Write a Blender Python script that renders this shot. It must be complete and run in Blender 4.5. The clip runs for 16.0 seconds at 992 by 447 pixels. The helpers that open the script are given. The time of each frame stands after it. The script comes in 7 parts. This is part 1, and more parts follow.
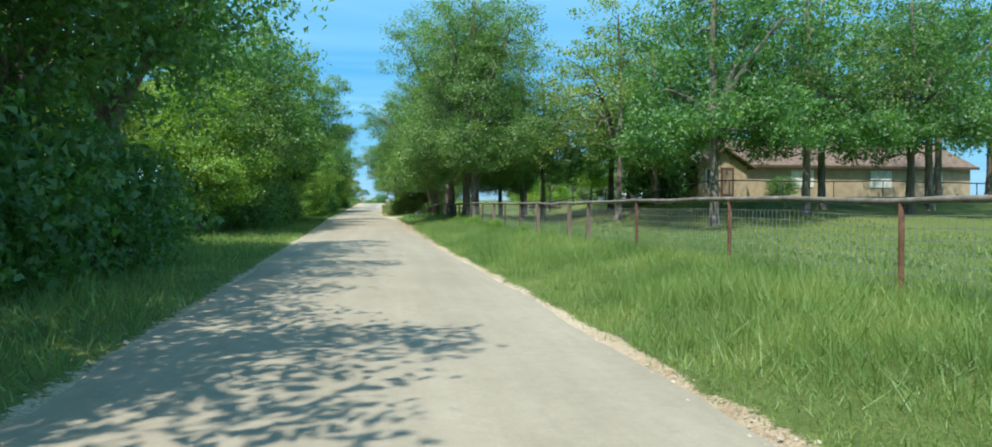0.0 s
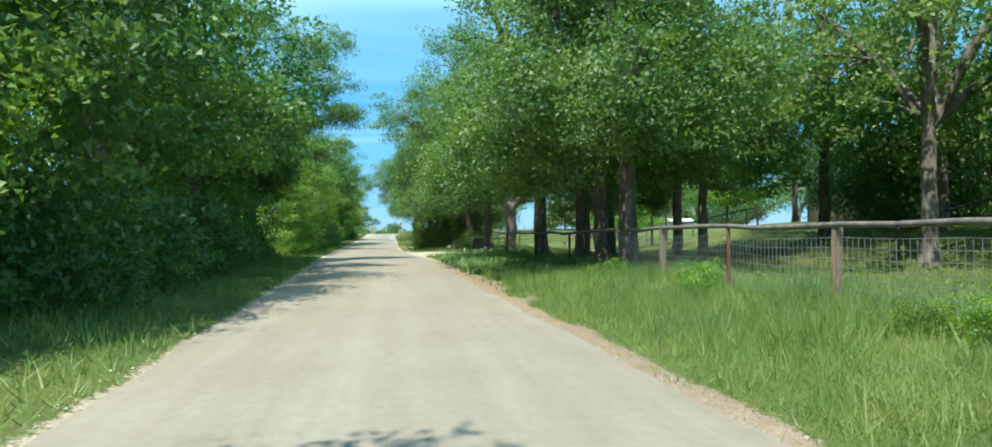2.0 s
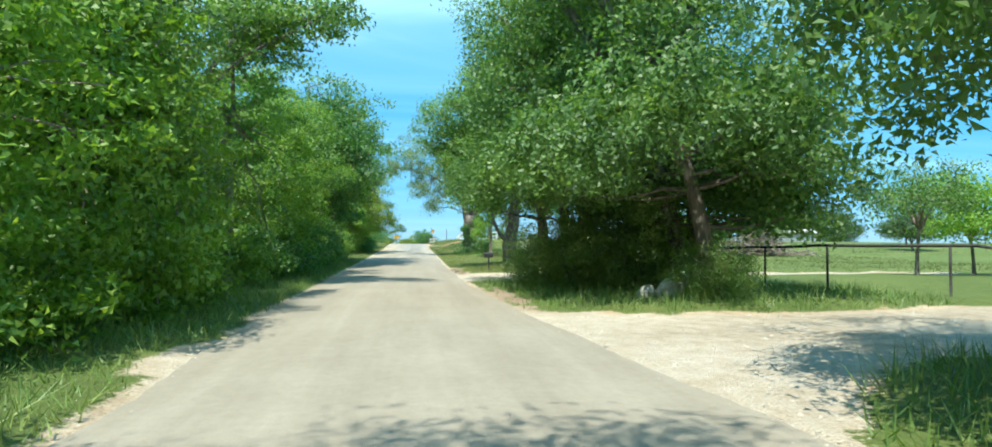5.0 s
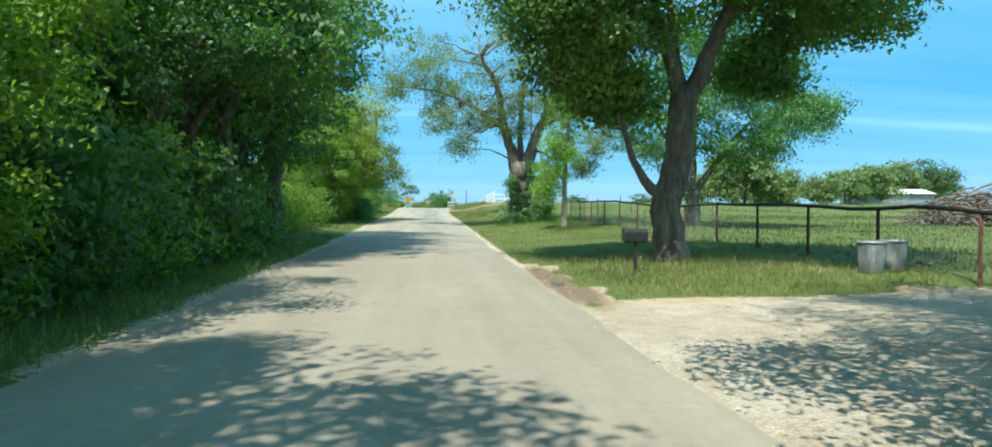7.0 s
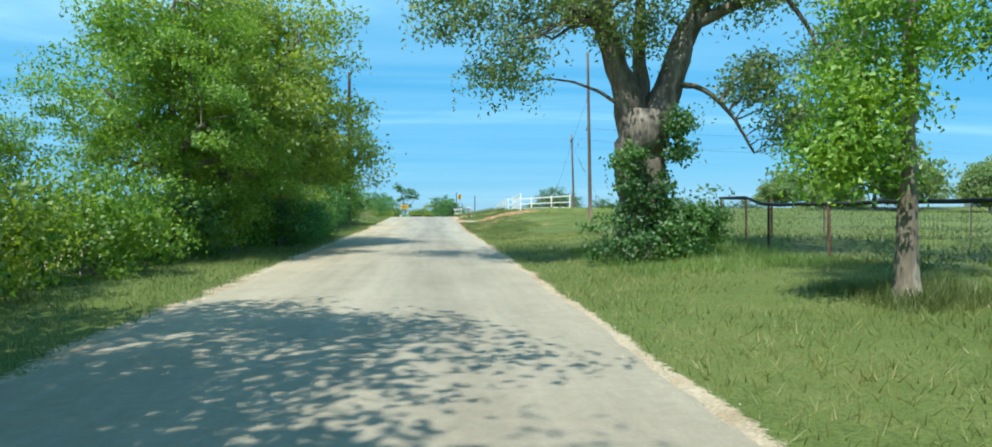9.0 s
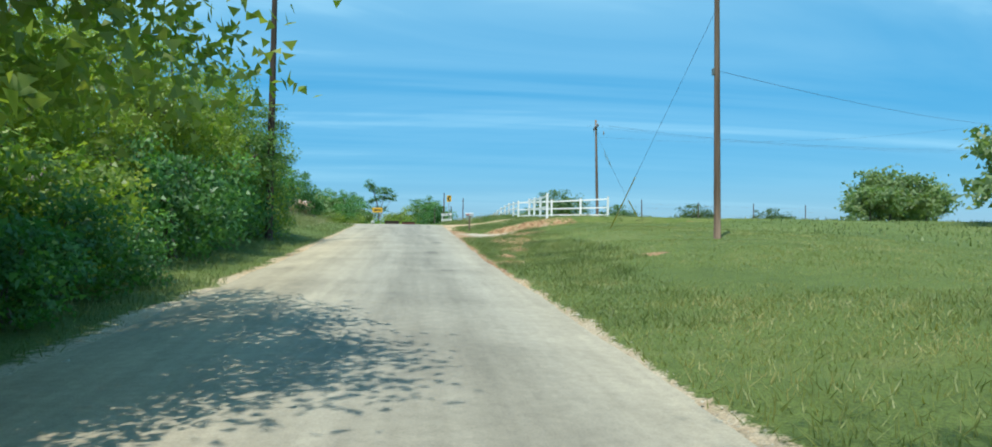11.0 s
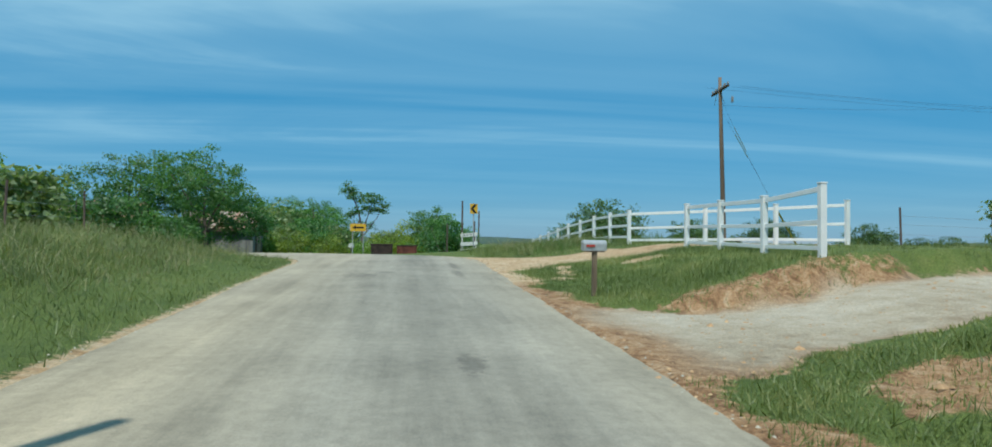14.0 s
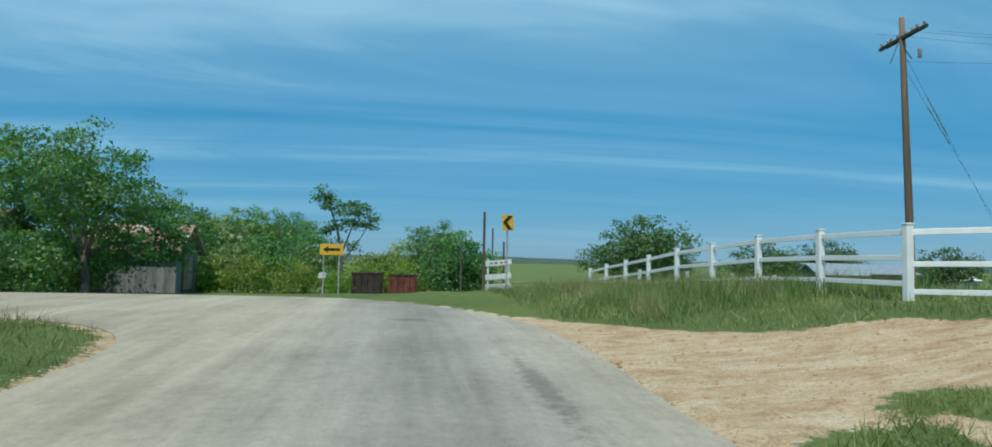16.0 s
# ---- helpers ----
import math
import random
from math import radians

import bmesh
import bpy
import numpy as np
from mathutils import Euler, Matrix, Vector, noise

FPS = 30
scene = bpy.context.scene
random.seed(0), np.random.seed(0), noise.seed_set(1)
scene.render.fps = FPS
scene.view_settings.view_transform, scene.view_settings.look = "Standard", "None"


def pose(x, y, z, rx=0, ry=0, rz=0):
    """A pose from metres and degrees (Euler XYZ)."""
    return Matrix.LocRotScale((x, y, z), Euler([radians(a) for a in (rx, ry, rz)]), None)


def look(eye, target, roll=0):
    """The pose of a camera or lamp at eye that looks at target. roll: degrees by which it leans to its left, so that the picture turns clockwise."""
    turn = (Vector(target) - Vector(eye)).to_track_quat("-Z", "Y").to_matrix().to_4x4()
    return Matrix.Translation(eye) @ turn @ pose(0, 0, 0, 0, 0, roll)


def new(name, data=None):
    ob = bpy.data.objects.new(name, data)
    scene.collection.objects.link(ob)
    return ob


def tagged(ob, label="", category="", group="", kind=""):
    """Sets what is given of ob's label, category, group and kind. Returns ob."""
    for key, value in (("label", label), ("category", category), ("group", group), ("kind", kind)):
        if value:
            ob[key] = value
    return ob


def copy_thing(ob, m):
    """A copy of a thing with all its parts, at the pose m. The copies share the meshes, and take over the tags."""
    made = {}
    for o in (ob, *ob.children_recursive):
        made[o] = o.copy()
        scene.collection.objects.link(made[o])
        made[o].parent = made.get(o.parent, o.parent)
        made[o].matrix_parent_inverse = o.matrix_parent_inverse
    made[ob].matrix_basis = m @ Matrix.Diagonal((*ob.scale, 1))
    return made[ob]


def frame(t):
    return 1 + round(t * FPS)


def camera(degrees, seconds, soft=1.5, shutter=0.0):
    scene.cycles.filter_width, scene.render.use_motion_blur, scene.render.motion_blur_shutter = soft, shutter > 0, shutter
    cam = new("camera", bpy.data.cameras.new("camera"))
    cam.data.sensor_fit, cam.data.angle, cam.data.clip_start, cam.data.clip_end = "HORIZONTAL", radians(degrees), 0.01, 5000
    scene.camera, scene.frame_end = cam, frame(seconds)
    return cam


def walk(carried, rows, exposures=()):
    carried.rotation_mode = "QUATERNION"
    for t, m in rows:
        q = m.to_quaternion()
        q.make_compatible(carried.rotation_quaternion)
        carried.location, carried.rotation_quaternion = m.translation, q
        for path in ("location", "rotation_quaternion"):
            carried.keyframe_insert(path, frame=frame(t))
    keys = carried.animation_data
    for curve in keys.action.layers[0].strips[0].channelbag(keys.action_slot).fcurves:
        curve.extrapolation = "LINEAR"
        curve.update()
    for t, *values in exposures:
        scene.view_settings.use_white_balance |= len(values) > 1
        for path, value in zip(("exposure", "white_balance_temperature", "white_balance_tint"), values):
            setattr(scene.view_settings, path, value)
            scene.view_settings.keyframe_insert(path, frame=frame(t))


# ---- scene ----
# ---------- camera ----------
cam = camera(71.47, 16.0, soft=1.7)
PATH = [
    (0.0, pose(2.210, 1.405, 1.492, 88.91, 0.06, -9.41)),
    (0.5, pose(2.027, 7.029, 1.527, 89.74, 0.03, -9.14)),
    (1.0, pose(1.821, 13.034, 1.564, 90.68, 0.09, -9.22)),
    (1.5, pose(1.600, 19.088, 1.610, 90.98, 0.42, -9.04)),
    (2.0, pose(1.377, 25.309, 1.663, 91.40, 0.59, -8.68)),
    (2.5, pose(1.166, 31.361, 1.729, 91.63, 0.78, -7.84)),
    (3.0, pose(0.954, 37.664, 1.815, 92.10, 0.62, -7.32)),
    (3.5, pose(0.702, 44.222, 1.904, 92.44, 0.15, -7.34)),
    (4.0, pose(0.417, 50.694, 1.993, 92.73, -0.53, -7.56)),
    (4.2, pose(0.308, 53.190, 2.027, 92.82, -0.47, -7.48)),
    (6.3, pose(-0.154, 77.931, 2.307, 90.64, -0.29, -6.11)),
    (6.5, pose(-0.145, 80.363, 2.318, 90.37, -0.17, -6.15)),
    (7.0, pose(-0.119, 86.517, 2.357, 89.33, -0.21, -5.78)),
    (7.5, pose(-0.069, 92.461, 2.436, 89.29, 0.07, -5.67)),
    (8.0, pose(-0.041, 98.350, 2.535, 89.36, 0.27, -5.67)),
    (8.5, pose(-0.008, 104.160, 2.650, 89.73, 0.39, -5.76)),
    (9.0, pose(0.068, 109.834, 2.768, 89.90, 0.27, -5.57)),
    (9.2, pose(0.109, 112.067, 2.816, 89.96, -0.06, -5.57)),
    (11.3, pose(-0.156, 132.506, 3.394, 90.27, -0.67, -7.45)),
    (11.5, pose(-0.184, 134.371, 3.456, 90.25, -0.70, -7.36)),
    (12.0, pose(-0.261, 139.056, 3.593, 90.45, -0.50, -7.13)),
    (12.5, pose(-0.319, 143.596, 3.701, 90.94, -0.49, -7.09)),
    (13.0, pose(-0.341, 148.047, 3.790, 91.17, -0.41, -7.01)),
    (13.5, pose(-0.285, 152.316, 3.898, 91.41, -0.60, -7.42)),
    (14.0, pose(-0.179, 156.605, 4.039, 91.54, -0.62, -7.68)),
    (14.5, pose(-0.037, 160.933, 4.183, 91.60, -0.58, -7.48)),
    (15.0, pose(0.031, 165.056, 4.304, 92.04, -0.59, -7.38)),
    (15.5, pose(-0.002, 168.207, 4.414, 92.46, -0.65, -7.45)),
    (16.0, pose(-0.043, 171.556, 4.543, 93.10, -1.10, -7.86)),
]
walk(cam, PATH, [(0.0, 1.06, 6450, 6), (0.5, 1.04, 6450, 6), (1.0, 1.18, 6450, 5), (2.0, 1.2, 6400, 4), (2.5, 1.12, 6350, 3), (3.0, 1.32, 6350, 2), (3.5, 1.52, 6300, 3), (4.0, 1.58, 6250, 4), (4.6, 1.42, 6300, 3), (6.4, 1.14, 6350, 2), (8.0, 1.08, 6350, 2), (8.6, 1.02, 6350, 2), (9.4, 0.95, 6350, 2), (11.3, 0.74, 6330, 2), (12.0, 0.65, 6320, 2), (13.0, 0.38, 6300, 2), (16.0, 0.26, 6240, 2)])

# ---------- world, sun, exposure ----------
SUN_EL, SUN_AZ = radians(60), radians(211)   # azimuth clockwise from the road's heading
sun_dir = Vector((math.sin(SUN_AZ) * math.cos(SUN_EL), math.cos(SUN_AZ) * math.cos(SUN_EL), math.sin(SUN_EL)))
sun = new("sun", bpy.data.lights.new("sun", "SUN"))
sun.data.energy, sun.data.angle, sun.data.color = 3.1, radians(0.53), (1.0, 0.95, 0.86)
sun.matrix_world = look((0, 0, 60), tuple(Vector((0, 0, 60)) - sun_dir))

world = bpy.data.worlds.new("sky")
scene.world = world
world.use_nodes = True


def link(tree, a, i, b, j):
    tree.links.new(a.outputs[i], b.inputs[j])


def node(tree, kind, **values):
    n = tree.nodes.new(kind)
    for key, value in values.items():
        if key in ("operation", "blend_type", "data_type", "noise_dimensions", "sky_type", "interpolation_type"):
            if key == "operation":
                n.operation = value
            elif key == "blend_type":
                n.blend_type = value
            elif key == "data_type":
                n.data_type = value
            elif key == "sky_type":
                n.sky_type = value
        else:
            n.inputs[key].default_value = value
    return n


def ramp(tree, stops):
    n = tree.nodes.new("ShaderNodeValToRGB")
    el = n.color_ramp.elements
    while len(el) < len(stops):
        el.new(0.5)
    for e, (p, c) in zip(el, stops):
        e.position, e.color = p, (*c, 1) if len(c) == 3 else c
    return n


def make_sky():
    t = world.node_tree
    t.nodes.clear()
    out = t.nodes.new("ShaderNodeOutputWorld")
    bg = t.nodes.new("ShaderNodeBackground")
    sky = node(t, "ShaderNodeTexSky", sky_type="NISHITA")
    sky.sun_disc, sky.sun_elevation, sky.sun_rotation = False, SUN_EL, SUN_AZ
    sky.air_density, sky.dust_density, sky.ozone_density = 1.0, 0.2, 3.0
    # long thin bands of high cirrus, laid on a flat layer far above
    co = t.nodes.new("ShaderNodeTexCoord")
    sep = t.nodes.new("ShaderNodeSeparateXYZ")
    link(t, co, "Generated", sep, 0)
    up = node(t, "ShaderNodeMath", operation="MAXIMUM")
    up.inputs[1].default_value = 0.02
    link(t, sep, "Z", up, 0)
    upb = node(t, "ShaderNodeMath", operation="ADD")
    upb.inputs[1].default_value = 0.06
    link(t, up, 0, upb, 0)
    flat = node(t, "ShaderNodeVectorMath", operation="DIVIDE")
    com = t.nodes.new("ShaderNodeCombineXYZ")
    for k in "XYZ":
        link(t, upb, 0, com, k)
    link(t, co, "Generated", flat, 0)
    link(t, com, 0, flat, 1)
    mp = t.nodes.new("ShaderNodeMapping")
    mp.inputs["Scale"].default_value = (0.075, 0.47, 0.0)
    mp.inputs["Rotation"].default_value = (0, 0, radians(-4))
    link(t, flat, 0, mp, 0)
    n1 = node(t, "ShaderNodeTexNoise", Scale=1.3, Detail=4.0, Roughness=0.5, Distortion=0.55)
    link(t, mp, 0, n1, "Vector")
    r1 = ramp(t, [(0.42, (0.03, 0.03, 0.03)), (0.54, (0.28, 0.28, 0.28)), (0.63, (0.84, 0.84, 0.84)), (0.76, (0.95, 0.95, 0.95))])
    mp2 = t.nodes.new("ShaderNodeMapping")
    mp2.inputs["Scale"].default_value = (0.24, 0.62, 0.0)
    mp2.inputs["Rotation"].default_value = (0, 0, radians(3))
    link(t, flat, 0, mp2, 0)
    n2 = node(t, "ShaderNodeTexNoise", Scale=1.1, Detail=6.0, Roughness=0.6, Distortion=0.9)
    link(t, mp2, 0, n2, "Vector")
    veil = node(t, "ShaderNodeMath", operation="MULTIPLY_ADD")
    veil.inputs[1].default_value = 0.34
    link(t, n2, 0, veil, 0)
    half_ = node(t, "ShaderNodeMath", operation="MULTIPLY_ADD")
    half_.inputs[1].default_value, half_.inputs[2].default_value = 0.86, -0.085
    link(t, n1, 0, half_, 0)
    link(t, half_, 0, veil, 2)
    link(t, veil, 0, r1, 0)
    low = node(t, "ShaderNodeMapRange")
    low.inputs[1].default_value, low.inputs[2].default_value = 0.05, 0.34
    low.inputs[3].default_value, low.inputs[4].default_value = 0.10, 0.85
    link(t, sep, "Z", low, 0)
    amt = node(t, "ShaderNodeMath", operation="MULTIPLY")
    link(t, r1, 0, amt, 0)
    link(t, low, 0, amt, 1)
    mix = node(t, "ShaderNodeMix", data_type="RGBA")
    link(t, amt, 0, mix, 0)
    deep = t.nodes.new("ShaderNodeHueSaturation")
    deep.inputs["Saturation"].default_value, deep.inputs["Hue"].default_value = 1.2, 0.49
    link(t, sky, 0, deep, "Color")
    even = node(t, "ShaderNodeMix", data_type="RGBA")
    even.inputs[0].default_value = 0.84
    even.inputs["B"].default_value = (0.10, 1.24, 2.55, 1)
    link(t, deep, 0, even, "A")
    link(t, even, "Result", mix, "A")
    mix.inputs["B"].default_value = (3.3, 4.75, 5.35, 1)
    link(t, mix, "Result", bg, 0)
    bg.inputs[1].default_value = 0.15
    link(t, bg, 0, out, 0)


make_sky()


# ---------- materials ----------
def new_material(name, rough=0.9):
    m = bpy.data.materials.new(name)
    m.use_nodes = True
    t = m.node_tree
    b = t.nodes["Principled BSDF"]
    b.inputs["Roughness"].default_value = rough
    b.inputs["Specular IOR Level"].default_value = 0.3
    return m, t, b


def grainy(name, dark, light, scale=6.0, rough=0.9, bump=0.3, fine=60.0, metal=0.0, stretch=(1, 1, 1), third=None, spread=0.0, spec=0.3):
    """Two-scale noise between colours, with fine relief; spread: chance difference from object to object."""
    m, t, b = new_material(name, rough)
    b.inputs["Metallic"].default_value = metal
    b.inputs["Specular IOR Level"].default_value = spec
    geo = t.nodes.new("ShaderNodeTexCoord")
    mp = t.nodes.new("ShaderNodeMapping")
    mp.inputs["Scale"].default_value = stretch
    link(t, geo, "Object", mp, 0)
    a = node(t, "ShaderNodeTexNoise", Scale=scale, Detail=6.0, Roughness=0.6)
    f = node(t, "ShaderNodeTexNoise", Scale=fine, Detail=3.0, Roughness=0.6)
    link(t, mp, 0, a, "Vector")
    link(t, mp, 0, f, "Vector")
    add = node(t, "ShaderNodeMath", operation="MULTIPLY_ADD")
    add.inputs[1].default_value = 0.45
    link(t, f, 0, add, 0)
    link(t, a, 0, add, 2)
    stops = [(0.48, dark), (0.92, light)] if third is None else [(0.45, dark), (0.7, third), (0.95, light)]
    r = ramp(t, stops)
    link(t, add, 0, r, 0)
    last = r
    if spread:
        info = t.nodes.new("ShaderNodeObjectInfo")
        hs = t.nodes.new("ShaderNodeHueSaturation")
        mr = node(t, "ShaderNodeMapRange")
        mr.inputs[3].default_value, mr.inputs[4].default_value = 1 - spread, 1 + spread
        link(t, info, "Random", mr, 0)
        link(t, mr, 0, hs, "Value")
        link(t, r, 0, hs, "Color")
        last = hs
    link(t, last, 0, b, "Base Color")
    bm_ = t.nodes.new("ShaderNodeBump")
    bm_.inputs["Strength"].default_value, bm_.inputs["Distance"].default_value = bump, 0.02
    link(t, add, 0, bm_, "Height")
    link(t, bm_, 0, b, "Normal")
    return m


def leafy(name, a, b_, c, through_=0.52, rough=0.55):
    """Leaves: colour differs from leaf to leaf and from plant to plant; light shines through."""
    m = bpy.data.materials.new(name)
    m.use_nodes = True
    t = m.node_tree
    t.nodes.clear()
    out = t.nodes.new("ShaderNodeOutputMaterial")
    geo = t.nodes.new("ShaderNodeNewGeometry")
    r = ramp(t, [(0.0, a), (0.55, b_), (1.0, c)])
    co = t.nodes.new("ShaderNodeTexCoord")
    n = node(t, "ShaderNodeTexNoise", Scale=0.75, Detail=2.0)
    link(t, co, "Object", n, "Vector")
    add = node(t, "ShaderNodeMath", operation="MULTIPLY_ADD")
    add.inputs[1].default_value = 0.40
    link(t, geo, "Random Per Island", add, 0)
    # broad random tone in the colour, imitating lit clumps and dark hollows in crowns
    sub = node(t, "ShaderNodeMath", operation="MULTIPLY_ADD")
    sub.inputs[1].default_value, sub.inputs[2].default_value = 2.0, -0.68
    link(t, n, 0, sub, 0)
    link(t, sub, 0, add, 2)
    link(t, add, 0, r, 0)
    info = t.nodes.new("ShaderNodeObjectInfo")
    hs = t.nodes.new("ShaderNodeHueSaturation")
    mr = node(t, "ShaderNodeMapRange")
    mr.inputs[3].default_value, mr.inputs[4].default_value = 0.86, 1.14
    link(t, info, "Random", mr, 0)
    link(t, mr, 0, hs, "Value")
    link(t, r, 0, hs, "Color")
    d = t.nodes.new("ShaderNodeBsdfDiffuse")
    tr = t.nodes.new("ShaderNodeBsdfTranslucent")
    g = t.nodes.new("ShaderNodeBsdfGlossy")
    g.inputs["Roughness"].default_value = rough
    g.inputs["Color"].default_value = (0.8, 0.8, 0.8, 1)
    tint = node(t, "ShaderNodeMix", data_type="RGBA", blend_type="MULTIPLY")
    tint.inputs[0].default_value = 1.0
    tint.inputs["B"].default_value = (1.25, 1.2, 0.55, 1)
    link(t, hs, 0, tint, "A")
    link(t, hs, 0, d, "Color")
    link(t, tint, "Result", tr, "Color")
    m1 = t.nodes.new("ShaderNodeMixShader")
    m1.inputs[0].default_value = through_
    link(t, d, 0, m1, 1)
    link(t, tr, 0, m1, 2)
    m2 = t.nodes.new("ShaderNodeMixShader")
    m2.inputs[0].default_value = 0.05
    link(t, m1, 0, m2, 1)
    link(t, g, 0, m2, 2)
    link(t, m2, 0, out, 0)
    return m


# dark elm green, also used to paint shade onto crowns and undergrowth
LEAF_DARK = leafy("leaf_elm", (0.047, 0.135, 0.044), (0.090, 0.230, 0.059), (0.178, 0.348, 0.074), 0.54)
LEAF_MID = leafy("leaf_oak", (0.070, 0.162, 0.048), (0.135, 0.270, 0.066), (0.250, 0.390, 0.092))
LEAF_FRESH = leafy("leaf_hackberry", (0.072, 0.165, 0.040), (0.135, 0.268, 0.054), (0.235, 0.365, 0.076))
# yellow-green of new growth, its colour brightened to pass for sunlit foliage
LEAF_LIME = leafy("leaf_sunlit_new_growth", (0.105, 0.230, 0.028), (0.190, 0.350, 0.040), (0.315, 0.460, 0.060))
LEAF_OLIVE = leafy("leaf_mesquite", (0.115, 0.195, 0.032), (0.235, 0.325, 0.046), (0.400, 0.455, 0.075), 0.58)
GRASS_MOWN = leafy("grass_mown", (0.135, 0.172, 0.045), (0.220, 0.250, 0.070), (0.370, 0.335, 0.135), 0.3)
LEAF_GREY = leafy("leaf_pecan", (0.100, 0.172, 0.062), (0.195, 0.285, 0.105), (0.31, 0.39, 0.18), 0.58)
LEAF_FAR = leafy("leaf_far_wood", (0.045, 0.100, 0.036), (0.082, 0.160, 0.046), (0.14, 0.235, 0.065))
GRASS_LUSH = leafy("grass_lush", (0.094, 0.178, 0.040), (0.153, 0.262, 0.058), (0.27, 0.340, 0.095), 0.3)
GRASS_DRY = leafy("grass_field", (0.084, 0.122, 0.036), (0.160, 0.208, 0.058), (0.320, 0.325, 0.125), 0.28)
GRASS_SEED = leafy("grass_seed_heads", (0.16, 0.17, 0.07), (0.25, 0.24, 0.11), (0.36, 0.33, 0.18), 0.25)
YELLOW_WEED = leafy("yellow_weed", (0.16, 0.22, 0.03), (0.34, 0.34, 0.04), (0.62, 0.50, 0.05), 0.3)
IRIS_LEAF = leafy("iris_leaf", (0.105, 0.215, 0.085), (0.180, 0.315, 0.120), (0.275, 0.400, 0.165), 0.3, 0.4)
WHITE_PETAL = grainy("white_petal", (0.62, 0.62, 0.60), (0.80, 0.80, 0.78), 20, 0.7, 0.1)
PURPLE_PETAL = grainy("purple_petal", (0.10, 0.05, 0.22), (0.24, 0.15, 0.42), 20, 0.7, 0.1)
BARK = grainy("bark_grey_brown", (0.055, 0.047, 0.040), (0.27, 0.235, 0.20), 5, 0.95, 1.0, 22, stretch=(1, 1, 0.22), third=(0.135, 0.115, 0.096), spread=0.2)
LEAF_SPRING = leafy("leaf_spring_oak", (0.105, 0.195, 0.050), (0.200, 0.315, 0.078), (0.360, 0.450, 0.125))
BARK_PALE = grainy("bark_pale", (0.10, 0.082, 0.064), (0.42, 0.365, 0.305), 4, 0.95, 0.9, 24, stretch=(1, 1, 0.25), third=(0.21, 0.178, 0.142))
PIPE_RUST = grainy("rusty_pipe", (0.040, 0.020, 0.014), (0.17, 0.085, 0.050), 7, 0.85, 0.25, 60, third=(0.085, 0.042, 0.028), spread=0.2)
PIPE_DARK = grainy("dark_painted_pipe", (0.012, 0.013, 0.013), (0.050, 0.045, 0.042), 9, 0.6, 0.15, 60, spread=0.2)
PIPE_GREY = grainy("weathered_grey_pipe", (0.085, 0.075, 0.066), (0.27, 0.24, 0.21), 5, 0.7, 0.2, 50, third=(0.16, 0.14, 0.12))
WIRE = grainy("galvanised_wire", (0.17, 0.175, 0.175), (0.30, 0.31, 0.31), 5, 0.5, 0.1, 40, metal=0.2)
WOOD_POST = grainy("weathered_wood", (0.10, 0.070, 0.048), (0.36, 0.28, 0.20), 4, 0.95, 0.8, 30, stretch=(1, 1, 0.15), third=(0.21, 0.155, 0.11), spread=0.2)
POLE_WOOD = grainy("creosoted_pole", (0.060, 0.043, 0.033), (0.25, 0.178, 0.128), 3, 0.9, 0.6, 26, stretch=(1, 1, 0.05), third=(0.138, 0.096, 0.070), spread=0.15)
POLE_DARK = grainy("old_dark_pole", (0.020, 0.016, 0.014), (0.11, 0.080, 0.060), 3, 0.9, 0.6, 26, stretch=(1, 1, 0.05), third=(0.055, 0.040, 0.032))
VINYL = grainy("white_vinyl", (0.66, 0.67, 0.68), (0.82, 0.82, 0.81), 1.8, 0.35, 0.05, 30, spec=0.5, spread=0.03)
STONE_WALL = grainy("limestone_veneer", (0.22, 0.165, 0.115), (0.50, 0.40, 0.29), 2.2, 0.95, 0.7, 14, third=(0.36, 0.275, 0.19))
TAN_WALL = grainy("tan_siding", (0.30, 0.225, 0.150), (0.46, 0.36, 0.25), 1.2, 0.9, 0.2, 25)
SHINGLE = grainy("brown_shingle", (0.090, 0.062, 0.050), (0.24, 0.175, 0.140), 3, 0.95, 0.5, 30, third=(0.16, 0.112, 0.088))
DARK_GLASS = grainy("dark_window_glass", (0.012, 0.014, 0.016), (0.035, 0.040, 0.044), 2, 0.12, 0.02, 10, spec=0.6)
TRIM_BROWN = grainy("brown_trim", (0.055, 0.035, 0.025), (0.13, 0.085, 0.060), 6, 0.8, 0.2, 40)
TIN = grainy("galvanised_tin", (0.30, 0.31, 0.32), (0.56, 0.57, 0.58), 2.5, 0.45, 0.15, 30, metal=0.55)
TIN_RUST = grainy("rusted_tin_roof", (0.16, 0.060, 0.030), (0.52, 0.48, 0.44), 1.6, 0.75, 0.3, 16, third=(0.34, 0.20, 0.13))
WHITE_ROOF = grainy("white_metal_roof", (0.60, 0.61, 0.62), (0.80, 0.80, 0.79), 1.2, 0.5, 0.05, 20)
GREY_BOARD = grainy("grey_barn_boards", (0.080, 0.085, 0.088), (0.30, 0.30, 0.29), 3, 0.9, 0.5, 26, stretch=(1, 1, 0.12), third=(0.17, 0.172, 0.172))
BLACK_TIN = grainy("black_enamel", (0.010, 0.010, 0.011), (0.040, 0.040, 0.040), 8, 0.45, 0.08, 60, spec=0.5)
GREY_TIN = grainy("grey_mailbox_metal", (0.30, 0.31, 0.32), (0.55, 0.56, 0.57), 5, 0.4, 0.08, 50, metal=0.4)
RED_PAINT = grainy("red_paint", (0.30, 0.03, 0.02), (0.50, 0.07, 0.05), 9, 0.5, 0.1, 50)
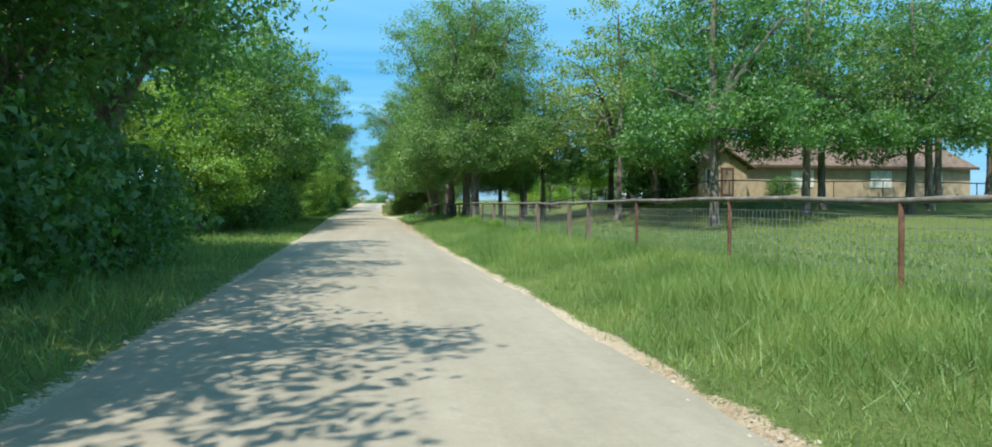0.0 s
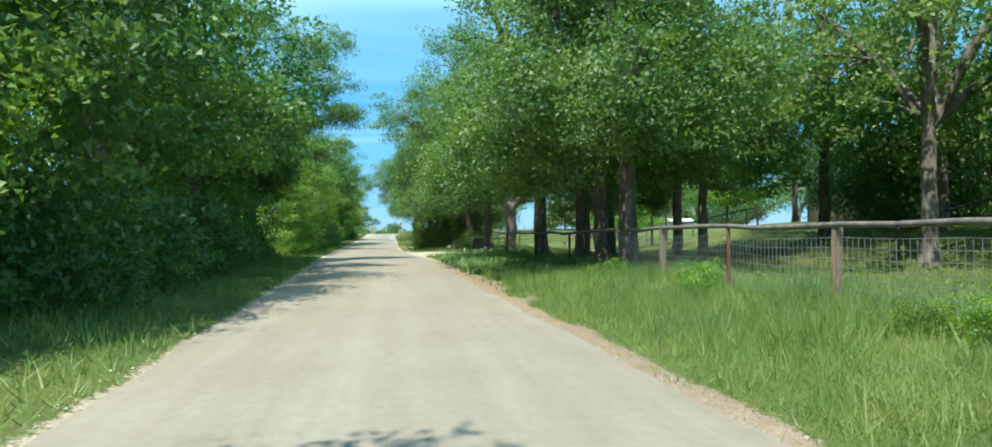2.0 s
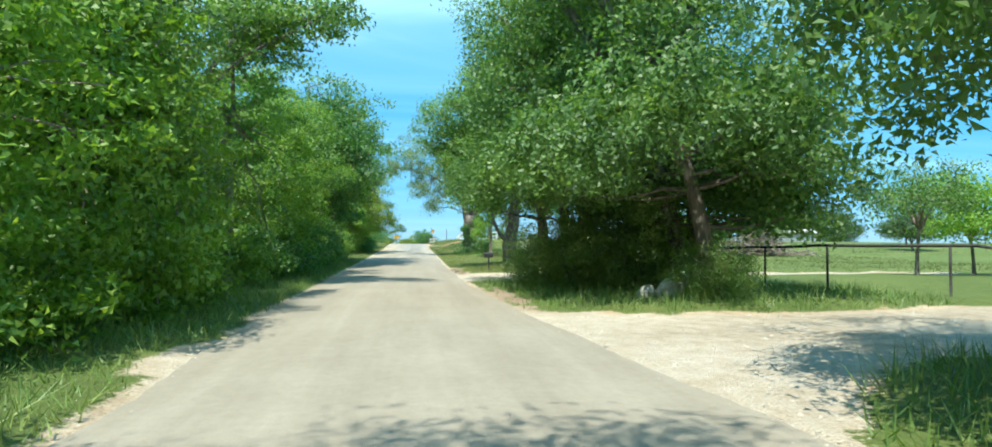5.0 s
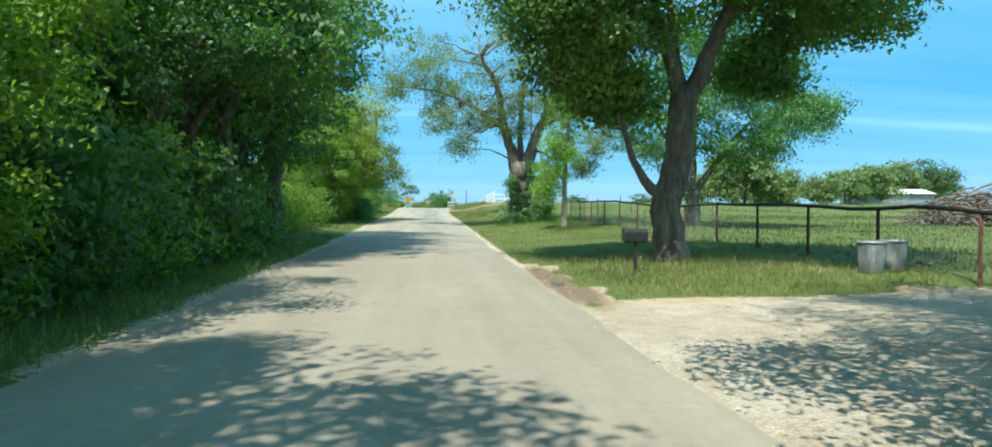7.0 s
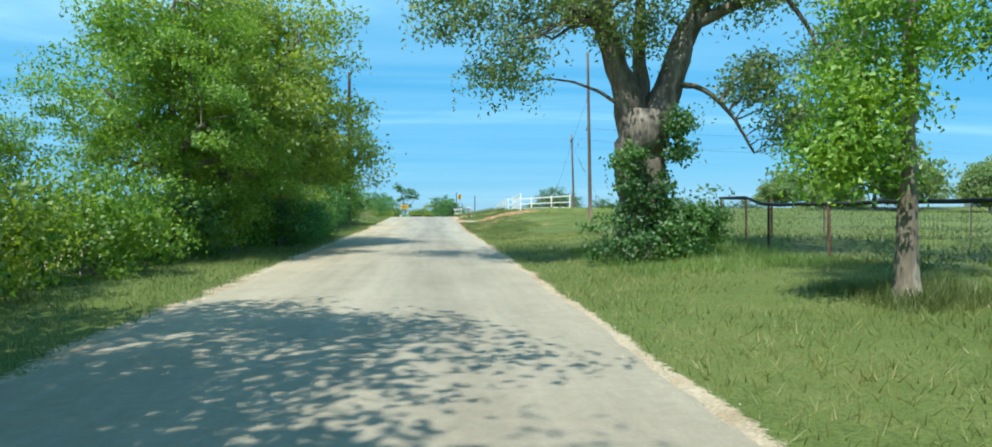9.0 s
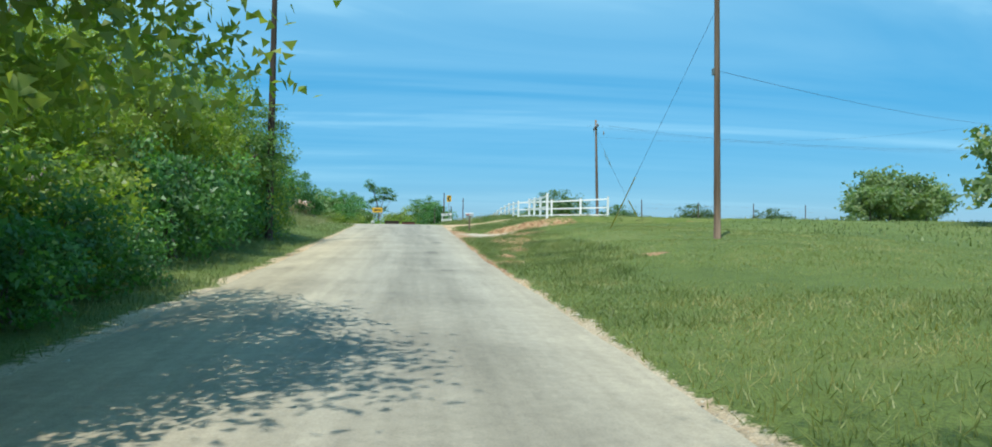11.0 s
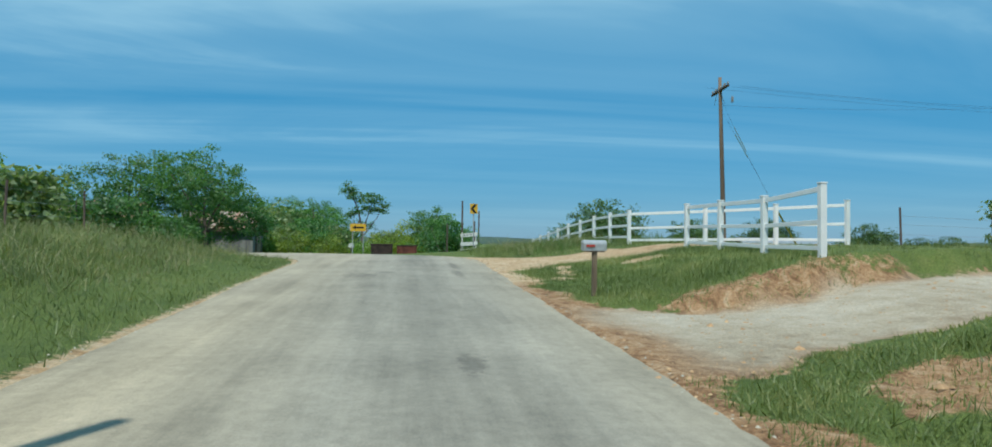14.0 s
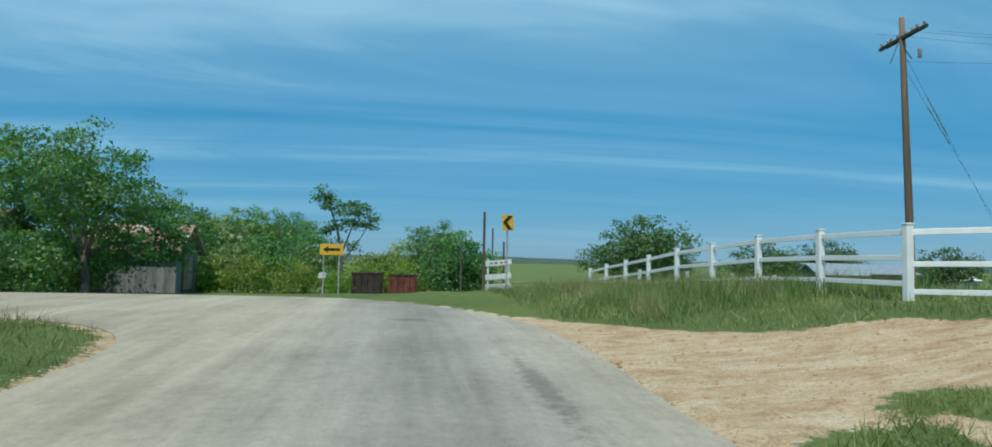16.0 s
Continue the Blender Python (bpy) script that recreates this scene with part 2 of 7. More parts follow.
RED_RUST_BIN = grainy("red_rusted_steel", (0.065, 0.022, 0.018), (0.20, 0.070, 0.050), 3, 0.8, 0.3, 30)
DARK_BIN = grainy("dark_brown_steel", (0.020, 0.016, 0.015), (0.075, 0.050, 0.042), 3, 0.8, 0.3, 30)
SIGN_YELLOW = grainy("sign_yellow", (0.62, 0.33, 0.020), (0.76, 0.44, 0.035), 4, 0.45, 0.03, 40, spec=0.5)
SIGN_BLACK = grainy("sign_black", (0.010, 0.010, 0.010), (0.025, 0.025, 0.025), 4, 0.5, 0.03, 40)
SIGN_STEEL = grainy("sign_post_steel", (0.10, 0.12, 0.12), (0.24, 0.27, 0.27), 4, 0.5, 0.1, 40, metal=0.5)
WHITE_PAINT = grainy("worn_white_paint", (0.42, 0.42, 0.40), (0.76, 0.76, 0.74), 4, 0.7, 0.3, 30, stretch=(1, 1, 0.4), spread=0.08)
GUY_YELLOW = grainy("guy_guard_yellow", (0.52, 0.36, 0.03), (0.66, 0.48, 0.06), 4, 0.5, 0.05, 40)
LINE_BLACK = grainy("power_line", (0.030, 0.032, 0.036), (0.07, 0.07, 0.075), 4, 0.6, 0.05, 40)
PORCELAIN = grainy("insulator", (0.13, 0.12, 0.12), (0.30, 0.29, 0.28), 6, 0.25, 0.02, 40, spec=0.5)
POLYMER = grainy("pale_insulator_rod", (0.55, 0.57, 0.58), (0.75, 0.76, 0.77), 6, 0.4, 0.02, 40)
ROCK_PALE = grainy("pale_limestone", (0.36, 0.33, 0.28), (0.70, 0.66, 0.58), 6, 0.95, 0.6, 40)
GRAVEL = grainy("pale_gravel", (0.30, 0.26, 0.20), (0.62, 0.56, 0.46), 8, 0.95, 0.4, 50, spread=0.25)
CLOD = grainy("dry_clay_clod", (0.30, 0.16, 0.075), (0.54, 0.36, 0.205), 6, 0.95, 0.5, 40, spread=0.25)
BRUSHWOOD = grainy("grey_deadwood", (0.085, 0.066, 0.050), (0.34, 0.285, 0.225), 5, 0.95, 0.6, 30, third=(0.19, 0.155, 0.12), spread=0.3)
BROWN_BOX = grainy("brown_clay_brick", (0.16, 0.105, 0.085), (0.36, 0.26, 0.21), 8, 0.95, 0.5, 40)
PUDDLE = grainy("muddy_water", (0.10, 0.075, 0.052), (0.16, 0.12, 0.085), 3, 0.06, 0.01, 20, spec=0.5)
# bluish green with the haze of distance put into the colour
RIDGE = grainy("hazy_wooded_ridge", (0.045, 0.075, 0.062), (0.085, 0.125, 0.095), 0.02, 0.95, 0.0, 0.15)
TUB_GREY = grainy("grey_weathered_tub", (0.10, 0.115, 0.125), (0.46, 0.48, 0.49), 4, 0.6, 0.2, 30, stretch=(1, 1, 0.2), third=(0.24, 0.26, 0.27))


# ---------- the lie of the land ----------
ROAD_Y = (-400, -60, 0, 13, 25, 38, 50, 78, 98, 112, 134, 148, 161, 171.6, 183, 193, 203, 215, 240, 300, 420, 700, 1500, 4000)
ROAD_Z = (-2, -0.4, 0, 0.06, 0.16, 0.31, 0.49, 0.81, 1.04, 1.32, 1.93, 2.29, 2.68, 3.04, 3.38, 3.36, 2.82, 2.3, 1.2, -1, -3, -4, -4, -2)
fine_y = np.arange(-400, 4000, 0.5)
fine_z = np.interp(fine_y, ROAD_Y, ROAD_Z)
k_ = np.exp(-np.linspace(-2, 2, 21) ** 2)
fine_z = np.convolve(np.pad(fine_z, 10, mode="edge"), k_ / k_.sum(), mode="valid")


def grade(y):
    return np.interp(y, fine_y, fine_z)


def edge_left(y):
    return np.interp(y, (0, 30, 55, 66, 86, 100, 150, 184), (-2.35, -2.45, -2.45, -2.65, -3.3, -3.5, -3.45, -3.72))


def edge_right(y):
    return np.interp(y, (0, 14, 38, 46, 56, 64, 78, 90, 150, 184), (2.45, 2.72, 2.88, 3.05, 3.2, 3.45, 2.4, 2.05, 2.15, 2.6))


TURN, R_OUT = (-13.0, 182.0), 15.6      # outer edge of the bend to the left
CORNER, R_IN = (-8.2, 180.4), 4.5       # its tighter inner edge


def wave(x, y, s, seed=0.0):
    """Smooth chance relief, -1 to 1."""
    return (np.sin(x * s + seed + 1.7 * np.sin(y * s * 0.61 + seed)) + np.sin(y * s * 1.13 + 2.1 * seed + 1.3 * np.sin(x * s * 0.77 - seed)) + np.sin((x + y) * s * 0.53 + 0.7 * seed)) / 3


def road_gap(x, y):
    """How far a place lies outside the road (negative: on it)."""
    x, y = np.asarray(x, float), np.asarray(y, float)
    straight = np.maximum(edge_left(y) - x, x - edge_right(y))
    inner = np.where(x > CORNER[0], R_IN - np.hypot(x - CORNER[0], y - CORNER[1]), CORNER[1] + R_IN - y)
    outer = np.where(x > TURN[0], np.hypot(x - TURN[0], y - TURN[1]) - R_OUT, y - TURN[1] - R_OUT)
    return np.where(y < 181, straight, np.maximum(inner, outer))


def step(a, b, v):
    s = np.clip((v - a) / (b - a), 0, 1)
    return s * s * (3 - 2 * s)


DRIVES = [  # centre line of each unpaved drive and its half width
    (((2.2, 72.4), (6, 73.8), (14, 74.5), (30, 76)), 3.0),
    (((1.6, 93.2), (5, 93.6), (10, 94.2), (24, 96)), 3.1),
    (((2.0, 165.6), (5, 165.9), (9, 167.0), (16, 169.0), (30, 172.0), (60, 178)), 1.4),
    (((2.2, 181.0), (4.4, 180.0), (7.6, 178.1), (14, 178.4), (30, 178)), 1.5),
]
FLARE = (2.4, 0.0, 1.3, 2.6)      # how much wider each mouth is at the road


def line_gap(x, y, k):
    """How far a place lies outside drive k (negative: on it)."""
    x, y = np.asarray(x, float), np.asarray(y, float)
    line, half = DRIVES[k]
    best = np.full(np.broadcast(x, y).shape, 1e3)
    for (ax, ay), (bx, by) in zip(line, line[1:]):
        dx, dy = bx - ax, by - ay
        s = np.clip(((x - ax) * dx + (y - ay) * dy) / (dx * dx + dy * dy), 0, 1)
        best = np.minimum(best, np.hypot(x - ax - s * dx, y - ay - s * dy))
    return best - half - FLARE[k] * step(5.6, 2.2, x)


def drive_gap(x, y):
    return np.minimum.reduce([line_gap(x, y, k) for k in range(len(DRIVES))])


def north_of_drive(x, y):
    """1 on the uphill side of the gravel drive, 0 on the other."""
    line = np.array(DRIVES[2][0])
    return (np.asarray(y, float) > np.interp(x, line[:, 0], line[:, 1])) * 1.0


def land(x, y):
    """Height of the ground at a place."""
    x, y = np.asarray(x, float), np.asarray(y, float)
    z = grade(y)
    gap = road_gap(x, y)
    right = step(0.0, 1.0, x)
    # the far land swells and falls away from the road
    out = np.clip(gap, 0, None)
    z = z + right * 0.22 * step(0.2, 4.5, out) * step(135, 128, y)
    # grassy bank up to the homestead fence
    z = z + right * np.interp(y, (0, 35, 46, 58, 65), (0.24, 0.24, 0.14, 0.12, 0.0)) * step(0.3, 3.2, out) * step(12, 8, x)
    hump = np.interp(y, (128, 140, 150, 160, 169, 176, 184, 192, 205), (0.15, 0.35, 0.62, 0.7, 1.0, 0.85, 0.62, 0.4, 0.0))
    z = z + right * hump * step(0.3, 7.0, out) * np.where(y > 128, 1, 0)
    bank = np.interp(y, (128, 145, 160, 180, 192, 205), (0.25, 0.7, 1.1, 1.0, 0.25, 0.0))
    z = z + (1 - right) * np.where(y > 128, bank, 0.25) * step(0.5, 6.5, out)
    z = z + 0.035 * wave(x, y, 1.9, 1.0) * step(0.2, 1.5, out) + 0.10 * wave(x, y, 0.42, 4.0) * step(1.5, 6, out)
    # drives are cut a little into the verge
    cut = step(1.2, 0.0, drive_gap(x, y)) * (y < 160)
    z = z - cut * (right * 0.16 * step(0.2, 4.5, out))
    # the gravel drive is dug into the hump, with a crumbling clay face on its uphill side
    g3 = line_gap(x, y, 2) + 0.18 * wave(x, y, 3.3, 7.0)
    north = north_of_drive(x, y)
    face = north * step(0.75, 0.12, g3) + (1 - north) * step(1.7, 0.0, g3)
    z = z - face * np.interp(x, (2.6, 4.4, 7.0, 20, 45), (0, 0.16, 0.5, 0.5, 0.2)) * (np.abs(y - 168) < 18)
    # clods and hollows where the turf has come off
    z = z + 0.055 * (wave(x, y, 6.3, 2.0) + 0.7 * wave(x, y, 13.0, 9.0)) * step(0.3, 0.8, bare(x, y)) * clay(x, y) * step(0.25, 0.8, out) * (drive_gap(x, y) > 0)
    # wheel ruts drawn over the apron before the ranch gate
    z = z + 0.018 * wave(x * 0.35, y, 11.0, 3.0) * step(0.3, -0.3, line_gap(x, y, 3)) * step(0.1, 0.8, out)
    # the homestead stands on a low rise
    z = z + 1.75 * step(13.5, 25, x) * step(24, 44, y) * step(75, 62, y) * step(130, 70, x)
    far = np.hypot(x, y - 90)
    z = z + 1.2 * wave(x, y, 0.009, 2.0) * step(180, 600, far)
    return np.where(gap < 0.05, grade(y) - 0.06, z)


def lone(x, y):
    return float(land(x, y))


def bare(x, y):
    """How far the ground is bare earth, 0 to 1."""
    x, y = np.asarray(x, float), np.asarray(y, float)
    gap, dg = road_gap(x, y), drive_gap(x, y)
    n = wave(x, y, 2.3, 3.0) + 0.6 * wave(x, y, 6.1, 5.0)
    d = step(0.34, 0.06, gap + 0.09 * n)
    d = np.maximum(d, step(0.5, 0.25, gap + 0.12 * n) * step(24, 36, y) * step(66, 60, y) * (x > 0))
    d = np.maximum(d, step(0.95, 0.25, gap + 0.3 * n) * step(157, 161, y) * (x > 0) * (y < 186))
    d = np.maximum(d, step(0.45, -0.15, dg + 0.3 * n))
    # worn clay at the foot of the bank by the drives
    nn = n + 0.55 * wave(x, y, 13.0, 8.0)
    for cx, cy, rx, ry in ((4.35, 158.9, 0.9, 1.7), (4.15, 156.0, 0.65, 1.2), (3.6, 153.6, 0.42, 1.0), (3.0, 150.6, 0.3, 0.7), (2.75, 148.4, 0.3, 0.6), (4.9, 161.6, 0.9, 0.9), (4.4, 176.0, 0.22, 0.7), (4.25, 174.7, 0.24, 0.7), (3.75, 173.2, 0.22, 0.7), (6.3, 174.6, 0.8, 0.4), (3.5, 50, 0.3, 8), (2.42, 99.5, 0.42, 3.3), (5.2, 144.2, 0.45, 0.22), (6.6, 147.5, 0.5, 0.3), (2.45, 172.0, 0.45, 4.0), (2.7, 82.5, 0.32, 4.0)):
        d = np.maximum(d, step(1.35, 0.7, np.hypot((x - cx) / rx, (y - cy) / ry) + 0.62 * nn) * 0.95)
    # the dug face above the gravel drive
    g3 = line_gap(x, y, 2)
    d = np.maximum(d, north_of_drive(x, y) * step(1.25, 0.75, g3 + 0.62 * nn) * step(4.0, 4.9, x + 0.4 * n) * step(12, 7, x) * (0.6 + 0.4 * step(-0.5, 0.4, nn)) * (np.abs(y - 168) < 18))
    # shade-killed grass under the left-hand trees
    d = np.maximum(d, 0.55 * step(2.6, 5.0, edge_left(y) - x) * step(-13, -10.5, x) * (y < 160) * (x < 0) * step(-0.5, 0.5, n + 0.3))
    return d


def clay(x, y):
    """Where the bare ground is orange clay rubble."""
    x, y = np.asarray(x, float), np.asarray(y, float)
    return step(143, 147, y) * step(173.4, 171.6, y) * (x > 0)


def mud(x, y):
    """The brown rut where rain runs off beside the mailbox."""
    x, y = np.asarray(x, float), np.asarray(y, float)
    rut = step(1.15, 0.7, np.hypot((x - 2.42) / 0.5, (y - 99.5) / 3.8))
    strip = 0.75 * step(1.0, 0.5, np.abs(x - edge_right(y) - 0.35) / 0.75) * step(18, 34, y) * step(66, 60, y)
    litter = 0.7 * step(1.2, 0.8, np.hypot((x - 2.9) / 0.8, (y - 82.5) / 5.0))
    return np.maximum(np.maximum(rut, strip), litter)


def pale(x, y):
    """Where the bare ground is pale gravel: the drives before the ranch gate's apron."""
    x, y = np.asarray(x, float), np.asarray(y, float)
    drive = step(0.35, -0.25, drive_gap(x, y) + 0.2 * wave(x, y, 2.9, 6.0)) * (y < 175.5) * np.where(y > 150, step(2.5, 3.9, x + 0.5 * wave(x, y, 2.1, 1.0)), 1)
    fringe = np.where(x < 0, 0.75, 0.65) * step(146, 138, y) * (road_gap(x, y) < 1.2)
    return np.maximum(drive, fringe) * (1 - mud(x, y))


# ---------- mesh helpers ----------
def quick_mesh(name, verts, faces, mat=None, smooth=False):
    """A mesh from arrays; all faces have the same number of corners."""
    verts, faces = np.asarray(verts, np.float32), np.asarray(faces, np.int32)
    me = bpy.data.meshes.new(name)
    k = faces.shape[1]
    me.vertices.add(len(verts))
    me.vertices.foreach_set("co", verts.ravel())
    me.loops.add(faces.size)
    me.loops.foreach_set("vertex_index", faces.ravel())
    me.polygons.add(len(faces))
    me.polygons.foreach_set("loop_start", np.arange(0, faces.size, k, dtype=np.int32))
    me.polygons.foreach_set("loop_total", np.full(len(faces), k, dtype=np.int32))
    if smooth:
        me.polygons.foreach_set("use_smooth", np.ones(len(faces), dtype=bool))
    me.update(calc_edges=True)
    if mat:
        me.materials.append(mat)
    return me


def bm_mesh(name, bm, mat=None):
    me = bpy.data.meshes.new(name)
    bm.to_mesh(me)
    bm.free()
    if mat:
        me.materials.append(mat)
    return me


def part(name, me, mat, parent, label=""):
    """One mesh object under a thing or a part. me: a bmesh or a mesh."""
    if isinstance(me, bmesh.types.BMesh):
        me = bm_mesh(name, me)
    if mat and not me.materials:
        me.materials.append(mat)
    ob = new(name, me)
    ob.parent = parent
    return tagged(ob, label)


def thing(name, at, label, category, group="", kind="", turn=0.0):
    ob = new(name)
    ob.empty_display_size = 0.3
    ob.matrix_world = pose(*at, 0, 0, turn)
    return tagged(ob, label, category, group, kind)


def merge(pieces):
    """Joins (verts, faces) pairs."""
    vs, fs, base = [], [], 0
    for v, f in pieces:
        vs.append(np.asarray(v, float))
        fs.append(np.asarray(f, int) + base)
        base += len(v)
    return np.concatenate(vs), np.concatenate(fs)


def tube(points, radii, sides=8, knobs=0.0, rng=None):
    """A tapered round limb through points, with closed ends."""
    p, r = np.asarray(points, float), np.asarray(radii, float)
    d = np.gradient(p, axis=0)
    d /= np.linalg.norm(d, axis=1)[:, None] + 1e-9
    ref = np.array((0.31, 0.95, 0.05)) if abs(d[0][2]) > 0.7 else np.array((0.02, 0.05, 1.0))
    u = np.cross(d, ref)
    u /= np.linalg.norm(u, axis=1)[:, None] + 1e-9
    w = np.cross(d, u)
    a = np.linspace(0, 2 * np.pi, sides, endpoint=False)
    rr = r[:, None] * np.ones(sides)
    if knobs and rng is not None:
        rr = rr * (1 + knobs * rng.uniform(-1, 1, rr.shape))
    v = p[:, None, :] + rr[..., None] * (np.cos(a)[None, :, None] * u[:, None, :] + np.sin(a)[None, :, None] * w[:, None, :])
    n = len(p)
    i, j = np.meshgrid(np.arange(n - 1), np.arange(sides), indexing="ij")
    jn = (j + 1) % sides
    f = np.stack([i * sides + j, i * sides + jn, (i + 1) * sides + jn, (i + 1) * sides + j], -1).reshape(-1, 4)
    v = v.reshape(-1, 3)
    caps = []
    for ring in (0, n - 1):
        b = ring * sides
        for q in range(0, sides - 2, 2):
            caps.append((b, b + q + 1, b + q + 2, b + (q + 3) % sides if q + 3 < sides else b + q + 2))
    caps = [c for c in caps if len(set(c)) == 4]
    if caps:
        f = np.concatenate([f, np.array(caps)])
    return v, f


def box(sx, sy, sz, at=(0, 0, 0), bevel=0.0):
    """A bevelled block as a bmesh; at: its middle."""
    bm = bmesh.new()
    bmesh.ops.create_cube(bm, size=1.0, matrix=Matrix.Translation(at) @ Matrix.Diagonal((sx, sy, sz, 1)))
    if bevel:
        bmesh.ops.bevel(bm, geom=bm.edges[:], offset=bevel, segments=2, profile=0.5, affect="EDGES")
    return bm


def tube_mesh(name, points, radii, mat, sides=8):
    return quick_mesh(name, *tube(points, radii, sides), mat, smooth=True)


# ---------- ground and road ----------
def spaced(lo, a, b, hi, fine, growth=1.17):
    mid = list(np.arange(a, b + fine / 2, fine))
    left, right, s = [a], [mid[-1]], fine
    while left[-1] > lo:
        s *= growth
        left.append(left[-1] - s)
    s = fine
    while right[-1] < hi:
        s *= growth
        right.append(right[-1] + s)
    return np.array(sorted(set(left[1:])) + mid + right[1:])


def make_ground():
    xs = spaced(-2500, -12, 18, 2500, 0.42, 1.22)
    xs = np.concatenate([xs[xs < 1.6], np.arange(1.6, 9.0, 0.19), xs[xs >= 9.0]])
    ys = spaced(-600, 0, 212, 4200, 0.6, 1.22)
    ys = np.concatenate([ys[ys < 146], np.arange(146, 187, 0.24), ys[ys >= 187]])
    X, Y = np.meshgrid(xs, ys)
    Z = land(X, Y)
    v = np.stack([X, Y, Z], -1).reshape(-1, 3)
    ny, nx = X.shape
    i, j = np.meshgrid(np.arange(ny - 1), np.arange(nx - 1), indexing="ij")
    f = np.stack([i * nx + j, i * nx + j + 1, (i + 1) * nx + j + 1, (i + 1) * nx + j], -1).reshape(-1, 4)
    me = quick_mesh("ground", v, f, ground_material(), smooth=True)
    att = me.attributes.new("bare", "FLOAT", "POINT")
    att.data.foreach_set("value", bare(X, Y).astype(np.float32).ravel())
    att = me.attributes.new("pale", "FLOAT", "POINT")
    att.data.foreach_set("value", pale(X, Y).astype(np.float32).ravel())
    for key, where in (("clay", clay), ("mud", mud)):
        att = me.attributes.new(key, "FLOAT", "POINT")
        att.data.foreach_set("value", where(X, Y).astype(np.float32).ravel())
    tagged(new("ground", me), "grassy ground with bare clay and gravel patches", "ground", kind="structure")


def ground_material():
    m, t, b = new_material("verge_ground", 0.95)
    geo = t.nodes.new("ShaderNodeNewGeometry")
    att = t.nodes.new("ShaderNodeAttribute")
    att.attribute_name = "bare"
    big = node(t, "ShaderNodeTexNoise", Scale=0.22, Detail=4.0)
    mid_ = node(t, "ShaderNodeTexNoise", Scale=2.6, Detail=6.0, Roughness=0.65)
    tiny = node(t, "ShaderNodeTexNoise", Scale=28.0, Detail=4.0, Roughness=0.7)
    for n in (big, mid_, tiny):
        link(t, geo, "Position", n, "Vector")
    g1 = ramp(t, [(0.3, (0.082, 0.120, 0.030)), (0.55, (0.138, 0.182, 0.044)), (0.8, (0.23, 0.232, 0.080))])
    s = node(t, "ShaderNodeMath", operation="MULTIPLY_ADD")
    s.inputs[1].default_value = 0.5
    link(t, mid_, 0, s, 0)
    s2 = node(t, "ShaderNodeMath", operation="MULTIPLY")
    s2.inputs[1].default_value = 0.55
    link(t, big, 0, s2, 0)
    link(t, s2, 0, s, 2)
    link(t, s, 0, g1, 0)
    speck = ramp(t, [(0.3, (0.45, 0.45, 0.45)), (0.65, (1.25, 1.25, 1.25))])
    link(t, tiny, 0, speck, 0)
    gm = node(t, "ShaderNodeMix", data_type="RGBA", blend_type="MULTIPLY")
    gm.inputs[0].default_value = 0.85
    link(t, g1, 0, gm, "A")
    link(t, speck, 0, gm, "B")
    d1 = ramp(t, [(0.32, (0.34, 0.185, 0.085)), (0.45, (0.51, 0.335, 0.185)), (0.60, (0.65, 0.50, 0.33))])
    rm = t.nodes.new("ShaderNodeMapping")
    rm.inputs["Scale"].default_value, rm.inputs["Rotation"].default_value = (0.7, 2.1, 1), (0, 0, radians(10))
    link(t, geo, "Position", rm, 0)
    rut = node(t, "ShaderNodeTexNoise", Scale=1.3, Detail=8.0, Roughness=0.72, Distortion=1.1)
    link(t, rm, 0, rut, "Vector")
    sr = node(t, "ShaderNodeMath", operation="MULTIPLY_ADD")
    sr.inputs[1].default_value = 0.75
    link(t, rut, 0, sr, 0)
    s3 = node(t, "ShaderNodeMath", operation="MULTIPLY_ADD")
    s3.inputs[1].default_value, s3.inputs[2].default_value = 0.5, -0.12
    link(t, s, 0, s3, 0)
    link(t, s3, 0, sr, 2)
    link(t, sr, 0, d1, 0)
    d2 = ramp(t, [(0.3, (0.30, 0.225, 0.145)), (0.5, (0.50, 0.415, 0.305)), (0.7, (0.66, 0.585, 0.475))])
    link(t, s, 0, d2, 0)
    pl = t.nodes.new("ShaderNodeAttribute")
    pl.attribute_name = "pale"
    d12 = node(t, "ShaderNodeMix", data_type="RGBA")
    link(t, pl, "Fac", d12, 0)
    d3 = ramp(t, [(0.32, (0.115, 0.060, 0.034)), (0.43, (0.28, 0.150, 0.074)), (0.54, (0.44, 0.265, 0.140)), (0.68, (0.60, 0.45, 0.30))])
    rough_ = node(t, "ShaderNodeTexNoise", Scale=3.4, Detail=9.0, Roughness=0.78, Distortion=0.8)
    link(t, geo, "Position", rough_, "Vector")
    link(t, rough_, 0, d3, 0)
    cl = t.nodes.new("ShaderNodeAttribute")
    cl.attribute_name = "clay"
    d13 = node(t, "ShaderNodeMix", data_type="RGBA")
    link(t, cl, "Fac", d13, 0)
    link(t, d1, 0, d13, "A")
    link(t, d3, 0, d13, "B")
    md = t.nodes.new("ShaderNodeAttribute")
    md.attribute_name = "mud"
    wet = node(t, "ShaderNodeMix", data_type="RGBA")
    wet.inputs["B"].default_value = (0.265, 0.190, 0.130, 1)
    link(t, md, "Fac", wet, 0)
    link(t, d13, "Result", wet, "A")
    link(t, wet, "Result", d12, "A")
    link(t, d2, 0, d12, "B")
    dm = node(t, "ShaderNodeMix", data_type="RGBA", blend_type="MULTIPLY")
    dm.inputs[0].default_value = 0.6
    link(t, d12, "Result", dm, "A")
    link(t, speck, 0, dm, "B")
    edge = node(t, "ShaderNodeMath", operation="MULTIPLY_ADD")
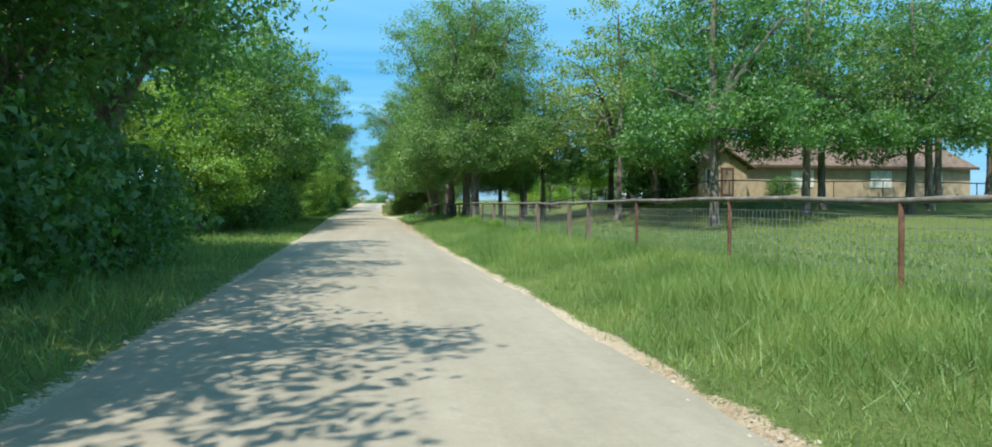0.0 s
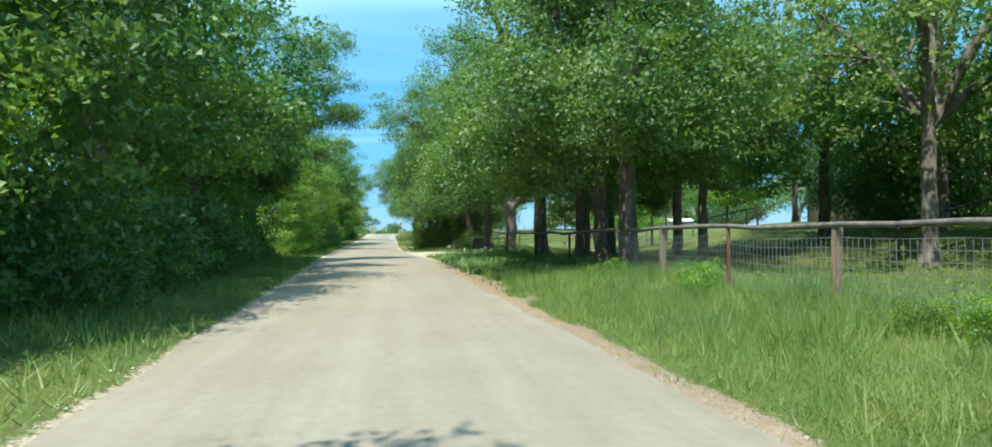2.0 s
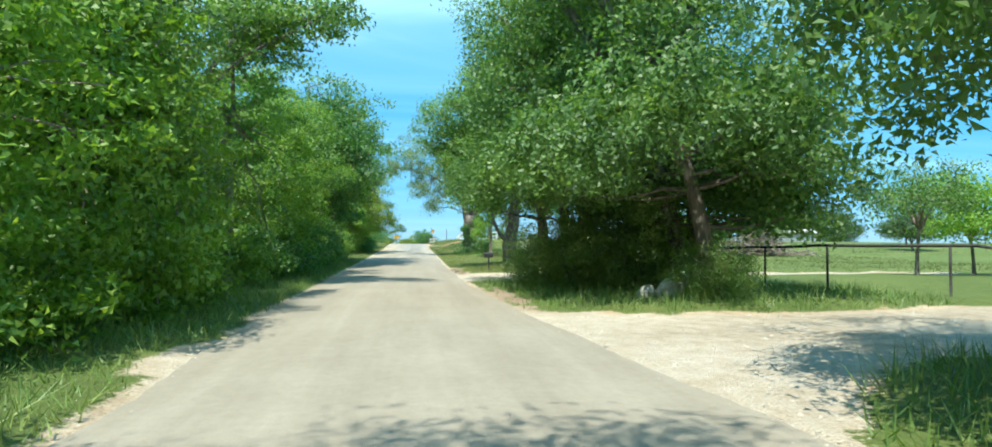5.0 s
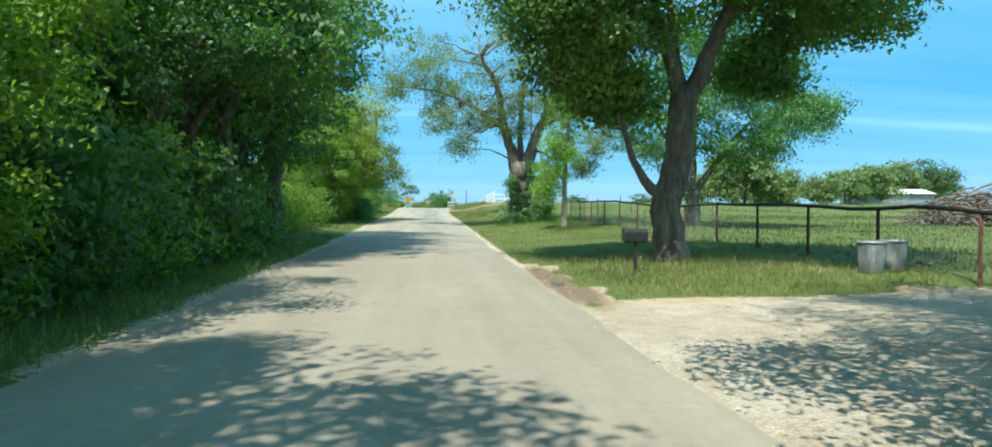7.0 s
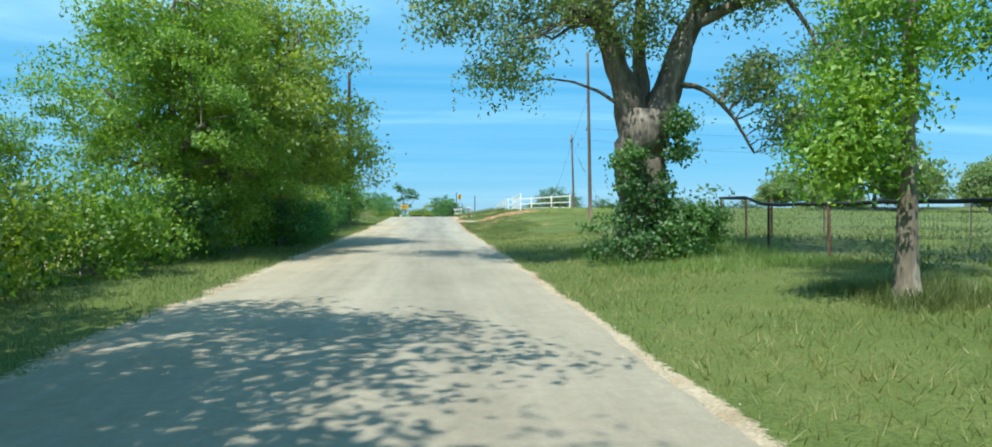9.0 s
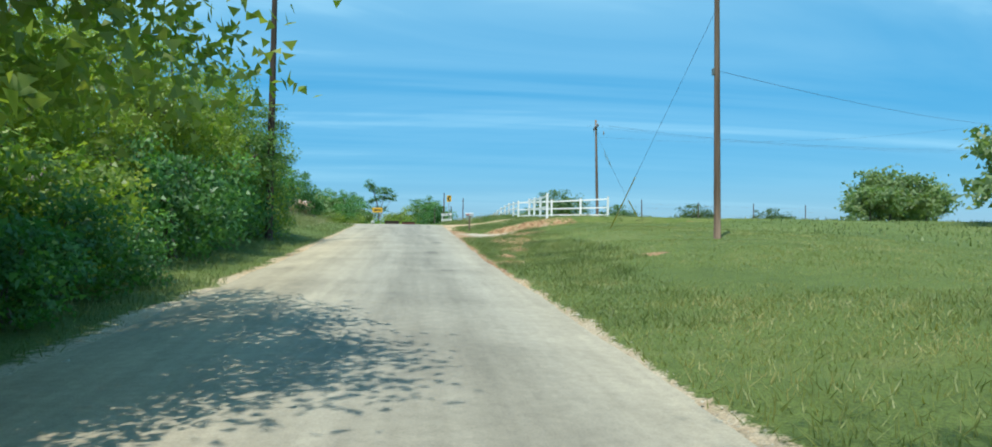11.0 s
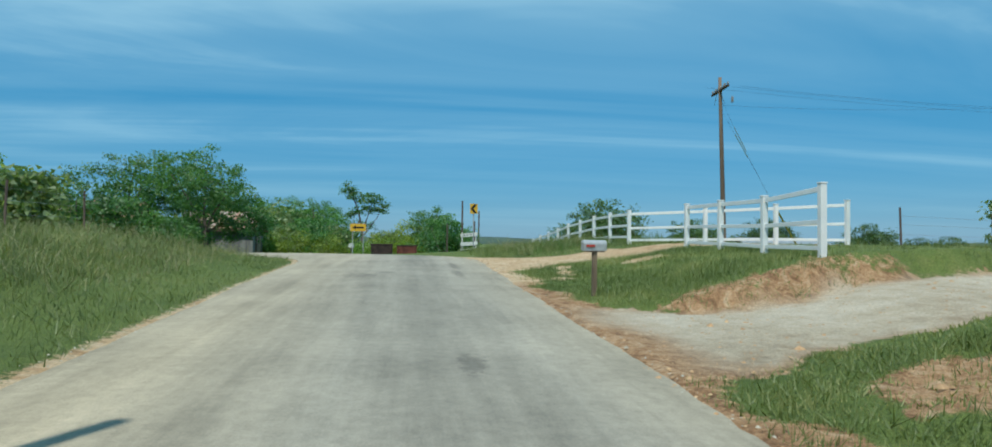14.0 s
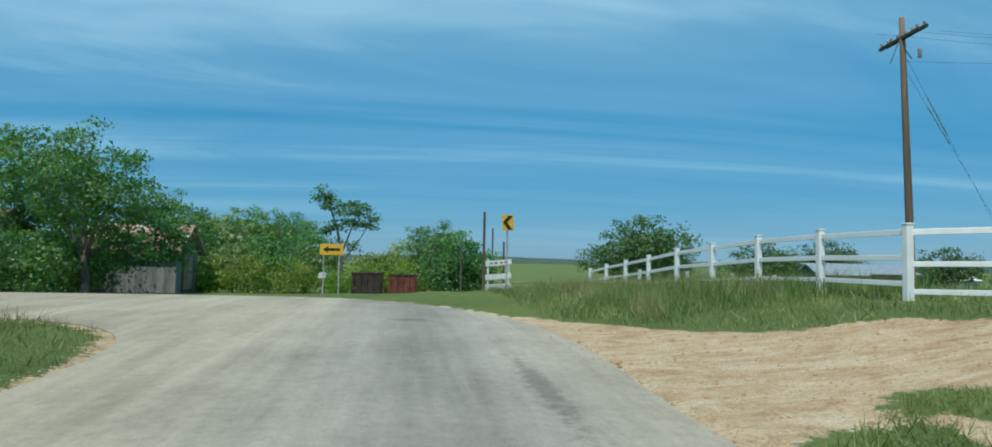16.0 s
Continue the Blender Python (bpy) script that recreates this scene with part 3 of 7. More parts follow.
    edge.inputs[1].default_value, edge.inputs[2].default_value = 1.5, -0.75
    frayed = node(t, "ShaderNodeTexNoise", Scale=7.0, Detail=5.0, Roughness=0.75)
    link(t, geo, "Position", frayed, "Vector")
    link(t, frayed, 0, edge, 0)
    es = node(t, "ShaderNodeMath", operation="ADD")
    link(t, att, "Fac", es, 0)
    link(t, edge, 0, es, 1)
    er = ramp(t, [(0.38, (0, 0, 0)), (0.62, (1, 1, 1))])
    link(t, es, 0, er, 0)
    fin = node(t, "ShaderNodeMix", data_type="RGBA")
    link(t, er, 0, fin, 0)
    link(t, gm, "Result", fin, "A")
    link(t, dm, "Result", fin, "B")
    link(t, fin, "Result", b, "Base Color")
    bp = t.nodes.new("ShaderNodeBump")
    bp.inputs["Strength"].default_value, bp.inputs["Distance"].default_value = 0.8, 0.06
    hs = node(t, "ShaderNodeMath", operation="ADD")
    link(t, mid_, 0, hs, 0)
    link(t, tiny, 0, hs, 1)
    link(t, hs, 0, bp, "Height")
    link(t, bp, 0, b, "Normal")
    return m


def road_material():
    m, t, b = new_material("chip_seal_road", 0.92)
    geo = t.nodes.new("ShaderNodeNewGeometry")
    sep = t.nodes.new("ShaderNodeSeparateXYZ")
    link(t, geo, "Position", sep, 0)
    # worn streaks run along the road
    mp = t.nodes.new("ShaderNodeMapping")
    mp.inputs["Scale"].default_value = (1.0, 0.055, 1.0)
    link(t, geo, "Position", mp, 0)
    streak = node(t, "ShaderNodeTexNoise", Scale=1.25, Detail=8.0, Roughness=0.7)
    link(t, mp, 0, streak, "Vector")
    blot = node(t, "ShaderNodeTexNoise", Scale=0.5, Detail=5.0, Roughness=0.6)
    chip = node(t, "ShaderNodeTexNoise", Scale=55.0, Detail=3.0, Roughness=0.8)
    link(t, geo, "Position", blot, "Vector")
    link(t, geo, "Position", chip, "Vector")
    mixn = node(t, "ShaderNodeMath", operation="MULTIPLY_ADD")
    mixn.inputs[1].default_value = 0.62
    link(t, streak, 0, mixn, 0)
    half = node(t, "ShaderNodeMath", operation="MULTIPLY")
    half.inputs[1].default_value = 0.38
    link(t, blot, 0, half, 0)
    link(t, half, 0, mixn, 2)
    pale = ramp(t, [(0.30, (0.25, 0.215, 0.162)), (0.55, (0.325, 0.284, 0.220)), (0.75, (0.38, 0.338, 0.272))])
    grey = ramp(t, [(0.36, (0.225, 0.204, 0.165)), (0.5, (0.325, 0.293, 0.236)), (0.63, (0.405, 0.363, 0.292))])
    link(t, mixn, 0, pale, 0)
    link(t, mixn, 0, grey, 0)
    where = node(t, "ShaderNodeMapRange")
    where.inputs[1].default_value, where.inputs[2].default_value = 112, 142
    link(t, sep, "Y", where, 0)
    mx = node(t, "ShaderNodeMix", data_type="RGBA")
    link(t, where, 0, mx, 0)
    link(t, pale, 0, mx, "A")
    link(t, grey, 0, mx, "B")
    coarse = node(t, "ShaderNodeTexNoise", Scale=7.0, Detail=7.0, Roughness=0.75)
    link(t, geo, "Position", coarse, "Vector")
    both = node(t, "ShaderNodeMath", operation="MULTIPLY_ADD")
    both.inputs[1].default_value = 0.5
    link(t, chip, 0, both, 0)
    halfc = node(t, "ShaderNodeMath", operation="MULTIPLY")
    halfc.inputs[1].default_value = 0.5
    link(t, coarse, 0, halfc, 0)
    link(t, halfc, 0, both, 2)
    speck = ramp(t, [(0.36, (0.62, 0.62, 0.62)), (0.5, (1.0, 1.0, 1.0)), (0.62, (1.32, 1.3, 1.27))])
    link(t, both, 0, speck, 0)
    fin = node(t, "ShaderNodeMix", data_type="RGBA", blend_type="MULTIPLY")
    much = node(t, "ShaderNodeMapRange")
    much.inputs[1].default_value, much.inputs[2].default_value = 105, 140
    much.inputs[3].default_value, much.inputs[4].default_value = 0.36, 0.6
    link(t, sep, "Y", much, 0)
    link(t, much, 0, fin, 0)
    link(t, mx, "Result", fin, "A")
    link(t, speck, 0, fin, "B")
    # the darker oily strip between the wheel paths on the newer stretch
    off = node(t, "ShaderNodeMath", operation="ADD")
    off.inputs[1].default_value = -0.25
    link(t, sep, "X", off, 0)
    away = node(t, "ShaderNodeMath", operation="ABSOLUTE")
    link(t, off, 0, away, 0)
    strip = node(t, "ShaderNodeMapRange")
    strip.inputs[1].default_value, strip.inputs[2].default_value = 0.2, 1.3
    strip.inputs[3].default_value, strip.inputs[4].default_value = 0.55, 0.0
    link(t, away, 0, strip, 0)
    amount = node(t, "ShaderNodeMath", operation="MULTIPLY")
    link(t, strip, 0, amount, 0)
    link(t, where, 0, amount, 1)
    oil = node(t, "ShaderNodeMix", data_type="RGBA", blend_type="MULTIPLY")
    oil.inputs["B"].default_value = (0.70, 0.715, 0.735, 1)
    link(t, amount, 0, oil, 0)
    link(t, fin, "Result", oil, "A")
    # dust swept to the road's sides
    side = node(t, "ShaderNodeMapRange")
    side.inputs[1].default_value, side.inputs[2].default_value = 1.0, 2.9
    side.inputs[3].default_value, side.inputs[4].default_value = 0.0, 0.85
    link(t, away, 0, side, 0)
    dusty = node(t, "ShaderNodeMath", operation="MULTIPLY")
    fade = node(t, "ShaderNodeMapRange")
    fade.inputs[1].default_value, fade.inputs[2].default_value = 158, 174
    fade.inputs[3].default_value, fade.inputs[4].default_value = 1.0, 0.55
    link(t, sep, "Y", fade, 0)
    stretch_ = node(t, "ShaderNodeMath", operation="MULTIPLY")
    link(t, fade, 0, stretch_, 0)
    link(t, where, 0, stretch_, 1)
    link(t, side, 0, dusty, 0)
    link(t, stretch_, 0, dusty, 1)
    dust = node(t, "ShaderNodeMix", data_type="RGBA", blend_type="MULTIPLY")
    dust.inputs["B"].default_value = (1.24, 1.13, 0.96, 1)
    link(t, dusty, 0, dust, 0)
    link(t, oil, "Result", dust, "A")
    # dark ragged repairs
    last = dust
    for cx, cy, sx, sy in ((-1.25, 174.3, 0.55, 0.75), (-0.6, 175.3, 0.25, 0.5), (0.55, 163.6, 0.16, 0.5), (0.9, 145.9, 0.28, 0.25), (0.2, 184.6, 0.45, 0.4), (1.42, 178.6, 0.16, 1.9), (1.3, 175.2, 0.17, 1.3), (1.15, 158.0, 0.3, 0.5), (0.7, 152.0, 0.22, 0.8)):
        spot = t.nodes.new("ShaderNodeMapping")
        spot.inputs["Location"].default_value = (-cx / sx, -cy / sy, 0)
        spot.inputs["Scale"].default_value = (1 / sx, 1 / sy, 0)
        link(t, geo, "Position", spot, 0)
        far = node(t, "ShaderNodeVectorMath", operation="LENGTH")
        link(t, spot, 0, far, 0)
        wob = node(t, "ShaderNodeMath", operation="MULTIPLY_ADD")
        wob.inputs[1].default_value = 2.4
        link(t, coarse, 0, wob, 0)
        link(t, far, "Value", wob, 2)
        cover = node(t, "ShaderNodeMapRange")
        cover.inputs[1].default_value, cover.inputs[2].default_value = 1.7, 2.3
        cover.inputs[3].default_value, cover.inputs[4].default_value = 0.75, 0.0
        link(t, wob, 0, cover, 0)
        dark = node(t, "ShaderNodeMix", data_type="RGBA", blend_type="MULTIPLY")
        dark.inputs["B"].default_value = (0.60, 0.60, 0.61, 1)
        link(t, cover, 0, dark, 0)
        link(t, last, "Result", dark, "A")
        last = dark
    link(t, last, "Result", b, "Base Color")
    bp = t.nodes.new("ShaderNodeBump")
    bp.inputs["Strength"].default_value, bp.inputs["Distance"].default_value = 0.5, 0.012
    link(t, chip, 0, bp, "Height")
    link(t, bp, 0, b, "Normal")
    return m


def make_road():
    """A strip with ragged edges and a slight crown, straight and then bending to the left."""
    ys = np.concatenate([np.arange(-60, 0, 2.0), np.arange(0, 180.4, 0.2)])
    rows = []
    across = np.linspace(0, 1, 13)
    for y in ys:
        jl = 0.08 * math.sin(y * 0.83) * math.sin(y * 0.37 + 1) + 0.035 * noise.noise((y * 2.3, 1.7, 0)) + 0.03 * noise.noise((y * 6.1, 4.2, 0))
        jr = 0.07 * math.sin(y * 0.71 + 2) * math.sin(y * 0.41) + 0.035 * noise.noise((y * 2.3, 7.7, 0)) + 0.03 * noise.noise((y * 6.1, 9.2, 0))
        calm = 0.7 if y > 130 else 1.0
        a, c = float(edge_left(y)) + jl * calm, float(edge_right(y)) + jr * calm
        x = a + (c - a) * across
        rows.append(np.stack([x, np.full(13, y), grade(np.full(13, y)) + 0.045 * (1 - (2 * across - 1) ** 2)], -1))
    for k in range(1, 61):
        a = radians(90 * k / 60)
        near = np.array((CORNER[0] + R_IN * math.cos(a), CORNER[1] + R_IN * math.sin(a)))
        far = np.array((TURN[0] + R_OUT * math.cos(a), TURN[1] + R_OUT * math.sin(a)))
        xy = near + (far - near) * across[:, None]
        rows.append(np.stack([xy[:, 0], xy[:, 1], grade(xy[:, 1]) + 0.045 * (1 - (2 * across - 1) ** 2)], -1))
    for k in range(1, 30):
        xy = near + (far - near) * across[:, None] - (2.0 * k, 0)
        rows.append(np.stack([xy[:, 0], xy[:, 1], grade(xy[:, 1]) + 0.045 * (1 - (2 * across - 1) ** 2)], -1))
    n = len(rows)
    v = np.stack(rows)
    skirt = v[:, [0, 12]].copy()
    skirt[..., 2] -= 0.12
    v = np.concatenate([skirt[:, :1], v[:, :1], v, v[:, 12:], skirt[:, 1:]], axis=1)
    w = 17
    i, j = np.meshgrid(np.arange(n - 1), np.array([k for k in range(w - 1) if k not in (1, 14)]), indexing="ij")
    f = np.stack([i * w + j, i * w + j + 1, (i + 1) * w + j + 1, (i + 1) * w + j], -1).reshape(-1, 4)
    me = quick_mesh("road", v.reshape(-1, 3), f, road_material(), smooth=True)
    tagged(new("road", me), "narrow pale chip-seal country road with worn edges", "road", kind="structure")


make_ground()
make_road()


# ---------- plants ----------
def leaf_faces(rng, centre, normal_bias, length, width):
    """Pointed leaves, one face each, at the given places."""
    n = len(centre)
    d = rng.normal(size=(n, 3))
    d /= np.linalg.norm(d, axis=1)[:, None]
    nb = normal_bias + 0.6 * rng.normal(size=(n, 3))
    side = np.cross(d, nb)
    side /= np.linalg.norm(side, axis=1)[:, None] + 1e-9
    ln = (length * rng.uniform(0.65, 1.3, n))[:, None]
    wd = (width * rng.uniform(0.7, 1.25, n))[:, None]
    a = centre - d * ln * 0.42 - side * wd * 0.55
    b = centre - d * ln * 0.22 + side * wd * 0.6
    c = centre + d * ln * 0.58
    v = np.stack([a, b, c], 1).reshape(-1, 3)
    return v, np.arange(3 * n).reshape(-1, 3)


def crown_pieces(rng, lobes, clusters=20, leaves=75, length=0.2, width=0.11, inner=260, cluster_size=0.62, droop=0.0):
    """Leaves in clusters over the lobes ((x, y, z), (rx, ry, rz)), with larger leaf sprays inside."""
    out, tips = [], []
    for c, r in lobes:
        c, r = np.array(c, float), np.array(r, float)
        d = rng.normal(size=(clusters, 3))
        d /= np.linalg.norm(d, axis=1)[:, None]
        at = c + d * r * rng.uniform(0.55, 1.08, clusters)[:, None]
        tips.append(at)
        sz = cluster_size * rng.uniform(0.6, 1.35, clusters)
        off = np.clip(rng.normal(size=(clusters, leaves, 3)), -1.7, 1.7) * np.array((0.58, 0.58, 0.30))
        p = at[:, None, :] + off * sz[:, None, None]
        p[..., 2] -= droop * np.abs(off[..., 0]) * sz[:, None]
        bias = (p - c) / r
        bias[..., 2] += 0.6
        out.append(leaf_faces(rng, p.reshape(-1, 3), bias.reshape(-1, 3), length, width))
        if inner:
            d = rng.normal(size=(inner, 3))
            d /= np.linalg.norm(d, axis=1)[:, None]
            p = c + d * r * (rng.uniform(0, 1, inner) ** 0.45 * 0.82)[:, None]
            out.append(leaf_faces(rng, p, d, length * 1.5, width * 1.6))
    return merge(out), np.concatenate(tips)


def limb(rng, a, b, r0, r1, n=7, sag=0.12, knobs=0.08, sides=7):
    a, b = np.array(a, float), np.array(b, float)
    s = np.linspace(0, 1, n)[:, None]
    p = a + (b - a) * s
    size = np.linalg.norm(b - a)
    p[1:-1] += rng.normal(size=(n - 2, 3)) * size * 0.035
    p += np.array((0, 0, 1.0)) * np.sin(s * np.pi) * size * sag * rng.uniform(-0.5, 1)
    return tube(p, r0 + (r1 - r0) * s[:, 0] ** 0.8, sides, knobs, rng)


def wood_pieces(rng, forks, tips, twigs=34):
    """forks: list of limbs [(points), r0, r1]; finer branches run from them to the leaf clusters."""
    out, knots = [], []
    for pts, r0, r1 in forks:
        p = np.array(pts, float)
        # smooth the corner points
        s = np.linspace(0, len(p) - 1, 4 * (len(p) - 1) + 1)
        q = np.stack([np.interp(s, np.arange(len(p)), p[:, k]) for k in range(3)], -1)
        q[1:-1] = (q[:-2] + 2 * q[1:-1] + q[2:]) / 4
        q[1:-1] += rng.normal(size=(len(q) - 2, 3)) * r0 * 0.10
        rad = r0 + (r1 - r0) * np.linspace(0, 1, len(q)) ** 0.8
        if pts[0][2] <= 0.01:
            rad = rad * (1 + 0.34 * np.exp(-np.maximum(q[:, 2], 0) / 0.3))
        out.append(tube(q, rad, 10, 0.07, rng))
        knots += [(q[k], rad[k]) for k in range(len(q) // 2, len(q))]
    kp = np.array([k[0] for k in knots])
    for i in rng.permutation(len(tips))[:twigs]:
        d = np.linalg.norm(kp - tips[i], axis=1) + 0.6 * np.maximum(kp[:, 2] - tips[i][2], 0)
        j = int(np.argmin(d))
        out.append(limb(rng, kp[j], tips[i], max(0.016, min(0.075, knots[j][1] * 0.55)), 0.010, 6, 0.1, 0.0, 5))
    return merge(out)


def make_tree(name, at, lobes, forks, bark, leaf, seed, label, category="tree", group="", turn=0.0, **kw):
    rng = np.random.default_rng(seed)
    twigs = kw.pop("twigs", 34)
    (cv, cf), tips = crown_pieces(rng, lobes, **kw)
    tv, tf = wood_pieces(rng, forks, tips, twigs)
    ob = thing(name, (at[0], at[1], lone(at[0], at[1]) - 0.08), label, category, group, turn=turn)
    part("trunk", quick_mesh("trunk", tv, tf, bark, smooth=True), bark, ob)
    part("crown", quick_mesh("crown", cv, cf, leaf), leaf, ob)
    return ob


def wood_tree(seed, h, spread, low, lean=(0, 0)):
    """Lobes and limbs of an ordinary roadside tree: crown from low to h, spread wide."""
    rng = np.random.default_rng(seed)
    lobes = []
    mid = (low + h) / 2
    n = 7
    for k in range(n):
        a = 2 * math.pi * k / n + rng.uniform(-0.4, 0.4)
        z = low + (h - low) * rng.uniform(0.22, 0.72)
        r = spread * rng.uniform(0.42, 0.62)
        lobes.append(((lean[0] * z / h + math.cos(a) * r, lean[1] * z / h + math.sin(a) * r, z), (spread * rng.uniform(0.36, 0.52), spread * rng.uniform(0.36, 0.52), (h - low) * rng.uniform(0.18, 0.27))))
    lobes.append(((lean[0], lean[1], h - (h - low) * 0.24), (spread * 0.55, spread * 0.55, (h - low) * 0.24)))
    lobes.append(((lean[0] * 0.5, lean[1] * 0.5, mid), (spread * 0.6, spread * 0.6, (h - low) * 0.3)))
    fork = low * 0.55 + 0.25 * h * rng.uniform(0.7, 1.0)
    top = (lean[0] * 0.22 + rng.uniform(-0.2, 0.2), lean[1] * 0.22 + rng.uniform(-0.2, 0.2), fork)
    forks = [(((0, 0, 0), (top[0] * 0.3, top[1] * 0.3, fork * 0.5), top), 0.0255 * h, 0.019 * h)]
    for k in range(4):
        c = np.array(lobes[k * 2][0])
        mid_ = (np.array(top) * 0.55 + c * 0.45) + (0, 0, 0.3)
        forks.append((((top[0], top[1], fork - 0.15), tuple(mid_), tuple(c)), 0.014 * h, 0.005 * h))
    forks.append(((top, (top[0] * 1.2, top[1] * 1.2, h * 0.68), (lean[0] * 0.9, lean[1] * 0.9, h * 0.86)), 0.016 * h, 0.004 * h))
    return lobes, forks


def placed(proto, x, y, turn, size, stretch=1.0):
    """Another plant like proto, sharing its meshes."""
    ob = copy_thing(proto, pose(x, y, lone(x, y) - 0.08, 0, 0, turn) @ Matrix.Diagonal((size, size, size * stretch, 1)))
    return ob


BIG = dict(clusters=30, leaves=92, length=0.142, width=0.088, inner=110, cluster_size=0.66)
THIN = dict(clusters=32, leaves=60, length=0.158, width=0.095, inner=80, cluster_size=0.55, twigs=22)

# the hedgerow of trees to the left of the road
LEFT = "trees along the road's shaded side"
kinds = []
for i, (h, sp, low, leaf, lab) in enumerate((
        (10.5, 4.2, 1.6, LEAF_DARK, "tall dark green elm overhanging the road"),
        (9.5, 3.9, 1.2, LEAF_FRESH, "leafy green hackberry with a low crown"),
        (11.0, 4.4, 2.0, LEAF_MID, "tall dense elm with drooping boughs"),
        (7.6, 3.2, 0.7, LEAF_LIME, "young yellow-green tree in fresh leaf"),
        (8.2, 3.4, 0.9, LEAF_OLIVE, "olive-green mesquite with feathery leaves"),
        (10.2, 3.8, 4.6, LEAF_DARK, "dark slender tree with a bare lower trunk"),
        (9.6, 4.2, 0.8, LEAF_LIME, "yellow-green small-leaved tree leaning over the verge"))):
    lobes, forks = wood_tree(40 + i, h, sp, low)
    kinds.append((lobes, forks, leaf, lab, h))

protos = []


def wall_tree(kind, x, y, turn, size=1.0, stretch=1.0):
    """The first of a kind is built; the others are copies of it."""
    lobes, forks, leaf, lab, h = kinds[kind]
    for k, ob in protos:
        if k == kind:
            return placed(ob, x, y, turn, size, stretch=stretch)
    opts = dict(THIN, leaves=180, length=0.10, width=0.066) if kind == 6 else dict(THIN, leaves=104, length=0.118, width=0.075) if leaf in (LEAF_LIME, LEAF_OLIVE) else THIN
    ob = make_tree("roadside_tree", (x, y), lobes, forks, BARK, leaf, 60 + kind, lab, group=LEFT, turn=turn, **opts)
    protos.append((kind, ob))
    return ob


for kind, x, y, turn, size in (
        # the first two stand unseen behind the start, added for their shade
        (2, -7.2, -7.0, 60, 1.2), (0, -7.0, -2.0, 90, 1.25), (0, -6.9, 3.0, 0, 1.25), (0, -7.2, 8.0, 40, 1.25), (0, -6.9, 12.5, 10, 1.25), (0, -7.2, 17.5, 130, 1.2), (0, -6.4, 21.2, 30, 1.3),
        (4, -10.4, 28.0, 70, 0.7), (3, -7.0, 33.8, 300, 1.4), (1, -7.0, 36.5, 100, 1.2), (0, -7.0, 39.5, 200, 1.2), (2, -7.0, 44.5, 250, 1.2), (1, -7.3, 49.5, 150, 1.2),
        (0, -6.6, 54.0, 310, 1.3), (5, -6.9, 58.4, 20, 1.0), (5, -7.6, 60.6, 100, 0.9), (5, -6.1, 62.0, 60, 0.86), (5, -6.2, 64.4, 160, 0.70), (5, -6.8, 59.6, 210, 0.8), (5, -7.2, 63.0, 290, 0.78), (5, -6.5, 60.8, 330, 0.66), (5, -5.9, 63.3, 250, 0.6), (2, -10.4, 56.0, 30, 0.95), (0, -10.0, 59.6, 200, 0.9), (1, -9.8, 62.6, 90, 0.8), (3, -7.8, 77.5, 40, 1.25),
        (3, -10.2, 81.0, 240, 1.0), (3, -13.0, 85.5, 30, 0.95), (6, -7.0, 94.6, 150, 1.0), (1, -10.6, 90.0, 190, 0.8), (3, -5.7, 93.2, 200, 0.66), (3, -7.6, 95.0, 250, 1.2), (3, -8.8, 97.0, 70, 1.25), (0, -8.0, 99.5, 20, 1.0),
        (5, -6.0, 102.2, 330, 0.7), (0, -6.3, 105.2, 50, 1.2), (2, -5.9, 107.4, 95, 1.12), (5, -5.6, 112.2, 10, 1.15), (0, -7.0, 113.2, 80, 0.75), (0, -6.6, 110.6, 200, 1.05), (3, -7.8, 121.5, 180, 0.52),
        (6, -6.6, 129.0, 20, 0.88), (4, -6.0, 131.5, 270, 1.15), (4, -5.3, 135.4, 130, 1.15), (4, -8.2, 145.0, 310, 0.72), (4, -8.0, 149.0, 50, 0.76), (4, -7.6, 152.6, 80, 0.82),
        (1, -6.8, 156.6, 110, 0.66), (4, -7.6, 159.6, 30, 0.62)):
    wall_tree(kind, x, y, turn, size)
# young trees with a tall pointed outline, clad to the ground
POINTED = "pointed young trees by the sunny gap"


def pointed_tree(x, y, h, r, seed, leaf, label):
    rng = np.random.default_rng(seed)
    lobes = []
    for k in range(9):
        s = k / 8
        ring = r * (0.35 + 0.65 * math.sin(math.pi * min(1, 0.25 + 0.62 * s))) * (1 - 0.58 * s ** 3)
        for q in range(3 if k < 8 else 2):
            a = 2.094 * q + 0.8 * k + rng.uniform(-0.3, 0.3)
            out = 0.55 * ring
            lobes.append(((math.cos(a) * out, math.sin(a) * out, h * (0.07 + 0.87 * s)), (max(0.4, ring * 0.55), max(0.4, ring * 0.55), h * 0.055)))
    forks = [(((0, 0, 0), (0.05, 0, h * 0.4), (-0.05, 0.05, h * 0.95)), 0.012 * h, 0.02)]
    return make_tree("pointed_tree", (x, y), lobes, forks, BARK_PALE, leaf, seed, label, group=POINTED, clusters=14, leaves=58, length=0.125, width=0.08, inner=10, cluster_size=0.44, twigs=60)


low_cone = pointed_tree(-6.1, 72.2, 8.4, 2.7, 401, LEAF_LIME, "pointed young tree with bright yellow-green leaves")
tall_cone = pointed_tree(-6.2, 87.0, 14.0, 2.4, 402, LEAF_FRESH, "tall slender tree with fresh green leaves")
for proto, x, y, turn, size in ((low_cone, -6.4, 76.2, 100, 1.08), (tall_cone, -6.0, 79.6, 40, 0.78), (low_cone, -7.2, 82.6, 200, 0.95), (tall_cone, -8.2, 83.6, 150, 0.9)):
    placed(proto, x, y, turn, size)
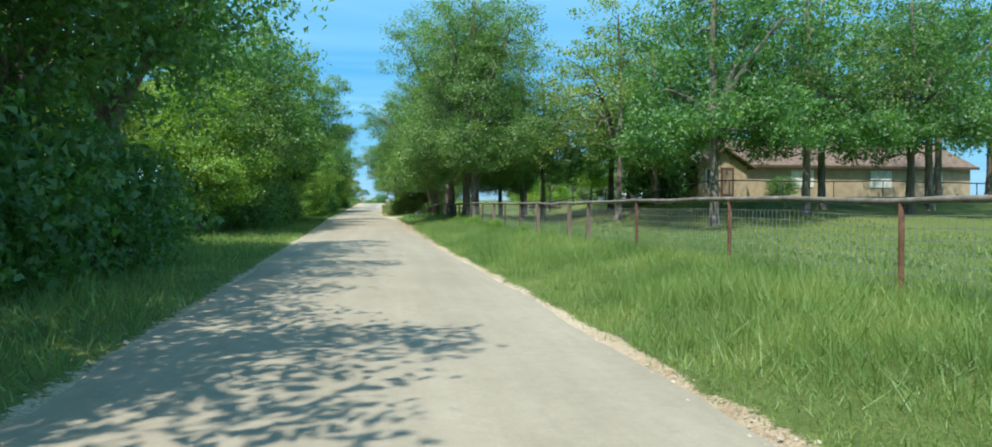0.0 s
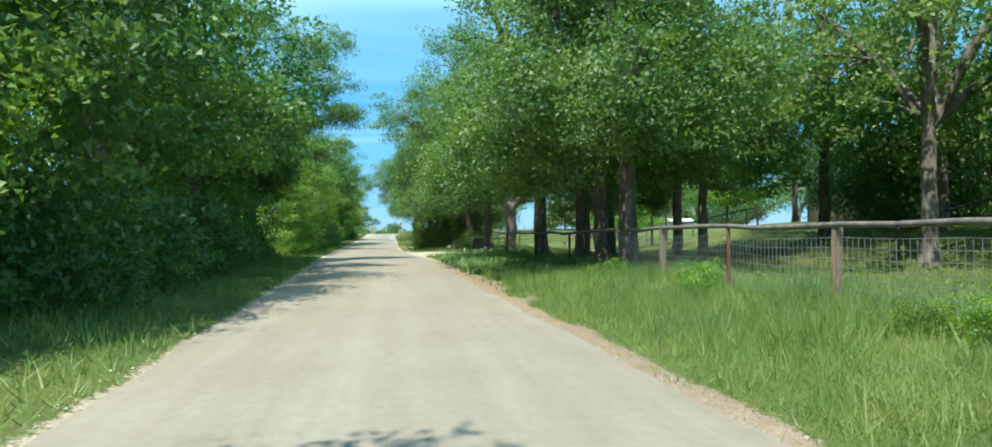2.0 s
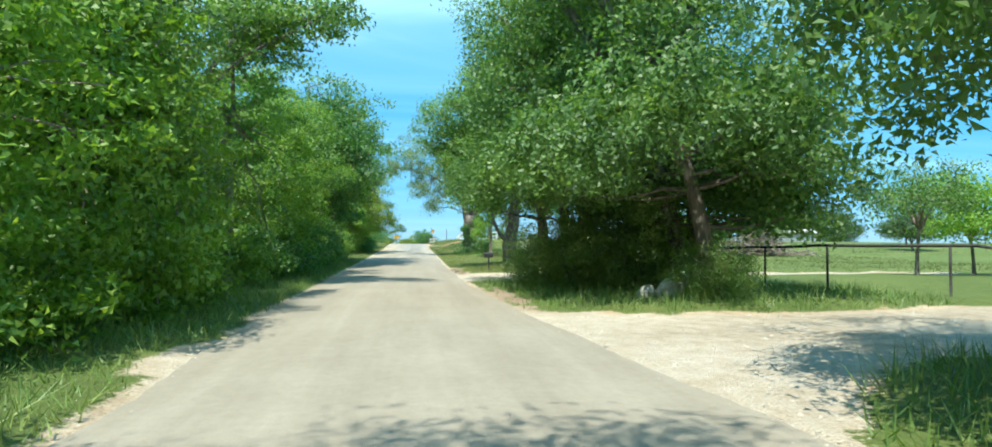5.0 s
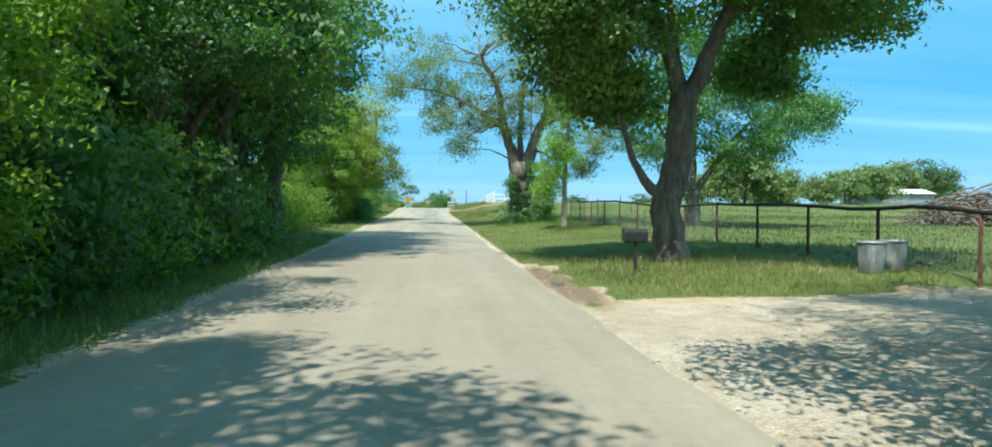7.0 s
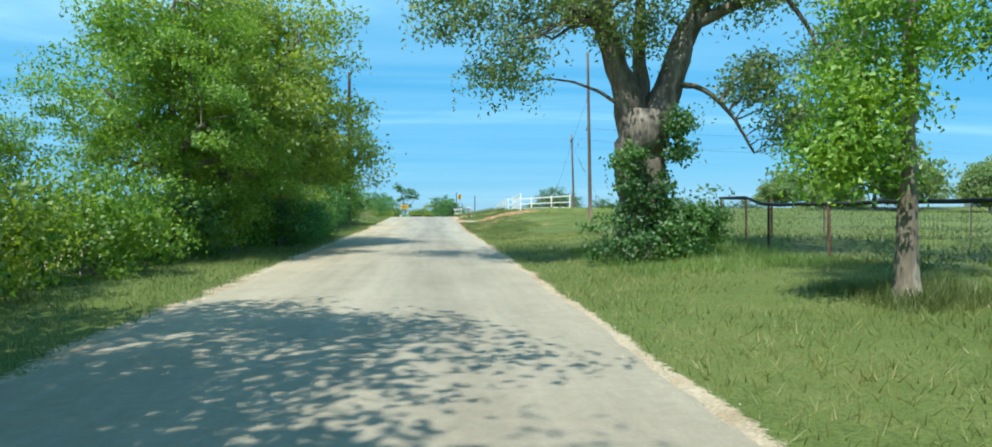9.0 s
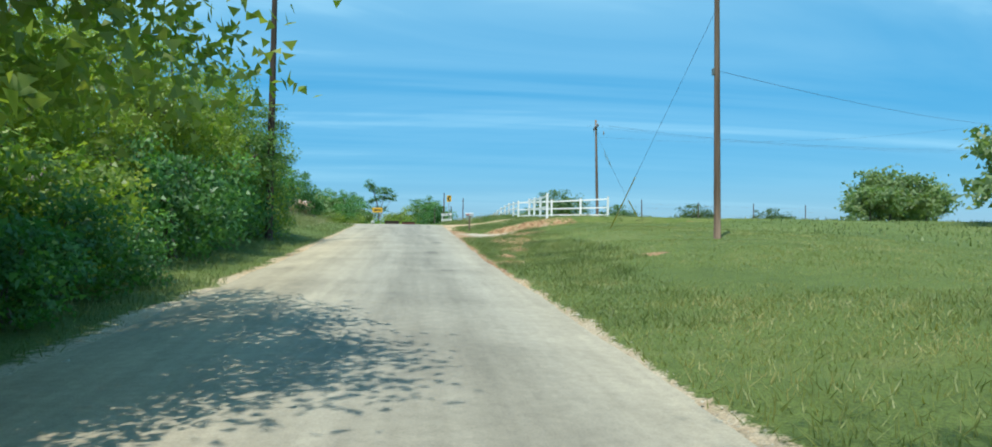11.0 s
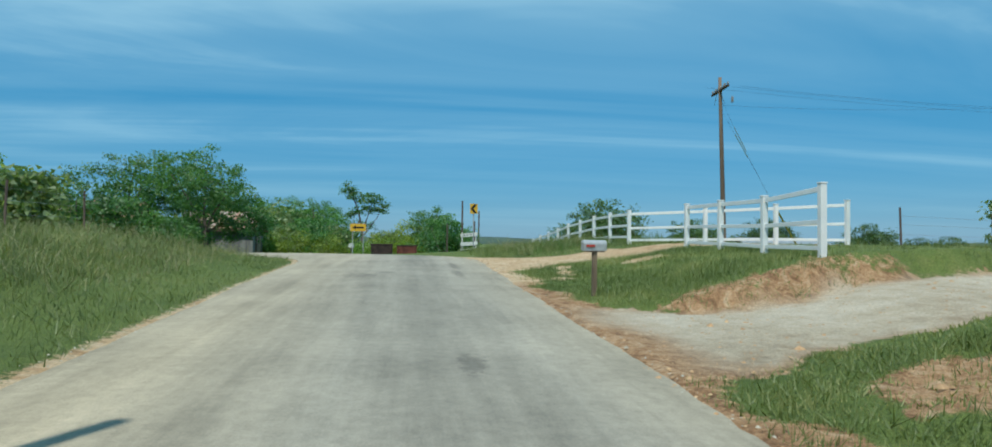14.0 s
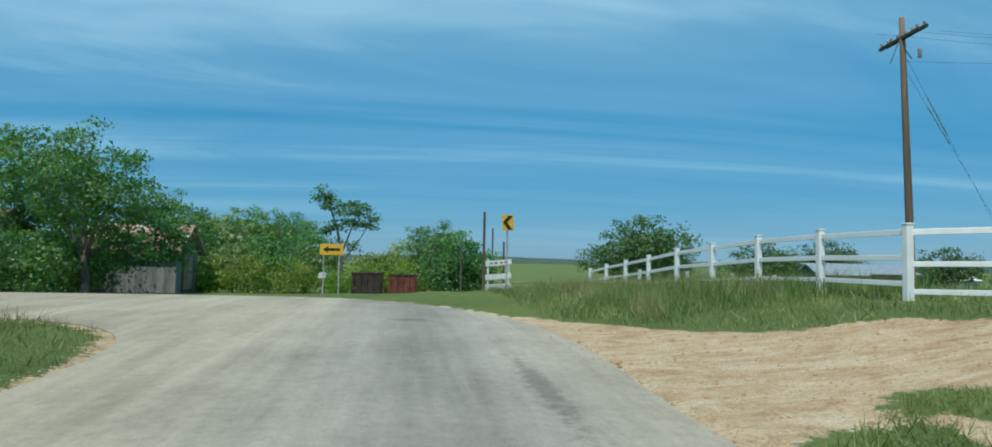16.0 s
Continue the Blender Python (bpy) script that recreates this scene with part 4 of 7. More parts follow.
# the high crown that reaches over the road before the second drive
make_tree("leaning_tree", (-7.9, 84.2), [((2.4, 1.6, 8.2), (1.6, 1.6, 1.1)), ((3.4, 3.2, 8.8), (1.7, 1.7, 1.1)), ((4.6, 2.0, 9.0), (1.5, 1.5, 1.0)), ((2.2, 3.6, 9.4), (1.6, 1.6, 1.0))],
          [(((0, 0, 0), (0.1, 0.1, 2.4), (0.7, 0.6, 5.0), (1.8, 1.4, 7.6), (2.6, 2.2, 8.6)), 0.20, 0.06), (((0.8, 0.7, 5.2), (2.4, 1.4, 7.4), (4.4, 2.2, 8.8)), 0.10, 0.03), (((1.6, 1.2, 7.2), (2.8, 2.8, 8.2), (4.2, 4.2, 8.4)), 0.09, 0.03)],
          BARK, LEAF_FRESH, 79, "slim tree leaning high over the road", group=LEFT, **THIN)
# a few more behind
for kind, x, y, turn, size in ((0, -15, 43, 10, 1.0),):
    wall_tree(kind, x, y, turn, size)

# the limb that arches over the road from the dark clump
make_tree("leaning_tree", (-6.4, 60.6), [((1.6, 0.4, 6.4), (1.3, 1.2, 0.9)), ((2.8, 0.9, 7.2), (1.4, 1.3, 0.9)), ((4.2, 1.1, 7.7), (1.3, 1.3, 0.8)), ((5.2, 1.4, 7.6), (0.9, 0.9, 0.6)), ((2.4, -0.6, 8.4), (1.5, 1.5, 0.9)), ((4.6, 0.8, 9.4), (1.4, 1.4, 0.9)), ((3.2, 0.4, 10.4), (1.6, 1.6, 1.0)), ((4.4, 1.2, 11.4), (1.3, 1.3, 0.9)), ((1.6, 0.6, 11.6), (1.7, 1.7, 1.0)), ((0.6, 1.2, 5.6), (1.0, 1.0, 0.8))],
          [(((0, 0, 0), (0.1, 0.1, 2.2), (0.6, 0.3, 4.6), (1.7, 0.5, 6.4), (3.4, 0.9, 7.4), (5.0, 1.3, 7.6)), 0.13, 0.02), (((0.8, 0.3, 5.0), (1.4, -0.1, 6.6), (2.4, -0.6, 8.2)), 0.06, 0.02), (((0.6, 0.3, 4.6), (1.4, 0.5, 7.4), (2.6, 0.6, 9.6), (3.6, 0.9, 11.2)), 0.09, 0.02)],
          BARK, LEAF_FRESH, 93, "slim tree with a leafy limb arching over the road", group=LEFT, **dict(THIN, length=0.11, width=0.066, leaves=90, inner=30))
# shrubs at the feet of the trees
SHRUBS = "undergrowth along the road"
shrub_protos = []
for i, (leaf, lab, sz) in enumerate(((LEAF_DARK, "dark green shady undergrowth shrub", 0.16), (LEAF_LIME, "bright yellow-green roadside shrub", 0.15), (LEAF_OLIVE, "dull olive brushy shrub", 0.14))):
    rng = np.random.default_rng(200 + i)
    lobes = [((0.9 * math.cos(a), 0.9 * math.sin(a), z), (0.85, 0.85, 0.75)) for a, z in ((0.3, 0.8), (1.9, 0.9), (3.3, 0.75), (4.9, 0.95), (1.0, 1.7), (3.8, 1.8), (5.4, 1.5))]
    forks = [(((0.1 * k, -0.08 * k, 0), (0.25 * math.cos(k * 2), 0.25 * math.sin(k * 2), 0.8), (0.7 * math.cos(k * 2), 0.7 * math.sin(k * 2), 1.9)), 0.035, 0.012) for k in range(4)]
    ob = make_tree("roadside_shrub", ((-6.2, -0.5), (-7.6, 60.0), (-6.8, 109.0))[i], lobes, forks, BARK, leaf, 210 + i, lab, "shrub", SHRUBS, clusters=20, leaves=28, length=sz * 0.88, width=sz * 0.56, inner=30, cluster_size=0.42, twigs=0)
    shrub_protos.append(ob)


def shrub(kind, x, y, turn, size, stretch=1.0):
    return placed(shrub_protos[kind], x, y, turn, size, stretch=stretch)


rng = np.random.default_rng(5)
y = 2.0
while y < 160:
    x = -6.0 + rng.uniform(-0.5, 0.4)
    kind = 0
    size = rng.uniform(0.85, 1.3)
    if 21 < y < 36:
        x -= 1.5
        size *= 0.7
    if 55.5 < y <= 60.5:
        size *= 0.95
    elif 60.5 < y <= 64:
        size *= 0.5
    if 64 < y < 71:
        kind, size, x = (1, 2, 1)[int(rng.integers(0, 3))], 0.42, x - 1.3
    elif 71 <= y < 80:
        kind = 1
        x += 0.5
        size *= 0.8
    elif 80 <= y < 87:
        kind, x, size = (1, 2)[int(rng.integers(0, 2))], x - 2.2, size * 0.7
    elif 87 <= y < 102:
        kind = (0, 1, 2, 1)[int(rng.integers(0, 4))]
        x += 0.1
        size *= 0.85
    elif 102 <= y < 108:
        x += 0.3
        size *= 0.9
    elif 108 <= y < 128:
        kind, x, size = (1, 1, 2)[int(rng.integers(0, 3))], x - 0.8, rng.uniform(0.6, 0.95)
    elif 128 <= y < 160:
        kind, x, size = (1, 2, 0)[int(rng.integers(0, 3))] if y < 142 else (0, 2, 0)[int(rng.integers(0, 3))], x - 0.35, rng.uniform(0.7, 1.1)
    shrub(kind, x, y, rng.uniform(0, 360), size, rng.uniform(0.9, 1.3))
    if 2 < y < 12 or 40 < y < 52:
        shrub(int(rng.integers(0, 3)), x - 2.2 + rng.uniform(-0.4, 0.4), y + 1.0, rng.uniform(0, 360), size * 1.15, 1.25)
    y += rng.uniform(1.7, 2.5)

# right-hand row of trunks in front of the homestead
RIGHT = "trees along the homestead fence"


def right_tree(x, y, seed, h, spread, low, leaf, lab, lean=(0, 0), bark=BARK, stout=0.66, droop_n=9, **kw):
    lobes, forks = wood_tree(seed, h, spread, low, lean)
    if seed in (1, 2, 8, 9, 12):
        # drooping outer boughs
        for k in range(droop_n):
            a = 2.4 * k + seed
            lobes.append(((lean[0] * 0.3 + math.cos(a) * spread * 0.66, math.sin(a) * spread * 0.66, low + 1.3 + 0.8 * (k % 3)), (spread * 0.29, spread * 0.29, 1.35)))
    forks[0] = (forks[0][0], forks[0][1] * stout, forks[0][2] * stout)
    opts = dict(BIG)
    opts.update(kw)
    return make_tree("yard_tree", (x, y), lobes, forks, bark, leaf, seed + 500, lab, group=RIGHT, **opts)


FINE = dict(leaves=106, length=0.122, width=0.078)
YARD = dict(clusters=22, leaves=60, length=0.175, width=0.11, inner=70, cluster_size=0.72)
row_a = right_tree(7.2, 43.7, 1, 16.2, 4.8, 2.6, LEAF_MID, "tall leafy oak with a clear straight trunk", **FINE)
row_b = right_tree(6.9, 52.3, 2, 16.6, 5.0, 2.6, LEAF_MID, "tall green elm with drooping outer boughs", (-0.8, 0), **FINE)
row_c = right_tree(16.3, 43.5, 3, 15.0, 6.6, 1.9, LEAF_SPRING, "broad pale green oak with low sweeping boughs", **YARD)
row_d = right_tree(17.4, 33.4, 8, 14.5, 5.4, 3.2, LEAF_DARK, "dark oak standing in the mown yard", **YARD)
row_e = right_tree(5.1, 89.3, 9, 13.0, 4.2, 2.7, LEAF_MID, "tall elm with a bare straight trunk behind the bushes", droop_n=5, stout=0.72, clusters=26, leaves=110, length=0.11, width=0.068, inner=70)
row_f = right_tree(7.6, 81.7, 12, 15.0, 5.2, 1.9, LEAF_MID, "big elm whose crown leans out over the road", (-3.2, 0.5), droop=0.6)
for proto, x, y, turn, size in ((row_b, 7.3, 48.4, 130, 0.98), (row_a, 6.95, 45.3, 70, 0.86), (row_b, 7.25, 67.1, 20, 0.9), (row_f, 7.8, 80.2, 10, 0.96), (row_b, 8.8, 83.5, 40, 0.8),
                                (row_e, 5.5, 87.3, 300, 0.95), (row_e, 6.15, 87.0, 60, 0.9), (row_e, 5.9, 85.9, 180, 1.02), (row_c, 19.0, 52.0, 10, 0.95), (row_c, 11.8, 50.5, 100, 0.85),
                                (row_d, 13.8, 52.5, 200, 0.88), (row_d, 20.1, 38.4, 250, 1.05), (row_d, 20.6, 47.6, 30, 0.95), (row_d, 22.6, 33.8, 90, 0.9), (row_c, 25.0, 35.8, 140, 0.9), (row_d, 29.0, 34.2, 70, 0.92), (row_d, 31.3, 35.4, 0, 0.95), (row_d, 37, 41.0, 90, 1.0), (row_c, 43, 43, 20, 1.05), (row_d, 24.6, 62.5, 70, 0.75), (row_d, 15.5, 65.0, 0, 0.72), (row_b, 11.5, 57.0, 75, 0.72)):
    placed(proto, x, y, turn, size)
# big forked tree by the first drive
make_tree("yard_tree", (7.8, 63.1), [((-1.5, -1.0, 6.5), (2.2, 2.2, 1.5)), ((1.8, 0.5, 6.8), (2.4, 2.2, 1.5)), ((0.2, 1.8, 7.8), (2.4, 2.4, 1.6)), ((-2.6, 1.0, 8.2), (2.3, 2.3, 1.6)), ((3.0, -1.2, 8.0), (2.2, 2.2, 1.5)), ((0.0, -0.5, 9.6), (2.8, 2.8, 1.5)), ((-1.0, 1.2, 5.0), (1.2, 1.2, 0.8)), ((3.6, 1.0, 5.0), (1.3, 1.3, 0.8)), ((-2.4, -1.4, 5.2), (1.4, 1.4, 0.8)), ((3.4, -1.8, 5.6), (1.4, 1.4, 0.9)), ((1.2, 2.6, 5.4), (1.5, 1.4, 0.9)), ((-2.6, 2.4, 6.0), (1.6, 1.5, 0.9)), ((4.6, 2.2, 6.6), (1.6, 1.6, 1.0))],
          [(((0, 0, 0), (0.05, 0, 1.5), (0.0, 0, 3.0)), 0.29, 0.28), (((0, 0, 2.7), (-0.25, -0.1, 3.8), (-0.7, -0.4, 5.2), (-1.1, -0.9, 7.4)), 0.25, 0.08), (((0, 0, 2.7), (0.7, 0, 3.2), (1.35, 0.1, 3.7), (1.8, 0.2, 5.0), (2.3, 0.5, 7.2)), 0.28, 0.09), (((0, 0.1, 2.8), (0.25, 0.4, 4.6), (0.2, 1.3, 7.6)), 0.20, 0.07), (((1.4, 0.1, 3.7), (2.4, 0.3, 3.6), (3.6, 0.8, 4.4)), 0.09, 0.03)],
          BARK, LEAF_MID, 71, "large forked grey-barked tree behind the irises", group=RIGHT, **BIG)
# low leafy trees further inside the yard
yard_lime = right_tree(19.0, 77.0, 5, 5.0, 2.8, 1.5, LEAF_LIME, "small bright green yard tree", clusters=20, leaves=48)
placed(yard_lime, 26, 92, 60, 1.0)
placed(yard_lime, 22.1, 65.8, 150, 0.95)
bare_oak = right_tree(19.5, 71.6, 6, 6.5, 3.2, 2.6, LEAF_MID, "open spreading yard tree", clusters=14, leaves=44, inner=90)

for x, y, turn, s_ in ((25, 82, 50, 1.0), (31, 88, 130, 1.1), (21.5, 90, 250, 0.8), (36, 80, 300, 1.15), (30, 76, 10, 0.9)):
    placed(bare_oak, x, y, turn, s_)

# the mailbox tree
# its first four crown lobes, out of view, are added to shade the grass
make_tree("roadside_elm", (5.65, 102.3), [((1.0, -4.4, 9.0), (2.2, 2.1, 1.1)), ((3.4, -3.8, 8.8), (2.0, 2.0, 1.1)), ((-1.4, -4.0, 9.6), (1.9, 1.9, 1.0)), ((1.8, -6.2, 9.4), (1.7, 1.7, 0.9)), ((-3.8, 1.0, 7.4), (2.0, 1.9, 1.3)), ((-2.2, -2.4, 8.8), (2.0, 2.0, 1.2)), ((4.4, 0.8, 7.2), (1.7, 1.7, 1.2)), ((3.9, -1.4, 5.9), (1.2, 1.2, 0.8)), ((-3.0, -1.0, 6.0), (1.3, 1.2, 0.9)), ((-1.9, -0.6, 5.6), (1.7, 1.6, 1.3)), ((-2.6, 1.4, 6.9), (2.0, 2.0, 1.4)), ((-0.9, -1.8, 7.6), (2.1, 2.1, 1.4)), ((0.6, 1.6, 7.2), (2.2, 2.0, 1.5)), ((2.6, -0.4, 8.4), (2.0, 2.0, 1.3)), ((0.5, -0.5, 9.6), (2.6, 2.6, 1.3)), ((-1.3, 0.6, 4.2), (0.9, 0.9, 0.9)), ((4.6, -2.5, 8.0), (1.7, 1.7, 0.7)), ((-3.4, -0.4, 8.4), (1.9, 1.9, 1.3)), ((-1.6, -1.4, 6.4), (1.4, 1.3, 1.0)), ((2.6, 1.0, 4.9), (1.1, 1.1, 1.0)), ((3.4, 0.8, 6.4), (1.5, 1.4, 1.1)), ((-2.4, 0.2, 4.8), (1.1, 1.1, 0.9)), ((1.8, -1.0, 6.8), (1.2, 1.2, 1.0))],
          [(((0, 0, 0), (-0.08, 0, 1.2), (0.12, 0, 2.6), (0.35, 0, 4.1)), 0.38, 0.31), (((0.3, 0, 3.7), (-0.15, 0, 5.1), (-0.8, -0.3, 6.6), (-1.7, -0.6, 8.4)), 0.22, 0.07), (((0.3, 0, 3.7), (0.95, -0.1, 5.2), (1.7, -0.3, 6.8), (2.8, -0.4, 8.8)), 0.25, 0.08), (((0.3, 0, 3.8), (0.2, 0.6, 5.4), (0.3, 1.2, 7.4)), 0.17, 0.06), (((-0.15, 0, 1.5), (-0.8, 0.1, 2.1), (-1.2, 0.4, 3.8)), 0.17, 0.05), (((2.6, -0.4, 7.6), (4.0, -1.8, 8.0), (5.4, -3.2, 7.8)), 0.08, 0.02)],
          BARK, LEAF_MID, 72, "big elm with forked grey trunk beside the mailbox", group="elms by the pasture", clusters=38, leaves=120, length=0.14, width=0.08, inner=170, cluster_size=0.62)
# the spreading tree just inside the pasture fence
make_tree("pasture_tree", (13.6, 121.0), [((-2.0, -0.6, 4.6), (2.2, 2.2, 1.5)), ((1.8, -1.6, 4.2), (2.4, 2.2, 1.3)), ((4.6, -1.0, 5.2), (2.6, 2.4, 1.4)), ((-2.6, 0.6, 7.0), (2.4, 2.4, 1.6)), ((0.6, 0.4, 8.2), (2.8, 2.8, 1.7)), ((3.6, 0.2, 8.0), (2.6, 2.6, 1.5)), ((1.4, 0.2, 10.0), (2.4, 2.4, 1.2)), ((6.4, 0.2, 6.2), (1.8, 1.8, 1.0)), ((0.6, -2.2, 6.4), (2.2, 2.2, 1.4))],
          [(((0, 0, 0), (0.05, 0, 1.0), (0.0, 0, 1.9)), 0.38, 0.33), (((0, 0, 1.7), (-0.7, 0, 3.2), (-2.0, 0, 5.6)), 0.22, 0.06), (((0, 0, 1.7), (1.2, -0.1, 3.4), (3.6, 0, 6.2)), 0.24, 0.06), (((0, 0, 1.7), (0.2, 0.3, 4.5), (0.6, 0.4, 8.2)), 0.2, 0.05), (((1.4, -0.1, 3.6), (3.4, -0.6, 4.4), (5.4, -0.8, 5.2)), 0.10, 0.03)],
          BARK, LEAF_DARK, 73, "broad-crowned dark tree inside the pasture fence", group="elms by the pasture", **dict(BIG, clusters=56, leaves=100))
# the old ivy-grown tree
make_tree("old_pecan_tree", (5.3, 126.3), [((-1.6, -0.4, 6.8), (1.3, 1.2, 1.0)), ((-2.9, 0.2, 7.9), (1.6, 1.5, 1.1)), ((1.9, -0.3, 7.0), (1.3, 1.2, 0.9)), ((0.3, 0.5, 8.6), (1.7, 1.7, 1.1)), ((-4.4, 0.0, 7.0), (1.2, 1.1, 0.9)), ((-0.4, -0.6, 5.8), (0.8, 0.7, 0.7)), ((3.4, -0.6, 7.8), (1.5, 1.4, 1.0)), ((-3.6, -1.0, 8.6), (2.3, 2.3, 1.4)), ((-1.8, 0.8, 10.6), (2.5, 2.5, 1.5)), ((0.8, 0, 11.6), (2.6, 2.6, 1.4)), ((3.2, -1.0, 9.6), (2.4, 2.4, 1.3)), ((4.8, 0.4, 8.0), (1.8, 1.8, 1.1)), ((-5.2, 0.2, 8.4), (1.6, 1.6, 1.0)), ((-0.2, -3.0, 9.8), (2.2, 2.2, 1.2)),
           ((-3.4, -0.6, 4.8), (0.9, 0.9, 0.8)), ((-4.6, -1.0, 6.0), (1.1, 1.1, 0.8)), ((-2.4, -0.8, 6.2), (1.1, 1.0, 0.8)), ((-6.4, -0.6, 8.8), (1.8, 1.8, 1.1)), ((-5.4, 1.0, 10.4), (1.8, 1.8, 1.1)), ((2.4, -0.6, 6.6), (1.2, 1.1, 0.8)), ((4.2, -1.2, 4.9), (0.8, 0.8, 0.8)), ((2.5, -0.9, 4.4), (0.6, 0.6, 0.6)), ((3.6, -0.6, 3.6), (0.6, 0.6, 0.6)), ((5.6, -0.6, 5.8), (1.1, 1.1, 0.8)), ((0.2, -0.5, 7.2), (1.2, 1.1, 0.8)), ((-7.4, 0, 8.0), (1.2, 1.2, 0.8))],
          [(((0, 0, 0), (-0.05, 0, 1.3), (0.0, 0, 2.4), (0.05, 0, 3.6)), 0.62, 0.60), (((-0.15, 0, 2.9), (-0.5, 0, 4.3), (-1.0, -0.1, 6.0), (-1.25, -0.5, 7.6), (-2.4, -0.8, 9.6)), 0.40, 0.12), (((0.2, 0, 2.9), (0.6, 0, 4.3), (1.15, 0, 5.7), (1.9, 0, 7.4), (2.6, -0.4, 9.6)), 0.46, 0.13), (((0.1, 0.2, 3.2), (0.05, 0.5, 5.6), (0.3, 0.6, 9.0)), 0.26, 0.08), (((1.2, 0, 5.8), (2.6, -0.5, 6.4), (4.2, -0.8, 6.5), (5.8, -0.6, 5.9)), 0.17, 0.04), (((0.6, 0, 4.4), (1.4, -0.4, 4.2), (2.1, -0.6, 3.4), (2.5, -0.7, 2.6)), 0.09, 0.025), (((3.2, -0.7, 6.5), (3.8, -1.0, 5.4), (4.2, -1.2, 3.8)), 0.07, 0.02), (((4.6, -0.8, 6.4), (5.2, -1.0, 5.2), (5.6, -1.1, 4.2)), 0.06, 0.02), (((-0.8, 0, 5.4), (-2.4, -0.4, 6.6), (-4.2, 0.2, 7.6), (-6.8, 0, 7.9)), 0.15, 0.03)],
          BARK, LEAF_GREY, 74, "old gnarled pecan with an ivy-wrapped stout trunk", group="elms by the pasture", clusters=24, leaves=84, length=0.115, width=0.062, inner=16, cluster_size=0.58, droop=0.5, twigs=170)


def ivy(x, y, lobes, seed, label, leaf=LEAF_DARK, **kw):
    rng = np.random.default_rng(seed)
    opts = dict(clusters=16, leaves=80, length=0.10, width=0.07, inner=60, cluster_size=0.36)
    opts.update(kw)
    (v, f), tips = crown_pieces(rng, lobes, **opts)
    stems = [limb(rng, (rng.uniform(-0.4, 0.4), rng.uniform(-0.4, 0.4), 0), t, 0.02, 0.006, 6, 0.05, 0, 5) for t in tips[:10]]
    ob = thing("ivy", (x, y, lone(x, y) - 0.06), label, "ivy")
    part("vine_stem", quick_mesh("vine_stem", *merge(stems), BARK, smooth=True), BARK, ob)
    part("foliage", quick_mesh("foliage", v, f, leaf), leaf, ob)


ivy(5.3, 126.0, [((-0.8, -0.3, 0.6), (0.8, 0.7, 0.7)), ((0.9, -0.2, 0.7), (0.8, 0.7, 0.8)), ((0, -0.7, 0.5), (0.9, 0.5, 0.6)), ((0.1, -0.45, 1.5), (0.5, 0.3, 0.7)), ((1.4, 0, 1.1), (0.5, 0.5, 0.6)), ((-0.5, -0.4, 2.3), (0.22, 0.25, 0.8)), ((0.62, -0.35, 2.9), (0.2, 0.22, 0.7))], 75, "dark ivy thicket round the old trunk")
# the slim tree with foliage along its stem
make_tree("slim_tree", (6.3, 118.3), [((-0.7, 0, 3.0), (0.8, 0.7, 0.7)), ((-0.2, -0.2, 4.0), (0.9, 0.8, 0.9)), ((0.3, 0.2, 5.2), (1.1, 1.0, 1.0)), ((-0.9, 0, 2.2), (0.5, 0.5, 0.5)), ((0.2, 0, 6.6), (1.3, 1.3, 1.0)), ((-0.3, 0, 8.2), (1.4, 1.4, 1.0)), ((1.0, 0.3, 7.2), (0.9, 0.9, 0.8)), ((0.2, 0, 9.6), (1.2, 1.2, 0.9))],
          [(((0, 0, 0), (0.02, 0, 1.5), (0.08, 0, 3.2), (0.2, 0, 5.4), (0.1, 0, 9.4)), 0.15, 0.05), (((0.05, 0, 2.2), (-0.5, 0, 2.9), (-1.0, 0, 3.4)), 0.05, 0.015)],
          BARK_PALE, LEAF_LIME, 76, "slim pale-barked tree with light green shoots", group="elms by the pasture", clusters=22, leaves=150, length=0.085, width=0.052, inner=40, cluster_size=0.42, droop=0.9)

# bush screening the trunks at the second drive
lobes = [((0.9 * math.cos(a), 0.9 * math.sin(a), z), (0.85, 0.85, 0.75)) for a, z in ((0.3, 0.8), (1.9, 0.9), (3.3, 0.75), (4.9, 0.95), (1.0, 1.7), (3.8, 1.8), (5.4, 1.5))]
forks = [(((0.1 * k, -0.08 * k, 0), (0.25 * math.cos(k * 2), 0.25 * math.sin(k * 2), 0.8), (0.7 * math.cos(k * 2), 0.7 * math.sin(k * 2), 1.9)), 0.035, 0.012) for k in range(4)]
bush = make_tree("drive_bush", (4.9, 84.2), lobes, forks, BARK, LEAF_SPRING, 230, "dense green bush beside the gravel drive", "shrub", "bushes by the gravel drive", clusters=26, leaves=96, length=0.068, width=0.042, inner=70, cluster_size=0.38, twigs=12)
for k, (x, y, s, st) in enumerate(((4.7, 86.4, 0.95, 0.8), (6.6, 82.6, 1.15, 0.9), (6.6, 86.0, 1.1, 0.9), (4.8, 88.6, 0.75, 0.75), (8.6, 85.0, 1.1, 0.9), (8.0, 88.5, 1.0, 0.8), (7.4, 79.0, 0.7, 0.8))):
    placed(bush, x, y, 70 * k, s, stretch=st)

# low bright growth in the sunny gap
for x, y, s_ in ((-6.2, 68.6, 0.4), (-5.8, 70.2, 0.45), (-6.9, 70.6, 0.5), (-7.2, 68.0, 0.45)):
    shrub(1, x, y, 50 * y, s_)
